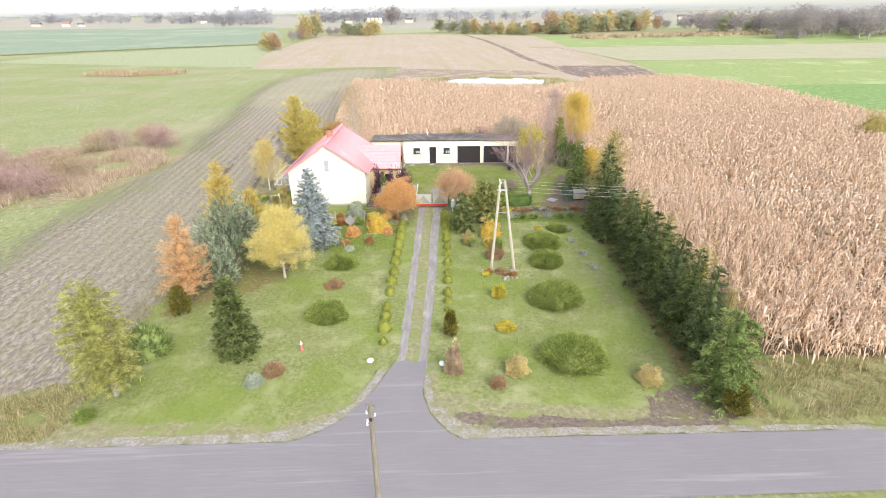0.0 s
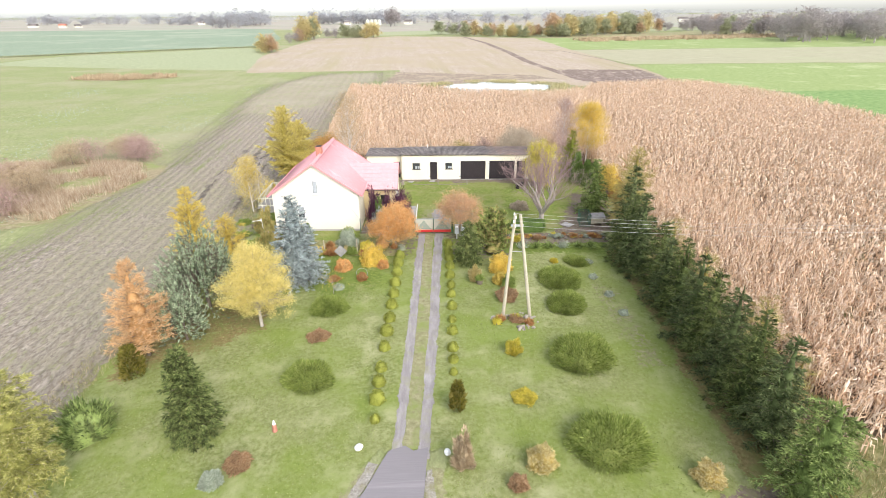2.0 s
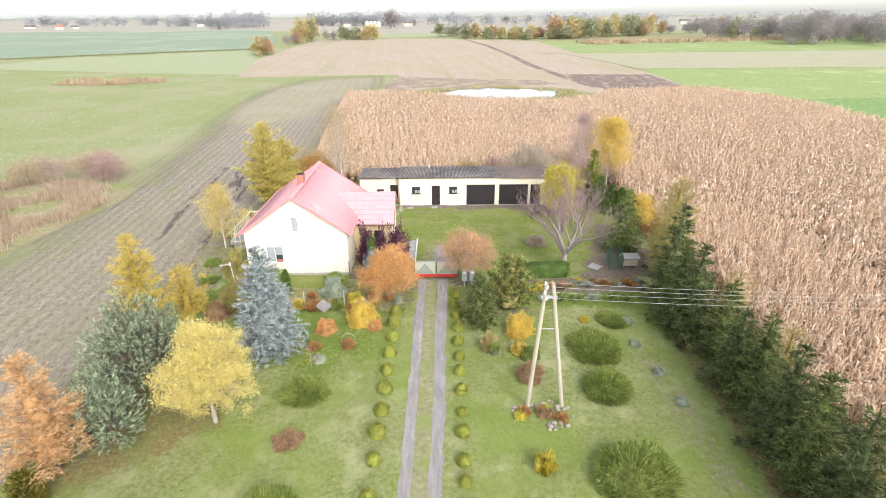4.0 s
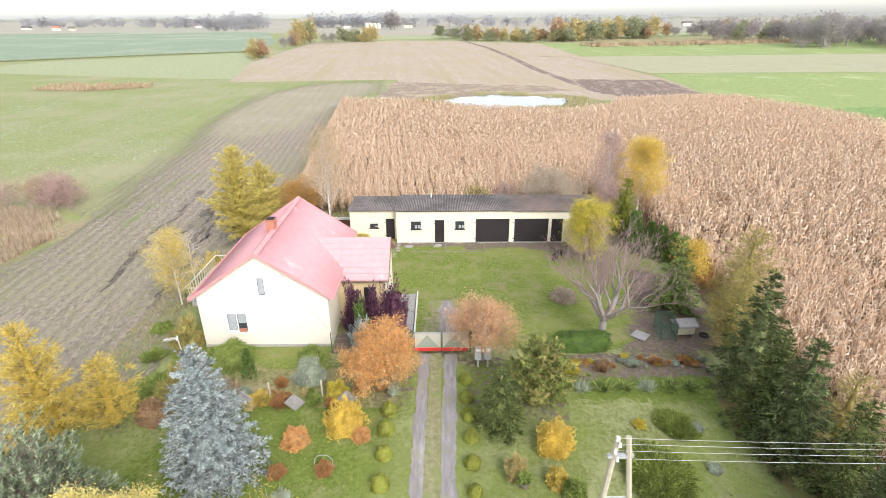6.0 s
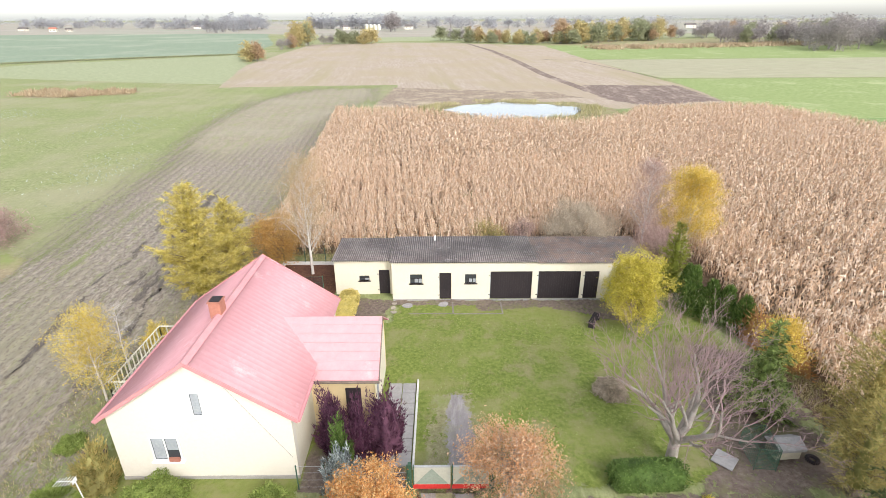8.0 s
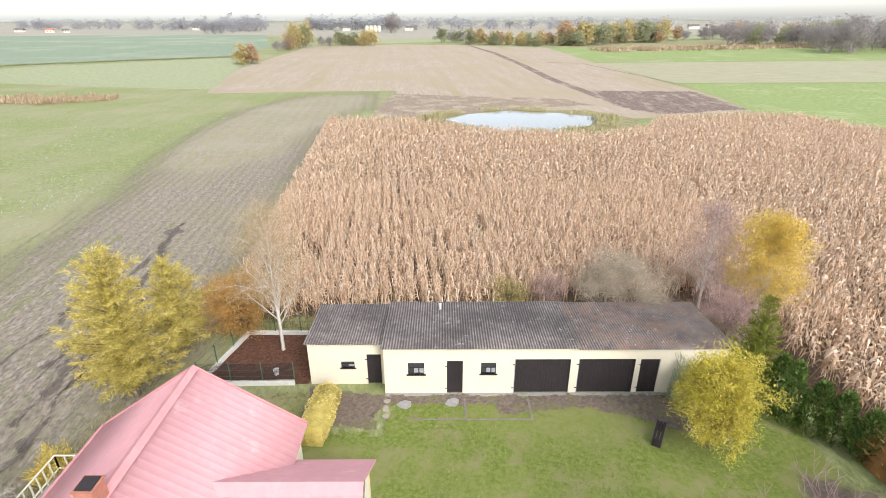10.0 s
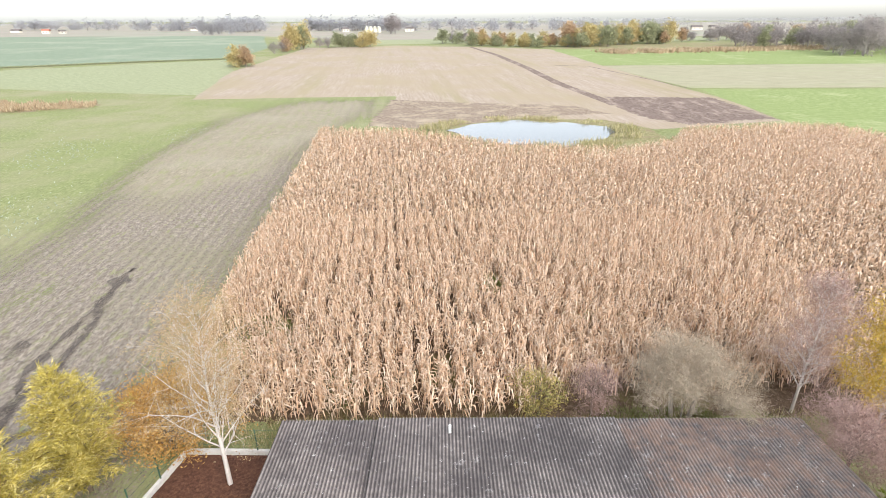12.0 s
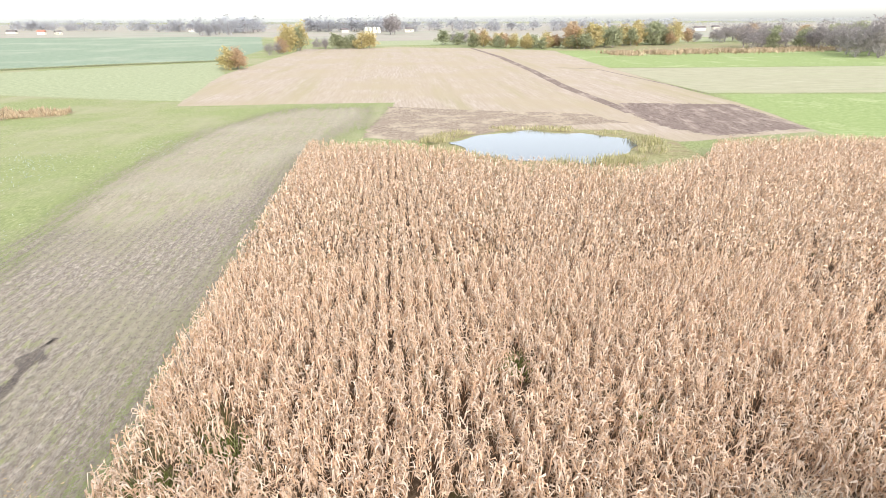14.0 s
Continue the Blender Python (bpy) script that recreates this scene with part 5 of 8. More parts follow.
def mound_parts(R, h, seed, n=1500, shoot=0.4, width=0.07, ry=None, upright=0.5, core=0.8, noise_amp=0.12, spread=1.0, wild=0.3):
    """A low spreading shrub: shoots that stand out of a dense dome."""
    rng = np.random.default_rng(seed)
    ry = ry or R
    n = int(n * 1.35)
    d = rand_unit(rng, n)
    d[:, 2] = np.abs(d[:, 2])
    lump = 1 + noise_amp * np.sin(5 * np.arctan2(d[:, 1], d[:, 0]) + seed) + noise_amp * np.sin(9 * d[:, 2] + 3 * d[:, 0] + seed)
    base = d * rng.uniform(0.6, 0.9, (n, 1)) * lump[:, None] * np.array((R, ry, h))
    way = unit(d * np.array((1, 1, 0.8)) * spread + UP * upright + rng.normal(size=(n, 3)) * wild)
    ln = shoot * rng.uniform(0.6, 1.3, n)
    leaves = blades(base, way, rand_unit(rng, n), ln, width * rng.uniform(0.7, 1.3, n))
    a = np.linspace(0, 2 * np.pi, 18, endpoint=False)
    vs, qs = [], []
    for i, e in enumerate(np.linspace(0, 1.45, 6)):
        rad = core * math.cos(e) * (1 + noise_amp * np.sin(5 * a + seed))
        vs.append(np.stack((np.cos(a) * rad * R, np.sin(a) * rad * ry, np.full(18, core * h * math.sin(e))), 1))
        if i:
            j = np.arange(18)
            qs.append(np.stack(((i - 1) * 18 + j, (i - 1) * 18 + (j + 1) % 18, i * 18 + (j + 1) % 18), 1))
            qs.append(np.stack(((i - 1) * 18 + j, i * 18 + (j + 1) % 18, i * 18 + j), 1))
    return joined(leaves, (np.concatenate(vs), np.concatenate(qs)))



def clipped_parts(rx, ry, h, seed, n=6000, leaf=0.09):
    """A clipped hedge block with soft corners: leaves over a dense heart."""
    rng = np.random.default_rng(seed)
    d = rng.uniform(-1, 1, (n, 3))
    k = np.abs(d).max(1, keepdims=True)
    d = d / k * rng.uniform(0.86, 1.0, (n, 1))
    d *= (1 - 0.10 * np.clip(np.abs(d[:, :1] * d[:, 1:2]) + np.abs(d[:, 1:2] * d[:, 2:]) + np.abs(d[:, :1] * d[:, 2:]) - 1, 0, 2)) * (1 + 0.05 * np.sin(d[:, 1:2] * 9 + seed))
    base = d * np.array((rx, ry, h / 2)) + np.array((0, 0, h / 2))
    ln = leaf * rng.uniform(0.6, 1.4, n)
    leaves = cards(base, unit(d) + rand_unit(rng, n) * 0.9, rand_unit(rng, n), ln, ln * 0.6)
    c = np.array([(sx * rx * 0.84, sy * ry * 0.93, z) for z in (0.02, h * 0.88) for sx, sy in ((-1, -1), (1, -1), (1, 1), (-1, 1))])
    f = np.array(((0, 1, 5, 4), (1, 2, 6, 5), (2, 3, 7, 6), (3, 0, 4, 7), (4, 5, 6, 7)))
    return joined(leaves, (c, f))


def shrub(name, label, geo, mat, place, turn=0.0, group="", category="shrub"):
    return thing(name, label, category, place, turn, group, raw_mesh(name, *geo, mat))


def column_parts(H, R, seed, n=1800, sprig=0.28, width=0.1, round_top=0.5):
    """A dense upright column of flat sprays, such as a thuja."""
    rng = np.random.default_rng(seed)
    z = rng.uniform(0.02, 1.0, n)
    az = rng.uniform(0, 6.283, n)
    rad = R * np.minimum(1, (1 - z) / round_top) ** 0.6 * (0.75 + 0.3 * np.sin(az * 3 + z * 7 + seed) * 0.4) * rng.uniform(0.7, 1.0, n)
    base = np.stack((np.cos(az) * rad, np.sin(az) * rad, z * H * 0.93), 1)
    way = np.stack((np.cos(az) * 0.55, np.sin(az) * 0.55, np.full(n, 1.0)), 1) + rng.normal(size=(n, 3)) * 0.3
    ln = sprig * rng.uniform(0.6, 1.3, n)
    return cards(base, way, rand_unit(rng, n), ln, width * rng.uniform(0.7, 1.3, n))


def scaled(p, s, turn=0.0):
    return pose(*p, 0, 0, turn) @ Matrix.Diagonal((s, s, s, 1)) if not isinstance(s, tuple) else pose(*p, 0, 0, turn) @ Matrix.Diagonal((*s, 1))


# hedge of spruces along the maize
def spruce_like(H, R, seed, **k):
    return conifer_parts(H, R, seed, **{**dict(whorl=0.31, per=9, rise=0.30, curl=-0.44, shoot=0.42, gap=0.13, needles=8, needle=0.14, width=0.05, bare=0.02, power=0.9, low=0.92, wild=0.13, lift=-0.12, fluff=0.34, core=0.45), **k})


def larch_like(H, R, seed, **k):
    return conifer_parts(H, R, seed, **{**dict(whorl=0.29, per=9, rise=1.0, curl=-0.5, shoot=0.60, gap=0.13, needles=10, needle=0.125, width=0.038, bare=0.08, power=0.66, low=0.8, wild=0.22, lift=-0.2, fluff=0.65, core=0.3), **k})


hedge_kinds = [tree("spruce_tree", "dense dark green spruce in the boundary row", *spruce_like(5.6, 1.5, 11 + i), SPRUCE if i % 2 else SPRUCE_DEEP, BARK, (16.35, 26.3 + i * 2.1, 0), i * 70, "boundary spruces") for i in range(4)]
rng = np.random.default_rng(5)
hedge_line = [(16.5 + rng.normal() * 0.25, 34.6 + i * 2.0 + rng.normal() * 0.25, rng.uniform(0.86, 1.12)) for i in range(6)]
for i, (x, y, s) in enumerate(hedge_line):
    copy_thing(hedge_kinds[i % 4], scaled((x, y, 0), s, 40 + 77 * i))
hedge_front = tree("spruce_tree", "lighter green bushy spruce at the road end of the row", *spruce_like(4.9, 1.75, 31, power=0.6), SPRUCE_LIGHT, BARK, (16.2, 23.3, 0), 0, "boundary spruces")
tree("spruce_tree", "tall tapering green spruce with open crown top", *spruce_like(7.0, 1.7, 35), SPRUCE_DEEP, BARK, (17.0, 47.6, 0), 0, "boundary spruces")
sapling = tree("larch_tree", "thin olive larch sapling at the maize edge", *larch_like(4.2, 1.0, 37, per=5, whorl=0.36, needles=5), LARCH_OLIVE, BARK, (18.5, 31.5, 0), 0, "maize edge saplings")
for x, y, s in ((18.8, 38.2, 0.9), (18.8, 43.4, 0.95), (18.8, 28.6, 0.7)):
    copy_thing(sapling, scaled((x, y, 0), s, y * 31))
shrub("thuja", "small olive-brown conifer at the hedge foot", column_parts(1.7, 0.6, 3, 900), THUJA_OLIVE, (16.0, 21.9, 0.05), category="conifer")

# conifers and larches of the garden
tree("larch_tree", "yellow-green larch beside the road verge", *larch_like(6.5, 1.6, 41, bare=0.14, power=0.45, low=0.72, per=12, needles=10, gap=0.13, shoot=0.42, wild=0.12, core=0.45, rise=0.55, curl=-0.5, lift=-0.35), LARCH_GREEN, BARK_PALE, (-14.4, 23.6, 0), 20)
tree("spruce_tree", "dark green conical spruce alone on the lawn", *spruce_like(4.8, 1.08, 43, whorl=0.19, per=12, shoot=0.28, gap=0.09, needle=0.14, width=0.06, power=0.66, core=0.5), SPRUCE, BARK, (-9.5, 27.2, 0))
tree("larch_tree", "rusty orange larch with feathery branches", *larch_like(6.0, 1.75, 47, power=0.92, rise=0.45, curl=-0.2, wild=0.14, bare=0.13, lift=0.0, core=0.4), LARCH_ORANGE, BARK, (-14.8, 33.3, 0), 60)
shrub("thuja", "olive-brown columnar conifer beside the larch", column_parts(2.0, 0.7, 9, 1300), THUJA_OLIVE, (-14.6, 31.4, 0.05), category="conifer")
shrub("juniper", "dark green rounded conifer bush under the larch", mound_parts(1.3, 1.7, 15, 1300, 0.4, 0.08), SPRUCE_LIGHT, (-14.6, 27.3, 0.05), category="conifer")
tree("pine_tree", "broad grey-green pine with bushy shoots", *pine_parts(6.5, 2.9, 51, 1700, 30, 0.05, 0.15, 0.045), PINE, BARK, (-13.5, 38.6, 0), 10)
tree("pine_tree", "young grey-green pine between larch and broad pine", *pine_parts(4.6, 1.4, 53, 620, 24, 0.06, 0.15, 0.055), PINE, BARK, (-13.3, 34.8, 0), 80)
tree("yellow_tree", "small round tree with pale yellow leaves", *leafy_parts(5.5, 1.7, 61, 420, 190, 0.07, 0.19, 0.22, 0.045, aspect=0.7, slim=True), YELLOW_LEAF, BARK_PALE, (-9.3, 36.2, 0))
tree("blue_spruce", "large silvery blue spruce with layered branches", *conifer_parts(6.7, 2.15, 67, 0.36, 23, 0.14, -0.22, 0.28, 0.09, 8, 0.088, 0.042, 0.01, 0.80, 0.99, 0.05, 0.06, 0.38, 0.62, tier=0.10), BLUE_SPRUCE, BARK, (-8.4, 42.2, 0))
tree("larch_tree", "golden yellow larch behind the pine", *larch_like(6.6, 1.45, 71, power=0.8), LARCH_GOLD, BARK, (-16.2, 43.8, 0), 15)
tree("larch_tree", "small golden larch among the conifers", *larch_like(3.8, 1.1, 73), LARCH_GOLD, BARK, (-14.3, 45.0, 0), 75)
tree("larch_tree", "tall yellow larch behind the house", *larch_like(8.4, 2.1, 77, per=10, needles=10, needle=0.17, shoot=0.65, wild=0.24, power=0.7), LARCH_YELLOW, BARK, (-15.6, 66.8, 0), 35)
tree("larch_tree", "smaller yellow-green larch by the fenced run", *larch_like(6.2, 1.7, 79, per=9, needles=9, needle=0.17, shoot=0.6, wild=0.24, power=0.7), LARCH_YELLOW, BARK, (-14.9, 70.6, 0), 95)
tree("orange_maple", "round orange-leaved tree beside the gate", *leafy_parts(3.7, 1.9, 81, 330, 120, 0.09, 0.18, 0.24, 0.04, aspect=0.6, slim=True), ORANGE_LEAF, BARK_PALE, (-1.9, 47.9, 0))
tree("orange_maple", "thinning peach-orange tree beside the gate", *leafy_parts(4.2, 1.8, 83, 150, 110, 0.09, 0.27, 0.28, 0.04, slim=True), PEACH_LEAF, BARK_PALE, (3.5, 50.1, 0))
tree("pine_tree", "warm green pine with upright shoots", *conifer_parts(3.5, 1.6, 87, 0.24, 11, 0.75, -0.2, 0.36, 0.14, 8, 0.19, 0.055, 0.06, 0.6, 0.85, 0.14, 0.5, 0.6, 0.5), PINE_WARM, BARK, (6.05, 46.5, 0), 20)
tree("spruce_tree", "small dark green spruce beside the driveway", *spruce_like(3.5, 1.05, 89, whorl=0.2), SPRUCE, BARK, (3.9, 44.8, 0))
tree("yellow_willow", "bright yellow-green leafy willow by the outbuilding", *leafy_parts(5.2, 1.7, 91, 360, 120, 0.14, 0.22, 0.12, 0.04, aspect=0.3, slim=True), LIME_LEAF, BARK, (12.6, 63.1, 0))
tree("spruce_tree", "slim yellow-green conifer behind the willow", *spruce_like(5.4, 1.3, 93, rise=0.8, curl=-0.3), BOX, BARK, (16.9, 67.6, 0))
for i, (x, y, hh) in enumerate(((17.0, 64.7, 3.7), (17.9, 64.0, 3.0), (18.6, 63.4, 2.9), (19.2, 62.4, 2.7), (17.2, 65.9, 3.2))):
    shrub("thuja", "bright green columnar thuja in a short row", column_parts(hh, 0.75, 101 + i, 1500), THUJA, (x, y, 0.05), 0, "thuja row", "conifer")
tree("spruce_tree", "light green spruce behind the rabbit hutch", *spruce_like(5.2, 1.6, 111), SPRUCE_LIGHT, BARK, (16.4, 55.6, 0))
tree("yellow_shrub_tree", "small tree with yellow autumn leaves", *leafy_parts(4.6, 0.9, 113, 45, 150, 0.09, 0.28, 0.2, 0.03), GOLD_LEAF, BARK, (18.3, 57.6, 0))
tree("larch_tree", "olive-brown larch at the maize edge", *larch_like(7.0, 1.6, 115, needles=6), LARCH_OLIVE, BARK, (18.8, 52.4, 0))
tree("larch_tree", "ochre larch with sparse top", *larch_like(5.2, 1.3, 117, needles=6), LARCH_OLIVE, BARK, (17.6, 50.6, 0), 50)
shrub("rust_shrub", "rust-red shrubs along the maize edge", mound_parts(1.0, 2.6, 121, 900, 0.3, 0.12, 3.2), RUST_LEAF, (20.0, 60.6, 0.05), 12)

def birch_parts(H, R, seed, branches=30, bend=0.25, leader=0.98, low=0.18, steep=(0.7, 1.2)):
    """A birch: pale leading stem, ascending branches, drooping fine twigs."""
    rng = np.random.default_rng(seed)
    segs, tips = [], []
    stem = [np.array((math.sin(k * 0.9 + seed) * bend * 0.12 * k * 0.3, math.cos(k * 0.7 + seed) * bend * 0.1 * k * 0.3, H * leader * k / 8)) for k in range(9)]
    for k in range(8):
        r = 0.014 * H * (1 - k / 8.5)
        segs.append((stem[k], stem[k + 1], r, 0.014 * H * (1 - (k + 1) / 8.5)))
    for b in range(branches):
        f = low + (0.95 - low) * (b + rng.uniform(0, 1)) / branches
        k = min(7, int(f * 8))
        p = stem[k] + (stem[k + 1] - stem[k]) * (f * 8 - k)
        az = b * 2.4 + rng.normal() * 0.3
        ln = R * 1.35 * (1 - f) ** 0.55 * rng.uniform(0.7, 1.1) * (0.6 + 0.4 * min(1, f / 0.35)) + 0.3
        d = unit(np.array((math.cos(az), math.sin(az), rng.uniform(*steep))))
        r = 0.0055 * H * (1 - 0.6 * f)
        for s in range(4):
            q = p + d * ln / 4
            segs.append((p, q, r, r * 0.75))
            for _ in range(3):
                e = unit(d * 0.6 + rng.normal(size=3) * 0.6 + UP * 0.2)
                t = q + e * ln * rng.uniform(0.15, 0.35)
                segs.append((q, t, r * 0.4, 0.003))
                for _ in range(3):
                    g = unit(e + rng.normal(size=3) * 0.6 - UP * 0.25)
                    u = t + g * rng.uniform(0.2, 0.5)
                    segs.append((t, u, 0.003, 0.002))
                    tips.append(u)
                tips.append(t)
            p, r = q, r * 0.75
            d = unit(d + rng.normal(size=3) * 0.15 - UP * 0.05)
    return tubes(segs, 4), np.array(tips)


# leafless trees
w, fine_twigs = bare_parts(9.2, 131, 0.52, 6, 0.028, 0.14, 3, 0.67, 0.75, 0.006, True)
tree("walnut_tree", "bare spreading walnut with pale branches", fine_twigs, w, TWIG_PURPLE, BARK_PALE, (10.9, 52.4, 0))
w, tips = birch_parts(8.8, 2.8, 133, 30, steep=(1.1, 2.1))
tree("birch_tree", "birch with pale trunk and withered tan leaves", twig_cloud(tips, 1, 17, 0.08, 0.035, 0.26, 0.6), w, BIRCH_BROWN, BIRCH_BARK, (-9.1, 70.9, 0))
w, tips = birch_parts(7.6, 1.9, 135, 34, steep=(1.1, 2.0))
tree("birch_tree", "slender bare birch with purplish twigs", twig_cloud(tips, 2, 10, 0.24, 0.016, 0.2, 0.2), w, PURPLE_TWIG, BIRCH_BARK, (17.6, 75.2, 0))
w, tips = birch_parts(7.2, 2.3, 137, 40, steep=(0.9, 1.7))
tree("birch_tree", "birch with golden yellow leaves", twig_cloud(tips, 3, 15, 0.10, 0.08, 0.18, 0.6), w, GOLD_LEAF, BIRCH_BARK, (20.3, 73.4, 0))
w, tips = birch_parts(5.2, 1.2, 139, 22)
tree("birch_tree", "slender young birch with orange leaves", twig_cloud(tips, 4, 10, 0.09, 0.06, 0.15, 0.4), w, LARCH_GOLD, BIRCH_BARK, (-16.5, 56.6, 0))
w, tips = birch_parts(4.6, 0.8, 140, 14)
tree("birch_tree", "thin bare young birch beside the terrace", None, w, None, BIRCH_BARK, (-16.3, 58.6, 0))
w = joined(tubes([((-0.5, 0, 0), (-0.75, 0, 1.5), 0.11, 0.08), ((0.4, 0, 0), (0.65, 0.1, 1.5), 0.12, 0.08)], 6), leafy_parts(4.0, 2.3, 142, 60, 2, stem=0.02, low=0.34)[1])
tree("willow_tree", "rounded grey-olive leafless tree", leafy_parts(4.3, 2.7, 142, 170, 230, 0.22, 0.32, 0.34, 0.03, aspect=0.07, slim=True)[0], w, GREY_TWIG, BARK_PALE, (11.9, 74.9, 0))
tree("plum_shrub", "small shrub with purplish bare twigs", leafy_parts(3.4, 1.1, 143, 50, 110, 0.26, 0.3, 0.15, 0.03, aspect=0.05)[0], leafy_parts(3.4, 1.1, 143, 50, 50)[1], PURPLE_TWIG, BARK, (7.4, 75.0, 0), category="shrub")
tree("plum_shrub", "small shrub with yellowing leaves and bare twigs", leafy_parts(3.0, 1.2, 144, 50, 90, 0.12, 0.3, 0.15, 0.03, aspect=0.4)[0], leafy_parts(3.0, 1.2, 144, 50, 50)[1], LARCH_OLIVE, BARK, (4.8, 75.0, 0), category="shrub")
tree("plum_shrub", "broad thicket of purplish bare twigs", leafy_parts(4.0, 2.5, 145, 120, 150, 0.28, 0.36, 0.1, 0.03, aspect=0.06, slim=True)[0], leafy_parts(3.8, 1.9, 145, 60, 5)[1], PURPLE_TWIG, BARK, (17.2, 71.0, 0), category="shrub")
tree("rust_tree", "low rust-brown oak bush beside the run", *leafy_parts(4.5, 2.3, 147, 240, 90, 0.10, 0.28, 0.04, 0.03), OAK_LEAF, BARK, (-12.3, 72.8, 0))

# spreading junipers on the lawn
junipers = ((9.35, 26.2, 1.95, 1.25), (9.7, 32.7, 1.95, 1.1), (10.1, 38.3, 1.4, 0.85), (10.4, 41.9, 1.75, 0.75), (12.35, 44.9, 1.05, 0.2), (-5.2, 31.0, 1.4, 0.85), (-5.45, 38.1, 1.25, 0.8))
for i, (x, y, r, h) in enumerate(junipers):
    lab = "wide green juniper mound on the lawn" if r > 1.9 else "small green juniper mound on the lawn"
    shrub("juniper", lab, mound_parts(r * 1.08, h * 1.1, 200 + i, int(4200 * r), 0.21, 0.045, r * 0.95, 0.35, 0.66, 0.05), JUNIPER, (x, y, 0.05), 30 * i, "lawn junipers")
# clipped box balls along both sides of the driveway
box_left = ((-1.32, 27.9, 0.28), (-1.36, 29.3, 0.46), (-1.42, 30.6, 0.40), (-1.42, 31.8, 0.36), (-1.42, 33.7, 0.38), (-1.44, 35.3, 0.46), (-1.4, 36.8, 0.42), (-1.41, 38.4, 0.44), (-1.39, 39.9, 0.42), (-1.42, 41.5, 0.45), (-1.41, 43.1, 0.44), (-1.44, 44.6, 0.46), (-1.4, 45.9, 0.46))
box_right = ((2.51, 31.4, 0.26), (2.52, 32.5, 0.32), (2.5, 33.6, 0.36), (2.52, 35.3, 0.38), (2.54, 36.6, 0.3), (2.56, 38.2, 0.38), (2.53, 39.8, 0.36), (2.54, 41.1, 0.36), (2.51, 42.6, 0.4), (2.53, 44.1, 0.4), (2.49, 45.5, 0.42), (2.45, 46.8, 0.4), (2.46, 48.2, 0.4))
ball_meshes = [raw_mesh("box_ball", *mound_parts(1.0, 1.5, 300 + i, 1300, 0.17, 0.12, 1.0, 0.2, 0.84, 0.06, wild=0.8), BOX) for i in range(3)]
for i, (x, y, r) in enumerate(box_left + box_right):
    b = thing("box_ball", "clipped olive-green box ball beside the driveway", "shrub", (x, y, 0.05), 47 * i, "driveway box balls", ball_meshes[i % 3])
    b.scale = (r, r, r * 1.02)
shrub("thuja", "small golden-green column conifer at the drive", column_parts(1.7, 0.42, 320, 900), THUJA_OLIVE, (2.62, 28.6, 0.05), category="conifer")
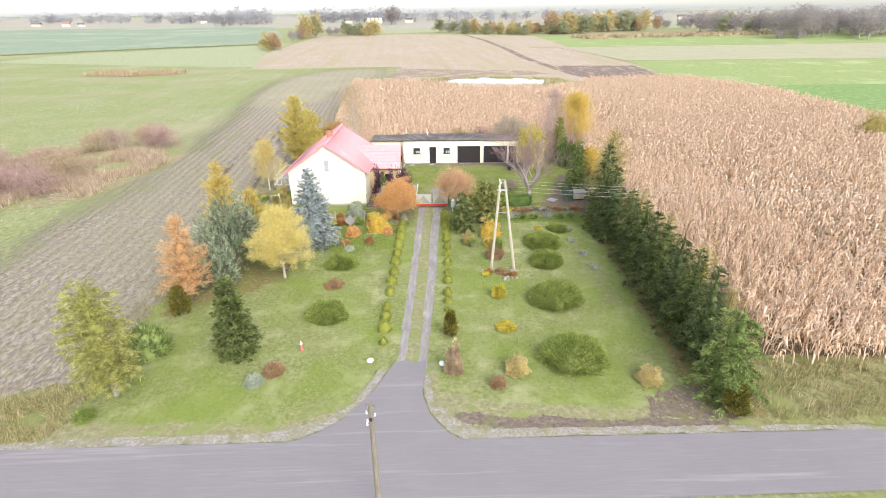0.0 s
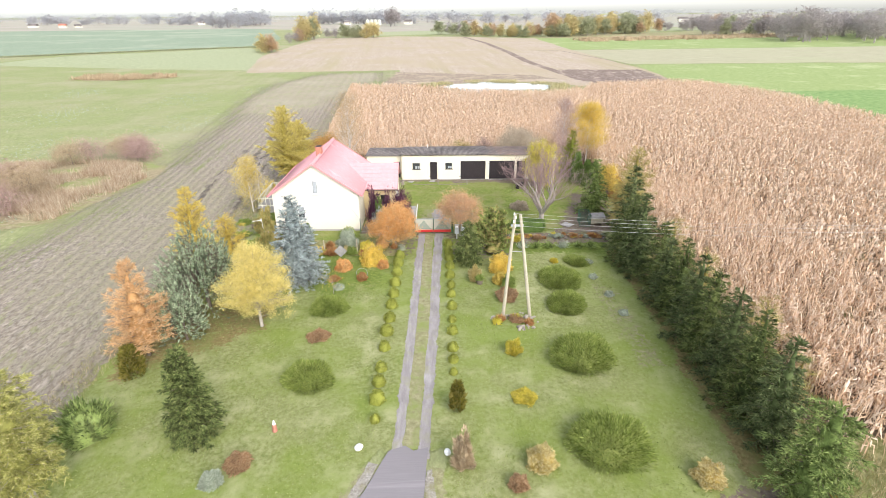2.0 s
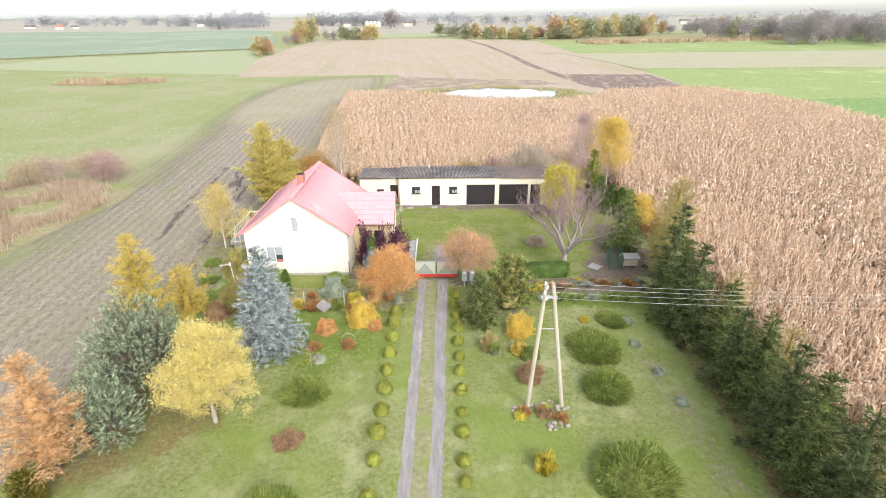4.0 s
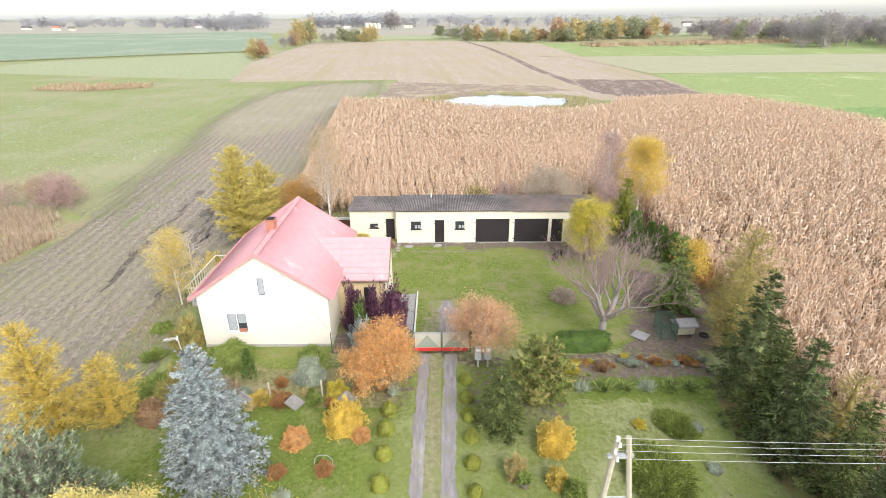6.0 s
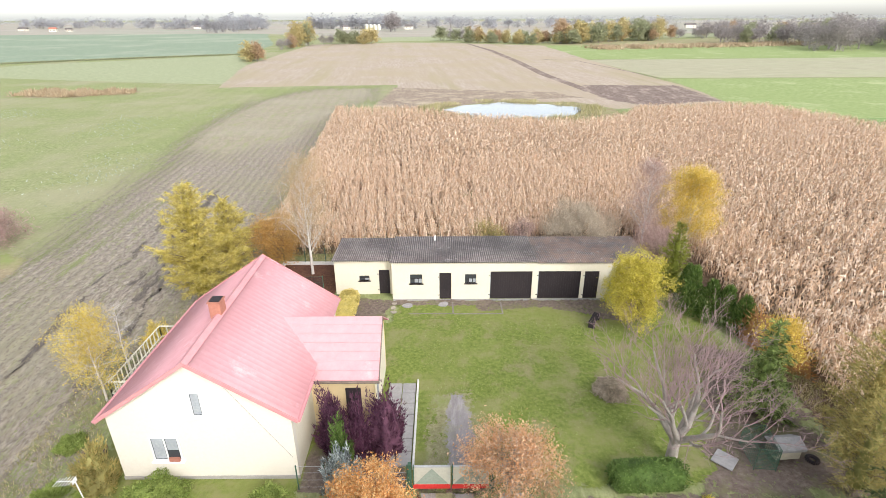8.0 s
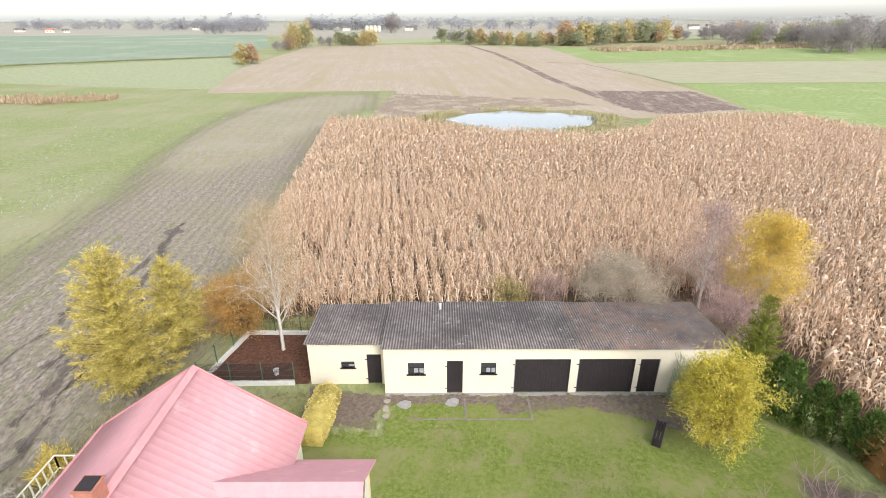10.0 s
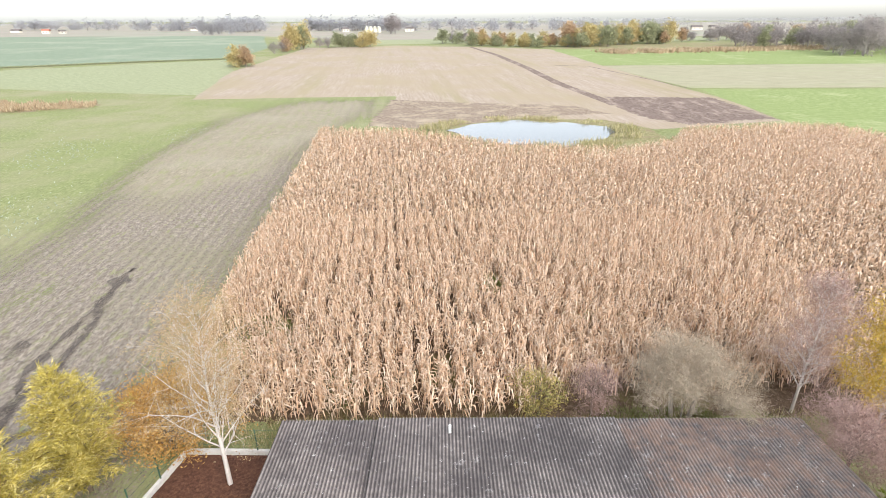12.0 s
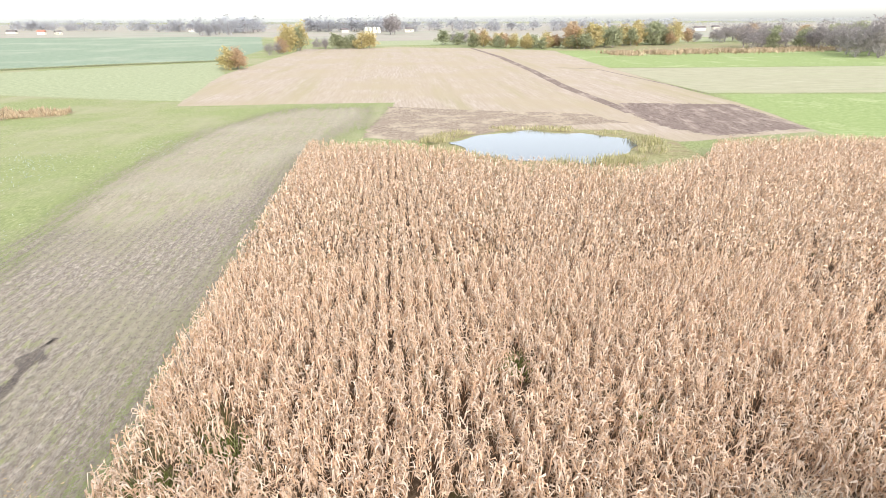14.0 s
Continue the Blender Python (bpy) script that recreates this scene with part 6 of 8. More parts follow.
for i, (x, y, r, h, m, lab) in enumerate((
        (2.75, 25.2, 0.42, 1.7, TAN_TWIG, "thin upright shrub with bare peach twigs"),
        (6.1, 25.2, 0.7, 0.95, CREAM_LEAF, "cream-yellow feathery shrub on the lawn"),
        (12.85, 24.3, 0.7, 0.9, CREAM_LEAF, "golden feathery shrub near the hedge"),
        (5.0, 24.1, 0.42, 0.5, BROWN_LEAF, "low brown withered shrub on the lawn"),
        (5.95, 33.2, 0.4, 0.8, LIME_LEAF, "small yellow-green shrub on the lawn"),
        (6.0, 29.4, 0.65, 0.3, LIME_LEAF, "flat yellow-green shrub on the lawn"),
        (-5.5, 34.9, 0.7, 0.35, BROWN_LEAF, "low rusty brown shrub on the lawn"),
        (-6.9, 25.3, 0.6, 0.55, BROWN_LEAF, "low tan-brown shrub on the lawn"),
        (-7.7, 24.4, 0.5, 0.5, SILVER_LEAF, "small grey-green shrub on the lawn"),
        (-3.4, 44.9, 1.05, 1.6, GOLD_LEAF, "rounded golden-yellow shrub near the flower bed"),
        (-2.55, 44.2, 0.45, 0.6, ORANGE_LEAF, "small orange shrub beside a golden one"),
        (-5.5, 43.9, 0.65, 0.95, ORANGE_LEAF, "rounded orange-brown shrub near the flower bed"),
        (-5.9, 42.2, 0.4, 0.35, RUST_LEAF, "low rust-coloured plant on the lawn"),
        (-3.9, 42.3, 0.4, 0.5, RUST_LEAF, "withered plant round a wire hoop"),
        (-5.9, 48.4, 0.95, 1.4, SILVER_LEAF, "pale silver-green shrub before the house"),
        (-4.2, 47.2, 0.65, 0.9, LIME_LEAF, "lime-green shrub in the flower bed"),
        (-10.9, 50.4, 1.4, 1.0, GREEN_LEAF, "spreading fresh green shrub at the house corner"),
        (-13.6, 51.2, 0.8, 2.4, LARCH_OLIVE, "ochre shrub at the house corner"),
        (6.3, 43.6, 0.95, 1.5, GOLD_LEAF, "loose golden shrub beside the driveway trees"),
        (4.3, 42.0, 0.4, 1.0, CREAM_LEAF, "thin cream-flowered plant beside a pot"),
        (6.0, 41.6, 0.5, 0.8, LARCH_GOLD, "small orange-yellow plant beside the pole"),
        (6.6, 41.0, 0.5, 0.9, GREEN_LEAF, "tufted green plant beside the pole"),
        (6.3, 39.4, 0.8, 0.8, BROWN_LEAF, "rounded brown shrub behind the pole"),
        (-4.1, 53.3, 0.72, 3.5, PURPLE_LEAF, "dark purple-leaved shrub before the porch"),
        (-1.7, 53.2, 0.85, 3.8, PURPLE_LEAF, "broad dark purple-leaved shrub before the porch"),
        (-2.9, 53.0, 0.6, 2.9, PURPLE_LEAF, "purple-leaved shrub between two others"),
        (-3.5, 51.9, 0.5, 2.5, THUJA, "green conifer before the purple shrubs"),
        (-3.3, 50.9, 0.8, 2.0, BLUE_SPRUCE, "pale blue-green juniper before purple shrubs"),
        (-13.2, 62.6, 0.8, 0.8, GREEN_LEAF, "green weedy bush behind the house"),
        (10.6, 44.9, 0.3, 0.25, LIME_LEAF, "tiny yellow-green plant on the lawn"),
        (12.7, 66.35, 0.62, 2.4, SILVER_LEAF, "small grey-green shrub at the outbuilding wall"),
        (-11.9, 46.6, 0.9, 2.2, LARCH_OLIVE, "ochre-green shrub beside the blue spruce"),
        (-12.9, 45.6, 0.8, 1.2, BROWN_LEAF, "brown leafless shrub beside the larch"),
        (9.6, 57.0, 1.0, 0.7, GREY_TWIG, "low bare heap of twigs under the walnut"),
        (-12.6, 49.0, 1.1, 1.0, GREY_TWIG, "grey-green garden shrub near the house"),
        (-16.3, 53.5, 0.7, 0.4, GREEN_LEAF, "dark green weedy bush beside the field"),
        (-15.0, 22.0, 0.5, 0.5, GREEN_LEAF, "small green bush at the verge"),
        (62, 74.5, 2.4, 5.0, LARCH_OLIVE, "lone bushy tree inside the maize"),
)):
    tall = h > r * 1.9
    ry = None
    shrub("shrub", lab, mound_parts(r, h, 400 + i, int(1300 + 2400 * r), 0.11 if not tall else 0.22, 0.06, ry, 1.2 if tall else 0.25, 0.72, 0.24 if tall else 0.12, wild=0.45 if tall else 0.9), m, (x, y, 0.06), 33 * i)
for i, x in enumerate((8.5, 9.55, 10.65, 11.85, 13.05, 14.1)):
    rng = np.random.default_rng(500 + i)
    n = 130
    az, el = rng.uniform(0, 6.28, n), rng.uniform(0.25, 1.4, n)
    way = np.stack((np.cos(az) * np.cos(el), np.sin(az) * np.cos(el), np.sin(el)), 1)
    shrub("yucca", "spiky grey-green yucca clump in a row", cards(np.repeat(((0, 0, 0.05),), n, 0) + rng.normal(size=(n, 3)) * np.array((0.12, 0.12, 0.02)), way, rand_unit(rng, n), rng.uniform(0.5, 0.85, n), np.full(n, 0.05)), SILVER_LEAF if i % 3 == 0 else SPRUCE_LIGHT, (x, 47.4, 0.06), 0, "yucca row", "plant")

shrub("clipped_hedge", "clipped pale yellow hedge beside the outbuilding", clipped_parts(0.62, 1.75, 1.15, 441, 5200), YELLOW_LEAF, (-5.55, 64.85, 0.05), -4, category="hedge")
shrub("clipped_hedge", "low dark green clipped hedge beside the yard", clipped_parts(1.6, 0.55, 1.0, 443, 4800), THUJA, (9.4, 51.25, 0.05), 2, category="hedge")

# ---- maize ----
ROW = np.array((-0.095, 1.0))
FIELD = [(-13.2, 74.2), (3.5, 74.4), (6.0, 76.2), (20.5, 76.8), (20.6, 62), (19.6, 25.5), (68, 24.3), (74, 60), (73, 90), (74.5, 115), (66, 142), (41, 141.3), (34, 131), (25, 126), (17, 126), (8, 129.6), (-1.5, 136), (-6, 140), (-19.6, 140.2), (-15.9, 95)]


def inside(pts, poly):
    x, y = pts[:, 0], pts[:, 1]
    hit = np.zeros(len(pts), bool)
    for (x0, y0), (x1, y1) in zip(poly, poly[1:] + poly[:1]):
        cross = ((y0 > y) != (y1 > y)) & (x < (x1 - x0) * (y - y0) / (y1 - y0 + 1e-12) + x0)
        hit ^= cross
    return hit


def maize_plant(rng, leaves, fine):
    """A dry maize plant of unit height 2.3 m: stalk, withered leaves that arch and hang, tassel."""
    out = []
    top = 2.2
    bend = rng.normal(size=2) * 0.10
    st = np.array((((-0.014, 0, 0), (0.014, 0, 0), (0.009 + bend[0], bend[1], top), (-0.009 + bend[0], bend[1], top)),)).reshape(-1, 3)
    out.append((st, np.array(((0, 1, 2, 3),))))
    for k in range(leaves):
        z = 0.55 + (top - 0.62) * ((k + rng.uniform(0, 0.7)) / leaves) ** 0.75
        az = math.pi * k + rng.normal() * 0.8
        h = np.array((math.cos(az), math.sin(az), 0))
        sd = np.array((-h[1], h[0], 0))
        ln, wd = rng.uniform(0.5, 0.82), rng.uniform(0.05, 0.085)
        wd *= 1.0 if fine else 1.8
        p0 = np.array((bend[0] * z / top, bend[1] * z / top, z))
        p1 = p0 + h * ln * rng.uniform(0.28, 0.48) + UP * ln * rng.uniform(0.02, 0.32)
        p2 = p1 + h * ln * rng.uniform(0.08, 0.34) - UP * ln * rng.uniform(0.35, 0.85)
        tw = UP * wd * rng.uniform(-0.4, 0.4)
        v = np.array((p0 - sd * 0.02, p0 + sd * 0.02, p1 + sd * wd / 2 + tw, p1 - sd * wd / 2 - tw, p2 + sd * 0.015, p2 - sd * 0.015))
        out.append((v, np.array(((0, 1, 2, 3), (3, 2, 4, 5)))) if fine else (np.array((p0, p1 + sd * wd / 2 + tw, p2, p1 - sd * wd / 2 - tw)), np.array(((0, 1, 2, 3),))))
    for k in range(3 if fine else 1):
        d = unit(UP + rng.normal(size=3) * 0.5)
        out.append(cards(np.array(((bend[0], bend[1], top - 0.02),)), d[None], rand_unit(rng, 1), [0.26], [0.05]))
    return joined(*out)


WEEDY = ((-10.5, 82.5, 1.5), (-12.6, 80.2, 0.8), (3.6, 88.5, 1.0), (9.5, 84.0, 0.7))


def maize(name, gap, leaves, fine, keep, seed, grow=1.0):
    rng = np.random.default_rng(seed)
    rows = []
    for i in range(-10, 120):
        x0 = -25 + i * 0.90
        s = np.arange(20, 146, gap)
        s = s + rng.normal(size=len(s)) * gap * 0.3
        sway = 0.06 * np.sin(s * 0.7 + i) + 0.05 * np.sin(s * 2.3 + i * 1.7)
        rows.append(np.stack((x0 + ROW[0] * (s - 75) + sway + rng.normal(size=len(s)) * 0.07, s), 1))
    pts = np.concatenate(rows)
    pts = pts[inside(pts, FIELD) & keep(pts)]
    thin = 0.95 - 0.45 * (np.sin(pts[:, 0] * 0.9 + np.sin(pts[:, 1] * 0.31) * 2) * np.sin(pts[:, 1] * 0.7 + pts[:, 0] * 0.4) > 0.70)
    for x, y, r in WEEDY:
        thin *= np.where(np.hypot(pts[:, 0] - x, pts[:, 1] - y) < r, 0.35, 1.0)
    pts = pts[rng.uniform(size=len(pts)) < thin]
    kinds = [maize_plant(rng, leaves, fine) for _ in range(12)]
    which = rng.integers(0, 12, len(pts))
    vs, qs, n = [], [], 0
    for k, (v, q) in enumerate(kinds):
        p = pts[which == k]
        m = len(p)
        a = rng.uniform(0, 6.283, m)
        ca, sa = np.cos(a)[:, None], np.sin(a)[:, None]
        # broad swathes of slightly taller and shorter plants
        hgt = grow * (0.86 + 0.24 * rng.uniform(size=m) + 0.07 * np.sin(p[:, 0] * 0.23 + 1) * np.sin(p[:, 1] * 0.19))[:, None]
        lx, ly = rng.normal(size=(m, 1)) * 0.08, rng.normal(size=(m, 1)) * 0.12
        x = (v[None, :, 0] * ca - v[None, :, 1] * sa) * grow + lx * v[None, :, 2] + p[:, :1]
        y = (v[None, :, 0] * sa + v[None, :, 1] * ca) * grow + ly * v[None, :, 2] + p[:, 1:]
        z = v[None, :, 2] * hgt + 0.03
        vs.append(np.stack((x, y, z), 2).reshape(-1, 3))
        qs.append((q[None] + (np.arange(m) * len(v))[:, None, None]).reshape(-1, 4) + n)
        n += m * len(v)
    ob = new(name, raw_mesh(name, np.concatenate(vs), np.concatenate(qs), CORN))
    return tagged(ob, "dense standing rows of dry pale maize", "maize", kind="stuff")


def near_zone(p):
    return ((p[:, 1] > 70) & (p[:, 1] < 100) & (p[:, 0] < 26)) | ((p[:, 1] < 62) & (p[:, 0] < 30))


maize("maize_plants", 0.19, 12, True, near_zone, 21)
maize("maize_plants_far", 0.29, 8, False, lambda p: ~near_zone(p), 22, 1.05)

# ---- poles and wires ----
pole = thing("power_pole", "pale concrete A-frame power pole with insulators", "power pole")
PY = 37.1
TOP = 6.98
for x0, x1 in ((5.78, 6.22), (7.50, 6.52)):
    part("leg", rod((x0, PY, 0), (x1, PY, TOP), 0.115, 0.085, 8), POLE_CONCRETE, pole)
part("brace", rod((6.06, PY, 4.6), (6.85, PY, 4.6), 0.02, 0.025, 6), STEEL, pole)
part("crossarm", box(6.0, PY - 0.06, TOP - 0.75, 6.75, PY + 0.06, TOP - 0.65), STEEL, pole)
wire_ends = []
for i, z in enumerate((TOP + 0.02, TOP - 0.2, TOP - 0.45, TOP - 0.75)):
    ins = part("insulator", rod((6.14 + 0.1 * (i % 2), PY - 0.16, z), (6.14 + 0.1 * (i % 2), PY - 0.16, z + 0.14), 0.05, 0.035, 8), PORCELAIN, pole, "white porcelain insulator")
    wire_ends.append((6.16, PY - 0.16, z + 0.1))
for a in wire_ends:
    b = (62.0, PY + 2.8, a[2] - 0.1)
    cu = bpy.data.curves.new("power_wire", "CURVE")
    cu.dimensions, cu.bevel_depth, cu.bevel_resolution = "3D", 0.0055, 1
    sp = cu.splines.new("POLY")
    sp.points.add(24)
    for k in range(25):
        s = k / 24
        sp.points[k].co = (a[0] + (b[0] - a[0]) * s, a[1] + (b[1] - a[1]) * s, a[2] + (b[2] - a[2]) * s - 5.8 * s * (1 - s), 1)
    cu.materials.append(WIRE)
    tagged(new("power_wire", cu), "thin pale aluminium wire from the A-frame pole", "wire", "overhead wires")
roadpole = thing("utility_pole", "old wooden roadside pole with insulators", "utility pole", (-0.28, 16.5, 0))
part("post", rod((0, 0, 0), (0, 0, 5.62), 0.12, 0.085, 12), POLE_WOOD, roadpole)
for z, sx in ((5.55, -0.13), (5.50, 0.13), (5.22, -0.14), (5.12, 0.14), (4.86, -0.13), (4.72, -0.15)):
    pin = part("pin", rod((0, -0.02, z - 0.06), (sx, -0.05, z), 0.014, sides=6), STEEL, roadpole, "bent steel pin")
    part("insulator", rod((sx, -0.05, z), (sx, -0.05, z + 0.11), 0.038, 0.024, 10), PORCELAIN if z < 5.3 else POLE_WOOD, pin, "small porcelain insulator")
part("cable_clamp", box(-0.05, -0.15, 4.95, 0.05, -0.08, 5.05, bevel=0.01), BLACK_WOOD, roadpole, "dark cable clamp")

# ---- gate and fence ----
gate = thing("driveway_gate", "two-leaf cream and green steel gate with red base", "gate")
for x0, x1 in ((-0.42, 1.13), (1.19, 2.72)):
    leaf = part("gate_leaf", box(x0, 51.0, 0.32, x1, 51.04, 1.28), GATE_CREAM, gate, "pale sheet-steel gate leaf")
    mid = (x0 + x1) / 2
    part("panel", prism([(x0 + 0.1, 0.36), (x1 - 0.1, 0.36), (mid, 1.2)], "y", 50.985, 50.997), GATE_GREEN, leaf, "grey-green triangular panel")
    part("frame_top", box(x0, 50.98, 1.28, x1, 51.05, 1.34), STEEL, leaf)
    part("frame_side", box(x0, 50.97, 0.3, x0 + 0.05, 51.06, 1.36), GREEN_PAINT, leaf)
    part("base_board", box(x0, 50.97, 0.1, x1, 51.06, 0.32), RED_PAINT, leaf, "bright red base board")
for x in (-0.55, 2.85):
    part("gate_post", box(x - 0.07, 50.93, 0, x + 0.07, 51.08, 1.5, bevel=0.015), GREEN_PAINT, gate, "green steel gate post")
meter = thing("meter_cabinet", "grey meter cabinet pair beside the gate", "cabinet")
for x in (3.02, 3.56):
    cab = part("cabinet", box(x, 49.45, 0.55, x + 0.36, 49.68, 1.35, bevel=0.02), STEEL, meter)
    part("plate", box(x + 0.06, 49.43, 1.13, x + 0.30, 49.447, 1.30), PORCELAIN, cab, "white plate")
    part("leg", box(x + 0.13, 49.5, 0, x + 0.23, 49.6, 0.55), CONCRETE, meter)
for x0, x1 in ((-5.2, -0.65),):
    fence = thing("wire_fence", "thin dark green mesh fence beside the gate", "fence")
    for i in range(5):
        x = x0 + (x1 - x0) * i / 4
        part("post", rod((x, 51.0, 0), (x, 51.0, 1.4), 0.03), GREEN_PAINT, fence)
    for z in (0.2, 0.6, 1.0, 1.35):
        part("wire", rod((x0, 51.0, z), (x1, 51.0, z), 0.008, sides=4), STEEL, fence)
run = thing("fenced_run", "fenced run with white concrete base", "fence")
for a, b in (((-12.7, 67.66), (-7.58, 67.74)), ((-12.75, 67.76), (-11.71, 72.56)), ((-11.66, 72.61), (-6.8, 72.52))):
    n = max(2, int(math.hypot(b[0] - a[0], b[1] - a[1]) / 1.6))
    ang = math.degrees(math.atan2(b[1] - a[1], b[0] - a[0]))
    bmx = box(0, -0.08, 0, math.hypot(b[0] - a[0], b[1] - a[1]), 0.08, 0.3, bevel=0.01)
    bmx.transform(pose(a[0], a[1], 0, 0, 0, ang))
    part("kerb", bmx, WHITE_BEAM, run, "white concrete base beam")
    for i in range(n + 1):
        x, y = a[0] + (b[0] - a[0]) * i / n, a[1] + (b[1] - a[1]) * i / n
        part("post", rod((x, y, 0), (x, y, 1.5), 0.03), GREEN_PAINT, run)
    for z in (0.6, 1.0, 1.45):
        part("wire", rod((*a, z), (*b, z), 0.008, sides=4), GREEN_PAINT, run)
    if abs(b[1] - a[1]) < 1 and a[1] < 69:
        length = math.hypot(b[0] - a[0], b[1] - a[1])
        net = [((a[0] + (b[0] - a[0]) * k / 90, a[1] + (b[1] - a[1]) * k / 90, 0.3), (a[0] + (b[0] - a[0]) * k / 90, a[1] + (b[1] - a[1]) * k / 90, 1.45), 0.008, 0.008) for k in range(91)]
        net += [((*a, 0.3 + 0.06 * k), (*b, 0.3 + 0.06 * k), 0.008, 0.008) for k in range(19)]
        part("wire_mesh", raw_mesh("wire_mesh", *tubes(net, 3), BLACK_WOOD), BLACK_WOOD, run, "dark wire mesh panel")

# ---- small things ----
rng = np.random.default_rng(77)


def boulder(place, r, label, mat, group="", squash=0.6, seed=0):
    bm = bmesh.new()
    bmesh.ops.create_icosphere(bm, subdivisions=3, radius=1)
    for v in bm.verts:
        k = 1 + 0.18 * noise.noise(v.co * 1.7 + Vector((seed, 0, 0)))
        v.co = Vector((v.co.x * k * r, v.co.y * k * r * 0.8, (v.co.z * k * squash + squash * 0.6) * r))
    me = bpy.data.meshes.new("stone")
    bm.to_mesh(me)
    bm.free()
    me.materials.append(mat)
    me.shade_smooth()
    return thing("stone", label, "stone", place, seed * 50, group, me)


boulder((-1.85, 26.2, 0.03), 0.21, "white-painted boulder beside the driveway", PALE_STONE, "driveway stones", seed=1)
boulder((2.1, 25.9, 0.03), 0.19, "white-painted boulder beside the driveway", PALE_STONE, "driveway stones", seed=2)
for i in range(40):
    a = rng.uniform(0, 6.28)
    rr = rng.uniform(0.75, 1.5)
    boulder((6.55 + math.cos(a) * rr * 1.05, 36.5 + math.sin(a) * rr * 0.75, 0.04), rng.uniform(0.07, 0.14), "small pale stone round the pole foot", GRAVEL_STONE if i % 3 else ROCK, "pole foot stones", 0.6, i)
for i in range(7):
    shrub("plant", "low yellowish plant among the pole stones", mound_parts(0.3, 0.3, 600 + i, 160, 0.2, 0.06), (BROWN_LEAF, LIME_LEAF, RUST_LEAF)[i % 3], (6.55 + rng.normal() * 0.6, 36.6 + rng.normal() * 0.4, 0.05), category="plant")
for i in range(22):
    boulder((6.9 + i * 0.42 + rng.normal() * 0.2, 49.6 + rng.normal() * 0.3, 0.05), rng.uniform(0.07, 0.16), "grey rockery stone at the bed edge", ROCK, "rockery stones", 0.6, 70 + i)
gnome = thing("garden_figure", "small red and white garden ornament on the lawn", "ornament", (-5.9, 27.3, 0.05))
gnome.scale = (0.75, 0.75, 0.75)
part("base", rod((0, 0, 0), (0, 0, 0.55), 0.16, 0.12, 10), BRICK, gnome, "faded red body")
part("top", rod((0, 0, 0.55), (0, 0, 0.85), 0.11, 0.03, 10), PALE_STONE, gnome, "white top")
hutch = thing("rabbit_hutch", "small pale hutch with grey roof", "hutch", (15.95, 52.6, 0), 4)
hutch.scale = (0.85, 0.95, 0.95)
part("body", box(-0.65, -0.35, 0.25, 0.65, 0.45, 0.85, bevel=0.015), HUTCH_WOOD, hutch)
part("roof", prism([(-0.5, 0.82), (0.55, 0.82), (0.55, 0.88), (0.1, 1.2), (-0.5, 0.95)], "x", -0.75, 0.75), CONCRETE, hutch, "grey sheet roof")
for sx in (-0.55, 0.55):
    part("leg", box(sx - 0.05, -0.3, 0.05, sx + 0.05, 0.4, 0.25), BARK, hutch)
cage = thing("wire_cage", "grey wire-mesh pen beside the hutch", "pen", (14.85, 52.65, 0.05), -6)
CAGE = ((-0.45, -0.8), (0.45, -0.8), (0.45, 0.7), (-0.45, 0.7))
for x, y in CAGE:
    part("post", rod((x, y, 0), (x, y, 1.2), 0.018, sides=6), GREEN_PAINT, cage)
for a, b in zip(CAGE, CAGE[1:] + CAGE[:1]):
    for z in (0.1, 1.18):
        part("rail", rod((*a, z), (*b, z), 0.014, sides=6), GREEN_PAINT, cage)
    net = [((a[0] + (b[0] - a[0]) * k / 12, a[1] + (b[1] - a[1]) * k / 12, 0.1), (a[0] + (b[0] - a[0]) * k / 12, a[1] + (b[1] - a[1]) * k / 12, 1.18), 0.008, 0.008) for k in range(1, 12)]
    net += [((*a, z), (*b, z), 0.008, 0.008) for z in np.linspace(0.2, 1.1, 14)]
    part("wire_mesh", raw_mesh("wire_mesh", *tubes(net, 3), GREEN_PAINT), GREEN_PAINT, cage, "dark wire mesh side")
slab = thing("paving_slab", "square grey slab lying on bare soil", "slab", (13.3, 52.4, 0.1), 45)
part("plate", box(-0.45, -0.45, 0, 0.45, 0.45, 0.05, bevel=0.01), CONCRETE, slab)
for i, (x, y) in enumerate(((-8.75, 46.35), (-6.1, 46.1), (-3.55, 46.35))):
    s = thing("diamond_panel", "grey concrete lattice diamond standing on its corner in the flower bed", "panel", (x, y, 0.04), 0, "bed lattice diamonds")
    rim, bars = bmesh.new(), bmesh.new()
    for b in ((-0.36, -0.36, 0.36, -0.31), (-0.36, 0.31, 0.36, 0.36), (-0.36, -0.31, -0.31, 0.31), (0.31, -0.31, 0.36, 0.31)):
        box(b[0], -0.035, b[1], b[2], 0.035, b[3], rim)
    for k in np.linspace(-0.25, 0.25, 6):
        box(k - 0.034, -0.02, -0.31, k + 0.034, 0.0, 0.31, bars)
        box(-0.31, 0.001, k - 0.034, 0.31, 0.02, k + 0.034, bars)
    for b in (rim, bars):
        b.transform(pose(0, 0, 0.52, 0, 45, 0))
    part("rim", rim, CONCRETE, s)
    part("lattice", bars, CONCRETE, s)
    part("stake", box(-0.03, 0.04, 0, 0.03, 0.09, 0.5), STEEL, s)
for i, (x, y) in enumerate(((-7.55, 46.9), (-4.95, 47.1))):
    s = thing("garden_post", "white wooden stake in the flower bed", "post", (x, y, 0.05), 0, "bed stakes")
    part("stake", box(-0.035, -0.035, 0, 0.035, 0.035, 1.1), HUTCH_WOOD, s)
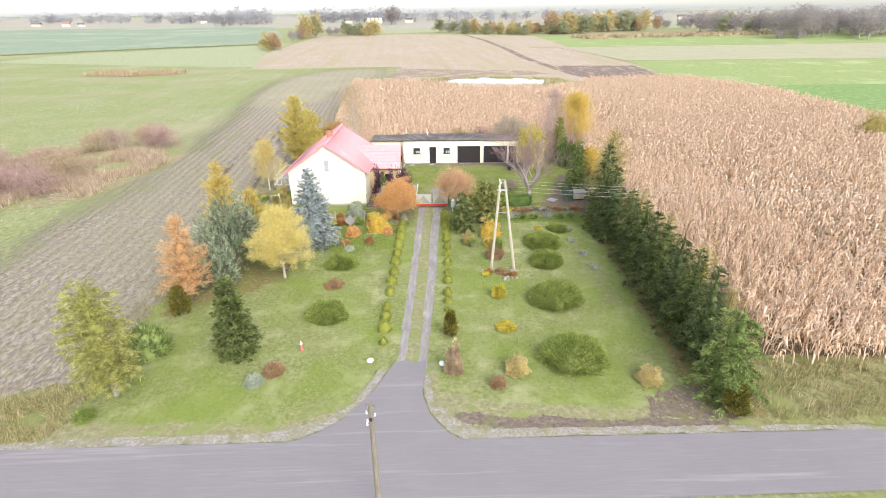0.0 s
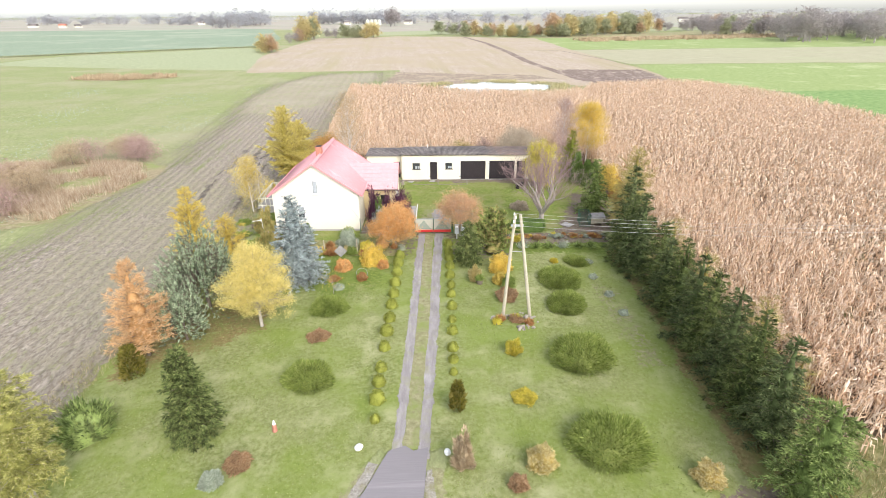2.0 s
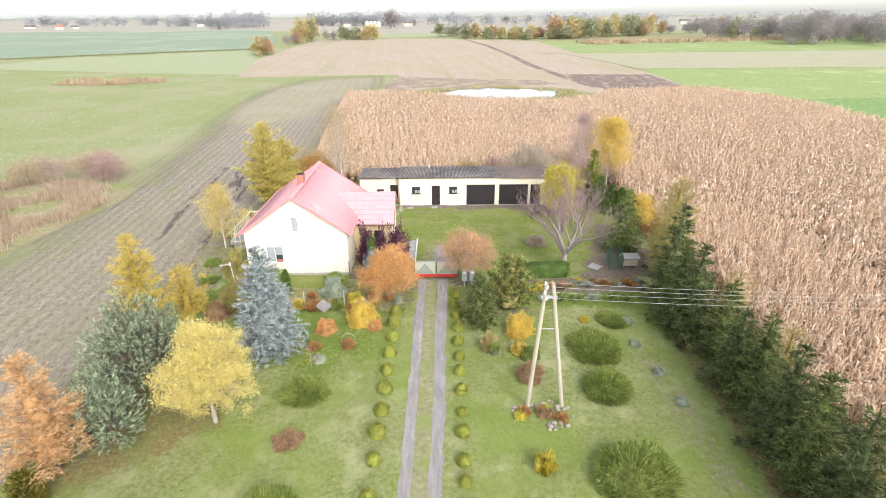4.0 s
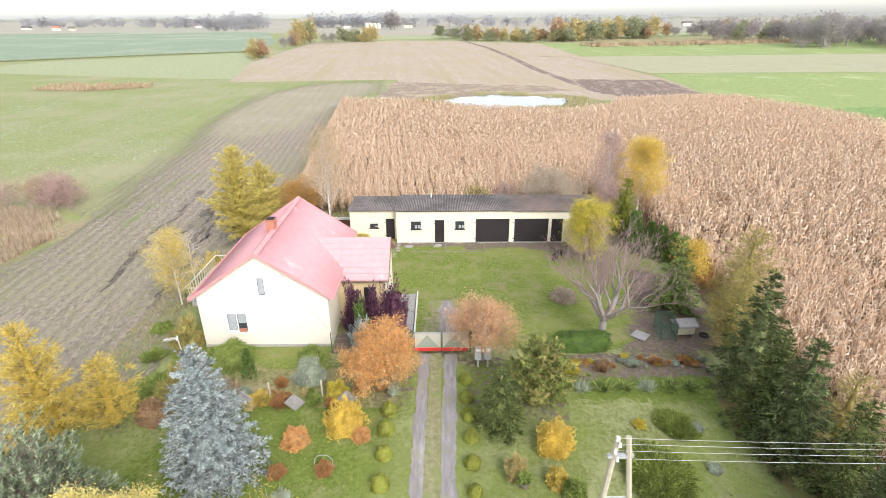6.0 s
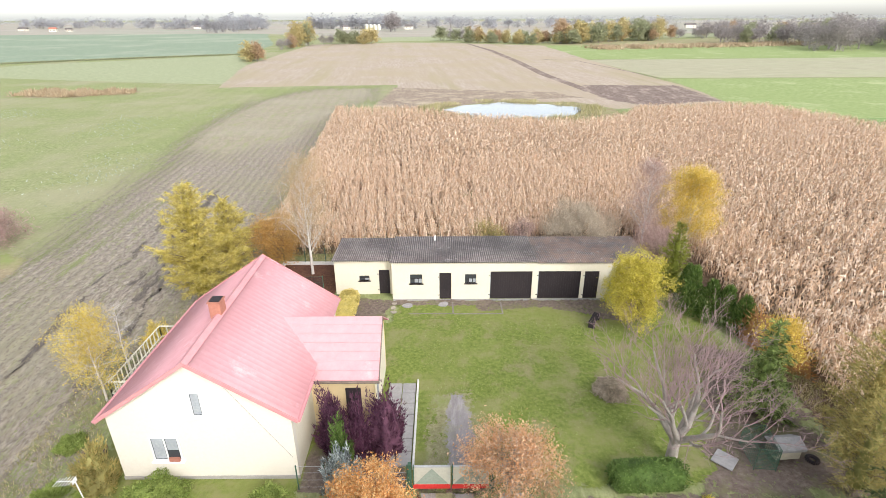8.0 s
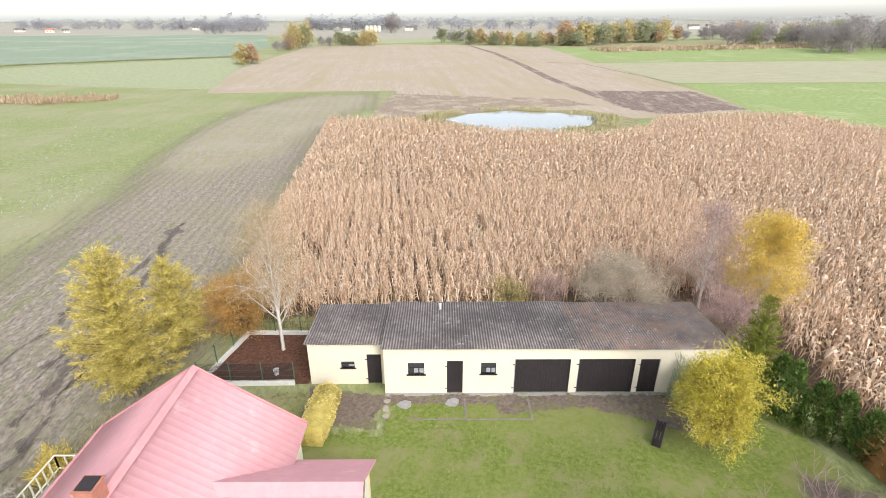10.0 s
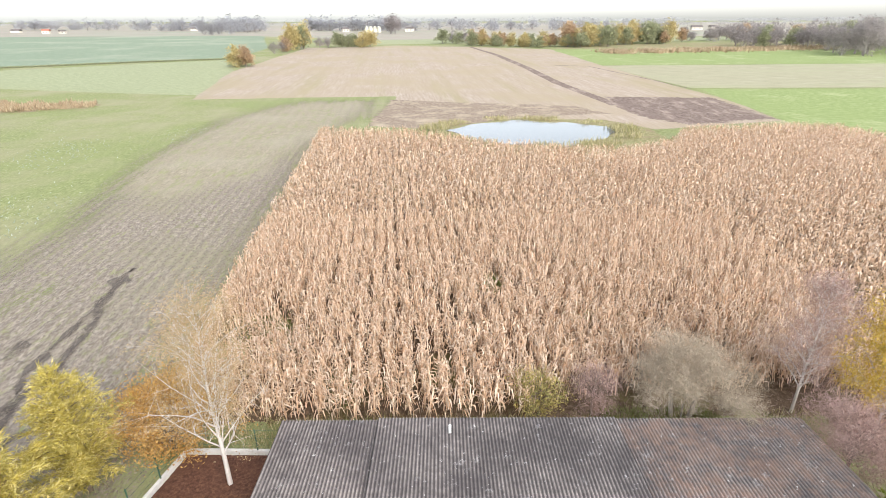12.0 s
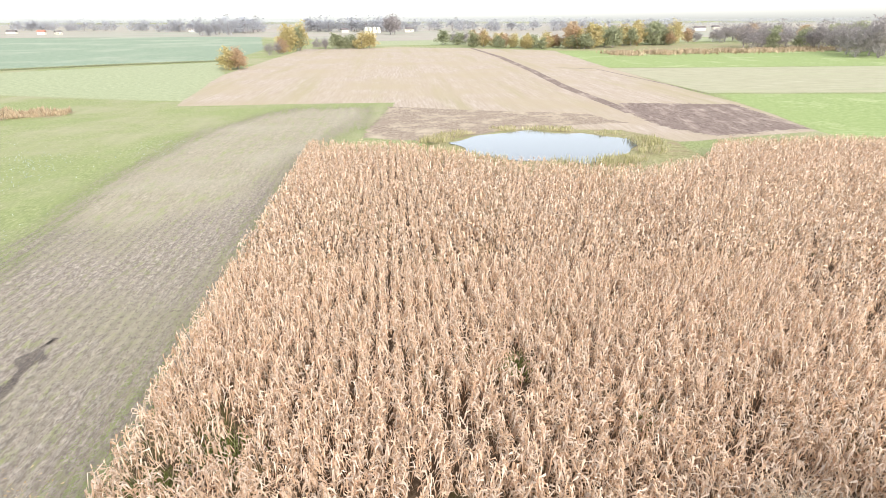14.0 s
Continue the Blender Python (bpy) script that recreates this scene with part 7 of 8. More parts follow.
path = thing("paved_path", "grey paved path beside the porch with pale kerb", "path")
for i in range(7):
    for j in range(2):
        part("slab", box(-2.0 + j * 0.72, 52.2 + i * 0.8, 0.02, -1.32 + j * 0.72, 52.96 + i * 0.8, 0.12, bevel=0.012), CONCRETE, path)
part("kerb", box(-0.54, 52.0, 0, -0.44, 58.0, 0.2, bevel=0.012), WHITE_BEAM, path, "pale concrete kerb")
frame_kerb = thing("concrete_kerb", "concrete kerb frame in the yard grass", "kerb")
for b in ((1.6, 64.9, 4.9, 65.0), (4.8, 65.0, 4.9, 66.5), (1.5, 65.0, 1.6, 66.5), (-1.4, 64.95, 1.6, 65.02)):
    part("beam", box(b[0], b[1], 0, b[2], b[3], 0.075, bevel=0.012), ROCK, frame_kerb)

# ---- marsh scrub, reeds and the far country ----
rng = np.random.default_rng(88)
n = 30000
px, py = rng.uniform(-60, -32, n * 3), rng.uniform(50, 78, n * 3)
pts = np.stack((px, py), 1)
pts = pts[inside(pts, [(-59, 55), (-42, 51.5), (-35, 55), (-33, 68), (-34, 73), (-44, 76), (-60, 73)])]
pts = pts[np.sin(pts[:, 0] * 0.55 + 1) * np.sin(pts[:, 1] * 0.5) + rng.normal(size=len(pts)) * 0.2 > -0.02]
n = len(pts)
base = np.concatenate((pts, np.full((n, 1), 0.06)), 1)
way = UP + rng.normal(size=(n, 3)) * 0.22
tagged(new("reeds", raw_mesh("reeds", *blades(base, way, rand_unit(rng, n), rng.uniform(0.5, 1.2, n), np.full(n, 0.06)), REED)), "dry russet reeds and sedge on marshy ground", "reeds", kind="stuff")
for i in range(26):
    x, y = rng.uniform(-57, -40), rng.uniform(53.5, 66)
    if i > 19:
        x, y = rng.uniform(-46, -38), rng.uniform(73, 79)
    r = rng.uniform(1.6, 2.6)
    wood = leafy_parts(2.8, r, 700 + i, 34, 4)[1]
    tree("willow_shrub", "bare purplish-brown willow scrub in the marsh", leafy_parts(2.9, r, 700 + i, 44, 60, 0.45, 0.5, 0.05, 0.02, aspect=0.09, slim=True)[0], wood, PURPLE_TWIG if i % 3 else TAN_TWIG, BARK, (x, y, 0.05), 0, "marsh scrub", "shrub")
n = 7000
pts = np.stack((rng.uniform(-112, -76, n), rng.uniform(167, 182, n)), 1)
pts = pts[inside(pts, [(-109, 171), (-92, 168), (-79, 175), (-81, 180), (-107, 179)])]
n = len(pts)
tagged(new("reeds_far", raw_mesh("reeds_far", *cards(np.concatenate((pts, np.full((n, 1), 0.06)), 1), UP + rng.normal(size=(n, 3)) * 0.25, rand_unit(rng, n), rng.uniform(0.4, 2.4, n) * (0.55 + 0.45 * np.sin(pts[:, 0] * 0.5) * np.sin(pts[:, 1] * 0.9 + pts[:, 0] * 0.3)), np.full(n, 0.3)), TAN_TWIG)), "tan reed patch in the green field", "reeds", kind="stuff")
n = 9000
ang = rng.uniform(0, 6.283, n)
rr = rng.uniform(0.98, 1.3, n)
keep = np.sin(ang * 5 + 1) + np.sin(ang * 11) + rng.normal(size=n) * 0.4 > -0.1
ang, rr = ang[keep], rr[keep]
n = len(ang)
pts = np.stack((15.2 + 15.0 * rr * np.cos(ang), 145.6 + 11.4 * rr * np.sin(ang)), 1)
tagged(new("pond_reeds", raw_mesh("pond_reeds", *cards(np.concatenate((pts, np.full((n, 1), 0.08)), 1), UP + rng.normal(size=(n, 3)) * 0.25, rand_unit(rng, n), rng.uniform(0.4, 1.0, n) * np.where(np.sin(ang) < 0.25, 1.5, 0.9), np.full(n, 0.10)), DRY_REED)), "green and tan sedge round the pond", "reeds", kind="stuff")

FAR = {}


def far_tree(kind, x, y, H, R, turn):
    """A distant tree, distance haze put into its colours; a few built once and copied."""
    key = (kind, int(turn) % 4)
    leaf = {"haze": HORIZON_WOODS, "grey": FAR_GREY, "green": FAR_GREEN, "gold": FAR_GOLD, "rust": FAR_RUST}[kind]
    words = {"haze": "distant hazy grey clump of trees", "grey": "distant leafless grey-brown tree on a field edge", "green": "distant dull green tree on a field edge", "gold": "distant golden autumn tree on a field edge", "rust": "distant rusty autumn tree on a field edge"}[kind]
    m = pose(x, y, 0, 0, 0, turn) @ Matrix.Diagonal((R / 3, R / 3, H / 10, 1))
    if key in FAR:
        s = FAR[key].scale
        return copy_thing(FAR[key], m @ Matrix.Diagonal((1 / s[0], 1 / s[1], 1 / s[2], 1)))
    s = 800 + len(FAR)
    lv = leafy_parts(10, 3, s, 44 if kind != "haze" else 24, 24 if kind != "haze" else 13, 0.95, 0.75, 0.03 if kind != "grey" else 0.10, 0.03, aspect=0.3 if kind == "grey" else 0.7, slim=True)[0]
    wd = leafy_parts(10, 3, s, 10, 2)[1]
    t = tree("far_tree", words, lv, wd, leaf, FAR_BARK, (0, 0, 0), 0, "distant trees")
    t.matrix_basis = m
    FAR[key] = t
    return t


rng = np.random.default_rng(99)
rows_far = [
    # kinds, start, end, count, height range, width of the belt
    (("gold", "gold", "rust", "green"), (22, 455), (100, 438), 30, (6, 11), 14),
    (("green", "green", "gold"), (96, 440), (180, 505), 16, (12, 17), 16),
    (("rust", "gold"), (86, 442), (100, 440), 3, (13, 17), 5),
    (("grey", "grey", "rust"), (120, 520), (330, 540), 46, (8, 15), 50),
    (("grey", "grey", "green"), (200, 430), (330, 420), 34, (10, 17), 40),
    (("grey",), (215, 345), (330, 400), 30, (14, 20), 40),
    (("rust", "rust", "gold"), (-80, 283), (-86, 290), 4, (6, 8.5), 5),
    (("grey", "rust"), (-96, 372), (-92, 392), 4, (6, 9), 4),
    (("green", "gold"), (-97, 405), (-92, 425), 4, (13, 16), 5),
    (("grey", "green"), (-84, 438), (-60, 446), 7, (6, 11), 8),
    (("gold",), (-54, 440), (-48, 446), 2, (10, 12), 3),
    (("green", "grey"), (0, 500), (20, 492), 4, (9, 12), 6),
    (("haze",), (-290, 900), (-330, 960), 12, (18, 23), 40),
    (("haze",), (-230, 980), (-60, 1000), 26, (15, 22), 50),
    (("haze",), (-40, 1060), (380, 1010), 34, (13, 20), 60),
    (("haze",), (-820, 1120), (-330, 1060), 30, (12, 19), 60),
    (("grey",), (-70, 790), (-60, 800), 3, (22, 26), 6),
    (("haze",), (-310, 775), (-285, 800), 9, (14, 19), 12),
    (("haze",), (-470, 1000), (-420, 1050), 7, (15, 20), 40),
]
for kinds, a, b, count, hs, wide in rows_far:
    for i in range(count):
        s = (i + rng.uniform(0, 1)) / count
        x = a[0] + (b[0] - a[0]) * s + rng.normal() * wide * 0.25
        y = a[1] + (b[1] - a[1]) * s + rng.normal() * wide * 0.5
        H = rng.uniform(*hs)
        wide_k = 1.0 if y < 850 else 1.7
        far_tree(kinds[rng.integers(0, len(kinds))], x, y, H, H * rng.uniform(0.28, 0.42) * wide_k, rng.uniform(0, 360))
# hedgerow line along the field boundary and low scrub before the woods
n = 5000
s = rng.uniform(0, 1, n)
base = np.stack((-205 + 103 * s + rng.normal(size=n) * 0.5, 260 + 22 * s * (1 - s) * 2 + 69 * s ** 1.3 + rng.normal(size=n) * 0.5, np.full(n, 0.05)), 1)
tagged(new("hedgerow", raw_mesh("hedgerow", *cards(base, UP + rng.normal(size=(n, 3)) * 0.5, rand_unit(rng, n), rng.uniform(0.4, 1.0, n), np.full(n, 0.35)), FAR_GREEN)), "thin dull hedgerow between two fields", "hedge", kind="stuff")
n = 9000
s = rng.uniform(0, 1, n)
cl = np.sin(s * 40) > -0.3
base = np.stack((95 + 150 * s + rng.normal(size=n) * 3, 372 + 40 * s + rng.normal(size=n) * 7, np.full(n, 0.05)), 1)[cl]
n = len(base)
tagged(new("scrub_far", raw_mesh("scrub_far", *cards(base, UP + rng.normal(size=(n, 3)) * 0.5, rand_unit(rng, n), rng.uniform(1.0, 2.6, n), np.full(n, 1.0)), TAN_TWIG)), "low tan scrub before the far woods", "scrub", kind="stuff")


def far_house(x, y, w, d, h, turn, roof_m, label):
    t = thing("far_house", label, "house", (x, y, 0), turn, "distant houses")
    part("wall", box(-w / 2, -d / 2, 0, w / 2, d / 2, h), WHITE_WALL, t)
    part("roof", prism([(-d / 2 - 0.4, h), (d / 2 + 0.4, h), (0, h + d * 0.42)], "x", -w / 2 - 0.4, w / 2 + 0.4), roof_m, t)
    for k in (-0.25, 0.25):
        part("window", box(w * k - 0.7, -d / 2 - 0.05, h * 0.35, w * k + 0.7, -d / 2 + 0.02, h * 0.75), GLASS, t)
    return t


for x, y, w, d, h, turn, m in ((-560, 850, 14, 10, 5, 10, BRICK), (-545, 862, 12, 9, 4, 60, ROOF_GREY), (-640, 900, 20, 10, 4, 0, ROOF_GREY), (-420, 1010, 16, 10, 5, 20, ROOF_GREY), (-500, 1250, 20, 11, 5, 0, ROOF_GREY), (-100, 905, 26, 12, 6, 5, ROOF_GREY), (-150, 930, 16, 10, 5, 30, ROOF_GREY), (-50, 930, 18, 11, 6, -10, ROOF_GREY), (280, 950, 24, 12, 6, 10, ROOF_GREY), (330, 1000, 20, 12, 6, -20, BRICK), (420, 980, 26, 12, 6, 0, ROOF_GREY), (480, 1050, 20, 11, 6, 15, ROOF_GREY), (-330, 1010, 18, 10, 5, 0, BRICK)):
    far_house(x, y, w * 0.65, d * 0.65, h * 0.7, turn, m, "distant white farm building with pitched roof")
for x in (-110, -104, -98, -92):
    silo = thing("silo", "distant white grain silo", "silo", (x, 880, 0), 0, "distant silos")
    part("body", rod((0, 0, 0), (0, 0, 7), 2.6, 2.6, 20), CREAM_PAINT, silo)
    part("cone_roof", rod((0, 0, 7), (0, 0, 8.4), 2.75, 0.3, 20), CREAM_PAINT, silo)
# belts of distant woods; their pale grey is haze put into the colour
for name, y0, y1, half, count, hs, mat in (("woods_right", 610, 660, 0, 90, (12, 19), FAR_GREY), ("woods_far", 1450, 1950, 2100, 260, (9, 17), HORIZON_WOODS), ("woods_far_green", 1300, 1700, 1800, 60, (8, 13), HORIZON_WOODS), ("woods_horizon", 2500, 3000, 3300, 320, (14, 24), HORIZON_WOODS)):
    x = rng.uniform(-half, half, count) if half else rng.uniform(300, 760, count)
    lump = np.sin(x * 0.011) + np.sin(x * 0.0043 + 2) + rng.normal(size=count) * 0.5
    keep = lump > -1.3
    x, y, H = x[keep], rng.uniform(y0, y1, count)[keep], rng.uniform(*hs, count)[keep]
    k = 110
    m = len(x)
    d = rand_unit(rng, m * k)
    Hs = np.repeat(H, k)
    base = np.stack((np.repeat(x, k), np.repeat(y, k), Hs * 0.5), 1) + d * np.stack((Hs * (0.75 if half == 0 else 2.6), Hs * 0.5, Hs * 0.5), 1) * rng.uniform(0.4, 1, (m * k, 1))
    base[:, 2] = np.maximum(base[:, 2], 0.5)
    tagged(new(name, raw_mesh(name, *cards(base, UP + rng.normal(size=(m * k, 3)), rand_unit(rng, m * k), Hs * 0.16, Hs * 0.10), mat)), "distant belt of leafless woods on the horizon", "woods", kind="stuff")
for i, (x, y, r, hh, m, lab) in enumerate(((11.9, 49.6, 0.4, 0.22, SILVER_LEAF, "silvery low plant in the rockery"), (13.2, 49.8, 0.35, 0.2, RUST_LEAF, "rust-red low plant in the rockery"), (14.8, 49.8, 0.4, 0.2, RUST_LEAF, "dark red low plant in the rockery"), (8.2, 49.0, 0.5, 0.3, LIME_LEAF, "yellow-green low plant in the rockery"), (10.0, 49.2, 0.4, 0.3, BROWN_LEAF, "brown withered plant in the rockery"), (-9.9, 47.2, 0.6, 0.9, GREY_TWIG, "grey-green leafy plant in the flower bed"), (-8.0, 46.7, 0.55, 0.5, LARCH_GOLD, "golden withered flowers in the bed"), (-6.9, 46.6, 0.6, 0.45, RUST_LEAF, "russet withered flowers in the bed"), (-5.3, 46.6, 0.4, 0.5, GREEN_LEAF, "green leafy plant in the flower bed"), (-3.0, 47.9, 0.5, 0.5, BROWN_LEAF, "brown leafy plant under the maple"), (-7.3, 48.0, 0.3, 0.4, RUST_LEAF, "orange flowering plant in the bed"), (-10.6, 48.4, 0.8, 1.0, GREEN_LEAF, "green shrub beside the flower bed"), (-12.2, 48.0, 0.7, 1.3, LARCH_OLIVE, "ochre shrub beside the blue spruce"), (-13.8, 48.5, 0.5, 0.35, GREEN_LEAF, "green weedy plant at the garden edge"), (-15.4, 50.6, 0.7, 0.3, GREEN_LEAF, "green weeds at the field edge"), (-16.4, 47.2, 0.8, 0.3, LIME_LEAF, "yellow-green weeds at the field edge"), (-16.2, 61.5, 1.0, 1.4, LARCH_GOLD, "golden bush behind the terrace"), (-14.2, 63.0, 0.9, 1.0, GREEN_LEAF, "green bush behind the house"))):
    shrub("garden_plant", lab, mound_parts(r, hh, 900 + i, int(900 + 1700 * r), 0.14, 0.045, None, 0.5, 0.6, 0.2), m, (x, y, 0.1), 29 * i, category="plant")

# tall dry grass on the verges, at the maize edge and at the garden rim
rng = np.random.default_rng(123)
for name, poly, count, hh, mat, lab in (
        ("verge_grass", [(16.8, 21.4), (17.6, 25.8), (45, 25.4), (45, 22.0)], 9000, (0.25, 0.75), DRY_GRASS, "tall dry tan and green grass before the maize"),
        ("verge_grass_left", [(-26, 19.9), (-20, 23.4), (-16.4, 25.2), (-15.3, 22.4), (-16, 20.4)], 5000, (0.2, 0.55), DRY_GRASS, "rough green and dry grass on the verge"),
        ("maize_edge_grass", [(-13.5, 72.9), (19, 72.9), (19, 75.2), (-13.5, 74.8)], 7000, (0.2, 0.7), DRY_GRASS, "dry weeds between the outbuilding and the maize"),
        ("back_weeds", [(7.4, 73.2), (15.5, 73.4), (15.5, 75.6), (7.4, 75.4)], 2600, (0.3, 0.8), GRASS, "green weeds under the trees behind the outbuilding"),
        ("field_rim_grass", [(-18.2, 26), (-18.4, 60), (-16.8, 64), (-15.6, 74), (-14, 74), (-15.2, 60), (-16.6, 44), (-16.3, 27)], 6500, (0.12, 0.4), DRY_GRASS, "rough grass along the garden rim"),
        ("hedge_grass", [(17.2, 22), (18.6, 26), (19.4, 62), (20.6, 62), (19.6, 26)], 6000, (0.3, 0.9), DRY_GRASS, "dry weeds between the spruces and the maize")):
    xs = [p[0] for p in poly]
    ys = [p[1] for p in poly]
    pts = np.stack((rng.uniform(min(xs), max(xs), count * 4), rng.uniform(min(ys), max(ys), count * 4)), 1)
    pts = pts[inside(pts, poly)][:int(count * 1.4)]
    clump = np.sin(pts[:, 0] * 1.9) * np.sin(pts[:, 1] * 2.3 + pts[:, 0]) > -0.45
    pts = pts[clump]
    n = len(pts)
    tagged(new(name, raw_mesh(name, *blades(np.concatenate((pts, np.full((n, 1), 0.03)), 1), UP + rng.normal(size=(n, 3)) * 0.4, rand_unit(rng, n), rng.uniform(*hh, n) * 0.85, np.full(n, 0.032)), mat)), lab, "grass", kind="stuff")

pts = np.concatenate([np.array((x, y)) + rng.normal(size=(500, 2)) * r * 0.5 for x, y, r in WEEDY])
n = len(pts)
tagged(new("maize_weeds", raw_mesh("maize_weeds", *blades(np.concatenate((pts, np.full((n, 1), 0.03)), 1), UP + rng.normal(size=(n, 3)) * 0.5, rand_unit(rng, n), rng.uniform(0.4, 1.3, n), np.full(n, 0.06)), GRASS)), "green weeds in gaps of the maize", "weeds", kind="stuff")
pts = np.stack((rng.uniform(-95, -30, 26000), rng.uniform(48, 150, 26000)), 1)
clump = np.sin(pts[:, 0] * 0.21 + 1) * np.sin(pts[:, 1] * 0.13 + pts[:, 0] * 0.05) + rng.normal(size=len(pts)) * 0.45 > 0.72
pts = pts[clump & (pts[:, 0] < -36 - (pts[:, 1] - 50) * 0.06)]
n = len(pts)
tagged(new("field_tufts", raw_mesh("field_tufts", *blades(np.concatenate((pts, np.full((n, 1), 0.02)), 1), UP * 0.6 + rng.normal(size=(n, 3)) * 0.6, rand_unit(rng, n), rng.uniform(0.15, 0.4, n), np.full(n, 0.14)), SILVER_LEAF)), "pale tufts scattered over the green field", "tufts", kind="stuff")
for name, poly, count, mat, lab in (
        ("lawn_tufts", [(-15, 22.4), (-4, 22.6), (-1.2, 26.5), (-0.6, 46), (-12, 46), (-16, 40)], 26000, GRASS, "short green grass tufts on the mown lawn"),
        ("lawn_tufts_right", [(2.2, 23.6), (14.6, 22.6), (16, 46), (2.8, 46)], 24000, GRASS, "short green grass tufts on the mown lawn"),
        ("yard_tufts", [(-0.3, 57.5), (3.2, 56), (10, 52.5), (14, 58), (11.5, 64), (-0.3, 64.6)], 12000, GRASS, "short green grass tufts in the yard")):
    xs = [p[0] for p in poly]
    ys = [p[1] for p in poly]
    pts = np.stack((rng.uniform(min(xs), max(xs), count * 2), rng.uniform(min(ys), max(ys), count * 2)), 1)
    pts = pts[inside(pts, poly)][:count]
    pts = pts[np.sin(pts[:, 0] * 0.8 + 1.3 * np.sin(pts[:, 1] * 0.5)) * np.sin(pts[:, 1] * 0.9) + rng.normal(size=len(pts)) * 0.5 > -0.2]
    n = len(pts)
    tagged(new(name, raw_mesh(name, *blades(np.concatenate((pts, np.full((n, 1), 0.05)), 1), UP + rng.normal(size=(n, 3)) * 0.8, rand_unit(rng, n), rng.uniform(0.05, 0.12, n), np.full(n, 0.045)), mat)), lab, "grass", kind="stuff")

aerial = thing("tv_aerial", "white rod aerial on a thin pole in the garden", "aerial", (-13.3, 50.0, 0.03))
part("mast", rod((0, 0, 0), (-0.12, 0, 1.75), 0.022, sides=8), FRAME_WHITE, aerial, "thin white mast")
boom = part("boom", rod((-0.12, 0, 1.7), (-0.95, 0.1, 1.55), 0.018, sides=6), FRAME_WHITE, aerial)
for k in range(6):
    x = -0.25 - k * 0.13
    part("rod", rod((x, -0.22 + 0.01 * k, 1.70 - 0.022 * k), (x, 0.3 - 0.01 * k, 1.66 - 0.022 * k), 0.011, sides=5), FRAME_WHITE, boom)
part("reflector", box(-0.15, -0.13, 1.62, -0.13, 0.13, 1.82, bevel=0.006), FRAME_WHITE, aerial, "white flat reflector plate")
pallet = thing("wooden_pallet", "brown wooden pallet lying on the grass", "pallet", (-14.9, 52.8, 0.03), 20)
for k in range(5):
    part("board", box(-0.5, -0.45 + k * 0.2, 0.1, 0.5, -0.32 + k * 0.2, 0.13), BARK, pallet)
for x in (-0.45, 0.0, 0.45):
    part("bearer", box(x - 0.05, -0.45, 0, x + 0.05, 0.48, 0.1), BARK, pallet)
pot = thing("plant_pot", "dark clay pot with a small green plant", "pot", (4.6, 41.5, 0.03))
part("pot", rod((0, 0, 0), (0, 0, 0.35), 0.2, 0.28, 14), BARK, pot)
part("plant", raw_mesh("plant", *mound_parts(0.3, 0.35, 950, 300, 0.2, 0.05), GREEN_LEAF), GREEN_LEAF, pot).location = (0, 0, 0.3)
hoop = thing("wire_hoop", "thin metal hoop standing among withered flowers", "hoop", (-3.9, 42.4, 0.05))
hm = [((math.cos(a) * 0.4, 0, 0.45 + math.sin(a) * 0.4), (math.cos(a + 0.35) * 0.4, 0, 0.45 + math.sin(a + 0.35) * 0.4), 0.015, 0.015) for a in np.arange(0, 6.28, 0.35)]
part("ring", raw_mesh("ring", *tubes(hm, 5), STEEL), STEEL, hoop)
for x, y, s in ((17.2, 52.4, 0),):
    ty = thing("old_tyre", "old black tyre lying on bare soil", "tyre", (x, y, 0.11), 0)
    ring_segs = [((math.cos(a) * 0.22, math.sin(a) * 0.22, 0), (math.cos(a + 0.3) * 0.22, math.sin(a + 0.3) * 0.22, 0), 0.08, 0.08) for a in np.arange(0, 6.28, 0.3)]
    part("tread", raw_mesh("tread", *tubes(ring_segs, 8), BLACK_WOOD), BLACK_WOOD, ty, smooth=True)
for i, (x, y) in enumerate(((13.2, 44.6), (12.9, 42.2), (13.3, 39.6), (13.5, 37.2))):
    shrub("lavender", "small silvery lavender tuft at the lawn edge", mound_parts(0.32, 0.3, 970 + i, 400, 0.16, 0.03, None, 0.9), SILVER_LEAF, (x, y, 0.05), 0, "lawn lavenders", "plant")

w, tips = birch_parts(1.5, 0.45, 981, 8)
tree("sapling_tree", "staked young tree with a few yellow leaves", twig_cloud(tips[::6], 5, 3, 0.07, 0.05, 0.08, 0.3, True), tubes([((0, 0, 0), (0.02, 0, 0.8), 0.02, 0.015), ((0.02, 0, 0.8), (0.0, 0.02, 1.5), 0.015, 0.006), ((0.02, 0, 0.8), (0.25, 0.1, 1.3), 0.01, 0.005), ((0.02, 0, 0.7), (-0.2, 0.1, 1.2), 0.01, 0.005)], 5), GOLD_LEAF, BARK_PALE, (-5.59, 40.2, 0))
shrub("lavender", "small silvery lavender tuft beside a young tree", mound_parts(0.42, 0.3, 985, 500, 0.16, 0.03, None, 0.9), SILVER_LEAF, (-5.34, 40.92, 0.05), 0, "lawn lavenders", "plant")
seat = thing("garden_bench", "dark wooden bench on the yard grass", "bench", (10.55, 63.67, 0.04), 60)
for y in (-0.15, 0.0, 0.15):
    part("slat", box(-0.7, y - 0.06, 0.42, 0.7, y + 0.06, 0.46), BLACK_WOOD, seat)
for x in (-0.58, 0.58):
    part("leg", box(x - 0.04, -0.2, 0, x + 0.04, 0.2, 0.42), BLACK_WOOD, seat)
bucket = thing("plastic_bucket", "white plastic bucket standing on the leaf litter", "bucket", (-8.83, 68.58, 0.06))
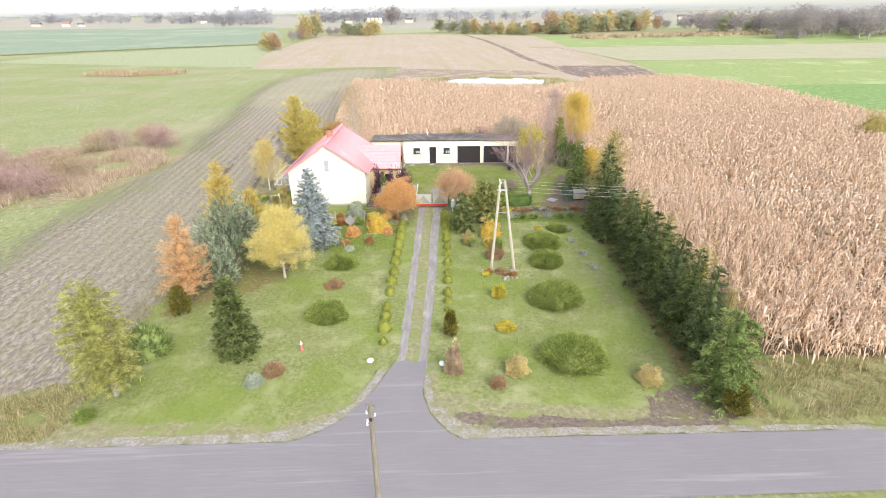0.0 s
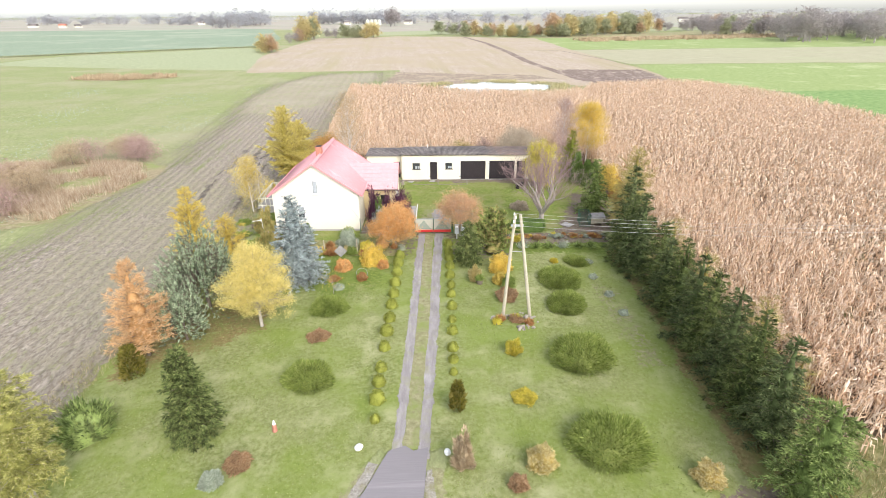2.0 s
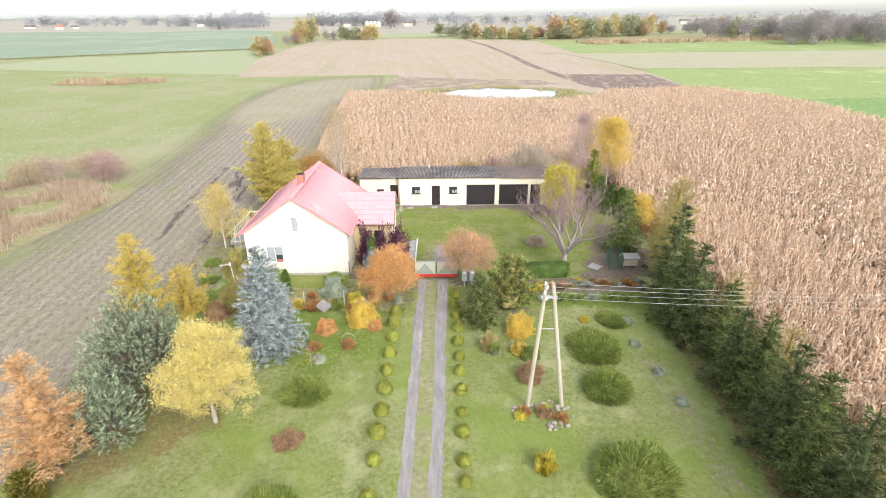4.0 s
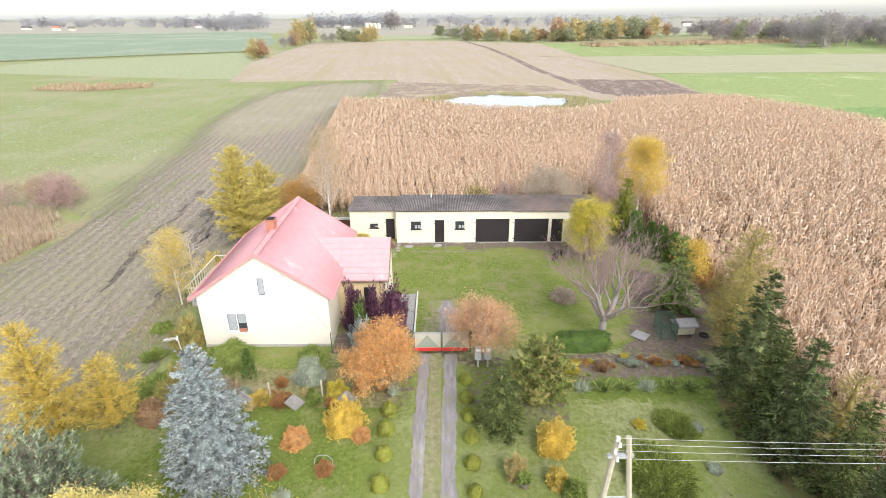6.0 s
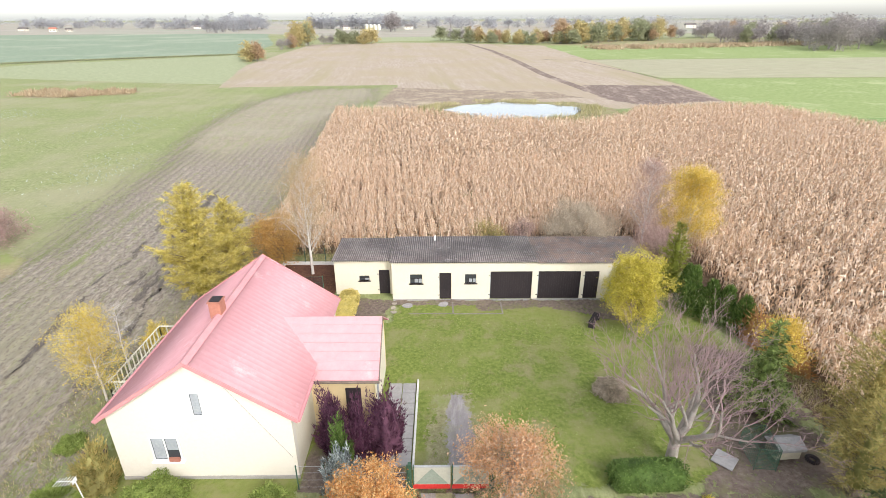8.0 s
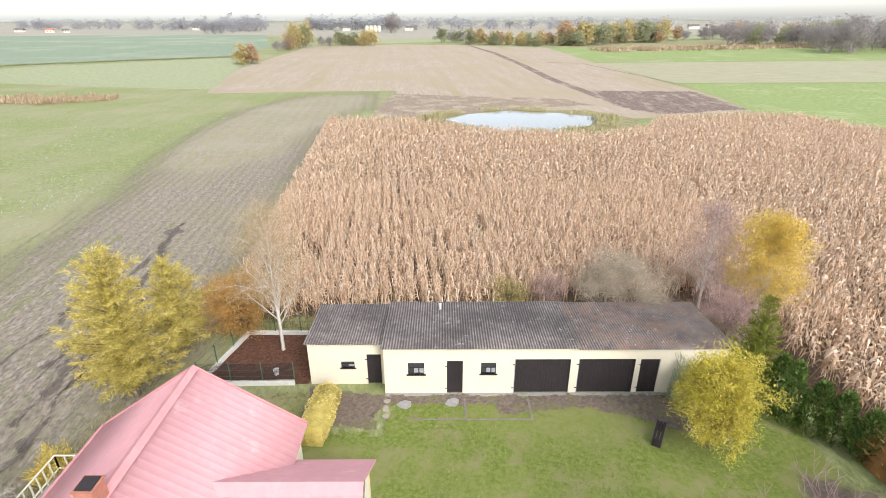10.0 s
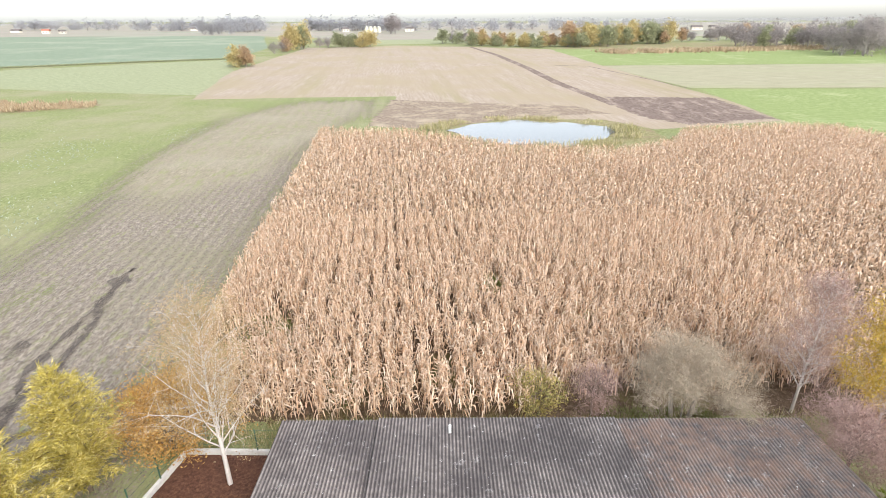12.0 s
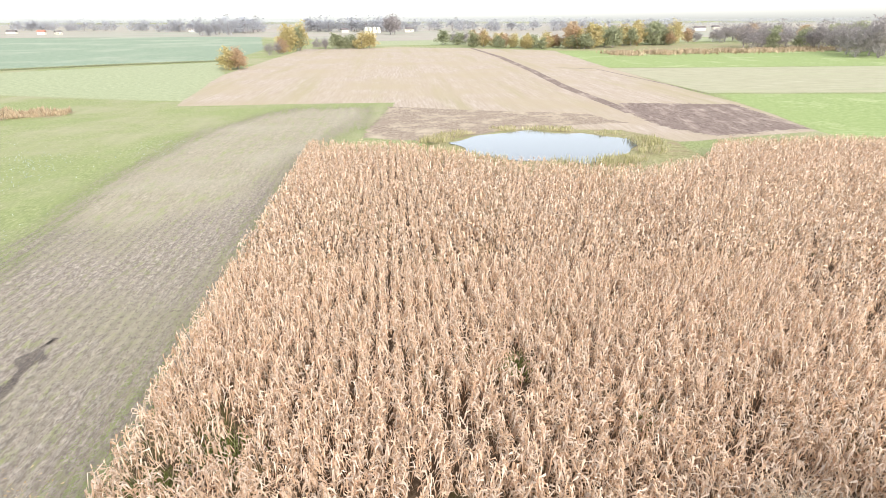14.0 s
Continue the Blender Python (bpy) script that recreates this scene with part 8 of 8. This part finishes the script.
part("body", rod((0, 0, 0), (0, 0, 0.32), 0.13, 0.16, 16), PORCELAIN, bucket)
part("rim", rod((0, 0, 0.3), (0, 0, 0.33), 0.17, 0.17, 16), PORCELAIN, bucket)

rng = np.random.default_rng(321)
for i in range(22):
    x = 7.6 + i * 0.4 + rng.normal() * 0.2
    shrub("rockery_plant", ("low rust-brown plant among the rockery stones", "low grey-green plant among the rockery stones", "low yellow-green plant among the rockery stones", "withered brown plant among the rockery stones")[i % 4], mound_parts(rng.uniform(0.16, 0.32), rng.uniform(0.14, 0.26), 1000 + i, 260, 0.12, 0.04, None, 0.5, 0.6, 0.2), (RUST_LEAF, SILVER_LEAF, LIME_LEAF, BROWN_LEAF)[i % 4], (x, 49.75 + rng.normal() * 0.22, 0.06), 40 * i, "rockery plants", "plant")
for i in range(16):
    x = -11.0 + i * 0.62 + rng.normal() * 0.2
    shrub("bed_plant", ("withered ochre flower clump in the bed", "green leafy clump in the flower bed", "rust-brown withered clump in the bed", "grey-green leafy clump in the flower bed")[i % 4], mound_parts(rng.uniform(0.2, 0.38), rng.uniform(0.25, 0.5), 1040 + i, 300, 0.14, 0.04, None, 0.7, 0.6, 0.2), (CREAM_LEAF, GREEN_LEAF, RUST_LEAF, SILVER_LEAF)[i % 4], (x, 47.3 + rng.normal() * 0.5, 0.06), 40 * i, "flower bed clumps", "plant")

for x, y, r, m, lab in ((-1.56, 66.05, 0.42, CONCRETE, "pale broken slab lying on the forecourt"), (0.95, 66.2, 0.40, CONCRETE, "pale broken slab lying on the forecourt"), (-2.45, 66.3, 0.24, GRAVEL_STONE, "flat stepping stone beside the outbuilding"), (-2.5, 65.75, 0.24, GRAVEL_STONE, "flat stepping stone beside the outbuilding"), (-2.42, 65.2, 0.22, GRAVEL_STONE, "flat stepping stone beside the outbuilding")):
    n = 7
    outline = [(math.cos(6.283 * k / n) * r * rng.uniform(0.65, 1.2), math.sin(6.283 * k / n) * r * rng.uniform(0.55, 0.95)) for k in range(n)]
    s = thing("stone_slab", lab, "slab", (x, y, 0.02), int(x * 37) % 90, "forecourt slabs")
    part("plate", prism(outline, "z", 0.0, 0.06), m, s)
shrub("thuja", "small dark green pointed thuja before the house", column_parts(1.9, 0.5, 1101, 900, 0.2, 0.07, 0.95), THUJA, (-9.2, 48.7, 0.05), category="conifer")
shrub("twig_shrub", "brown leafless twiggy shrub behind the blue spruce", mound_parts(1.1, 1.6, 1103, 1500, 0.6, 0.02, None, 1.0, 0.2, 0.2, wild=0.4), TAN_TWIG, (-10.2, 46.6, 0.05))
shrub("shrub", "low rounded dark green shrub at the gable wall", mound_parts(0.8, 0.8, 1105, 1800, 0.11, 0.06, None, 0.25, 0.7, 0.12, wild=0.9), GREEN_LEAF, (-6.3, 50.4, 0.05))
shrub("shrub", "fresh green spreading weeds at the field edge", mound_parts(1.5, 0.9, 1107, 2600, 0.2, 0.06, 1.1, 0.6, 0.5, 0.25, wild=0.6), GREEN_LEAF, (-13.2, 47.4, 0.05), 20)
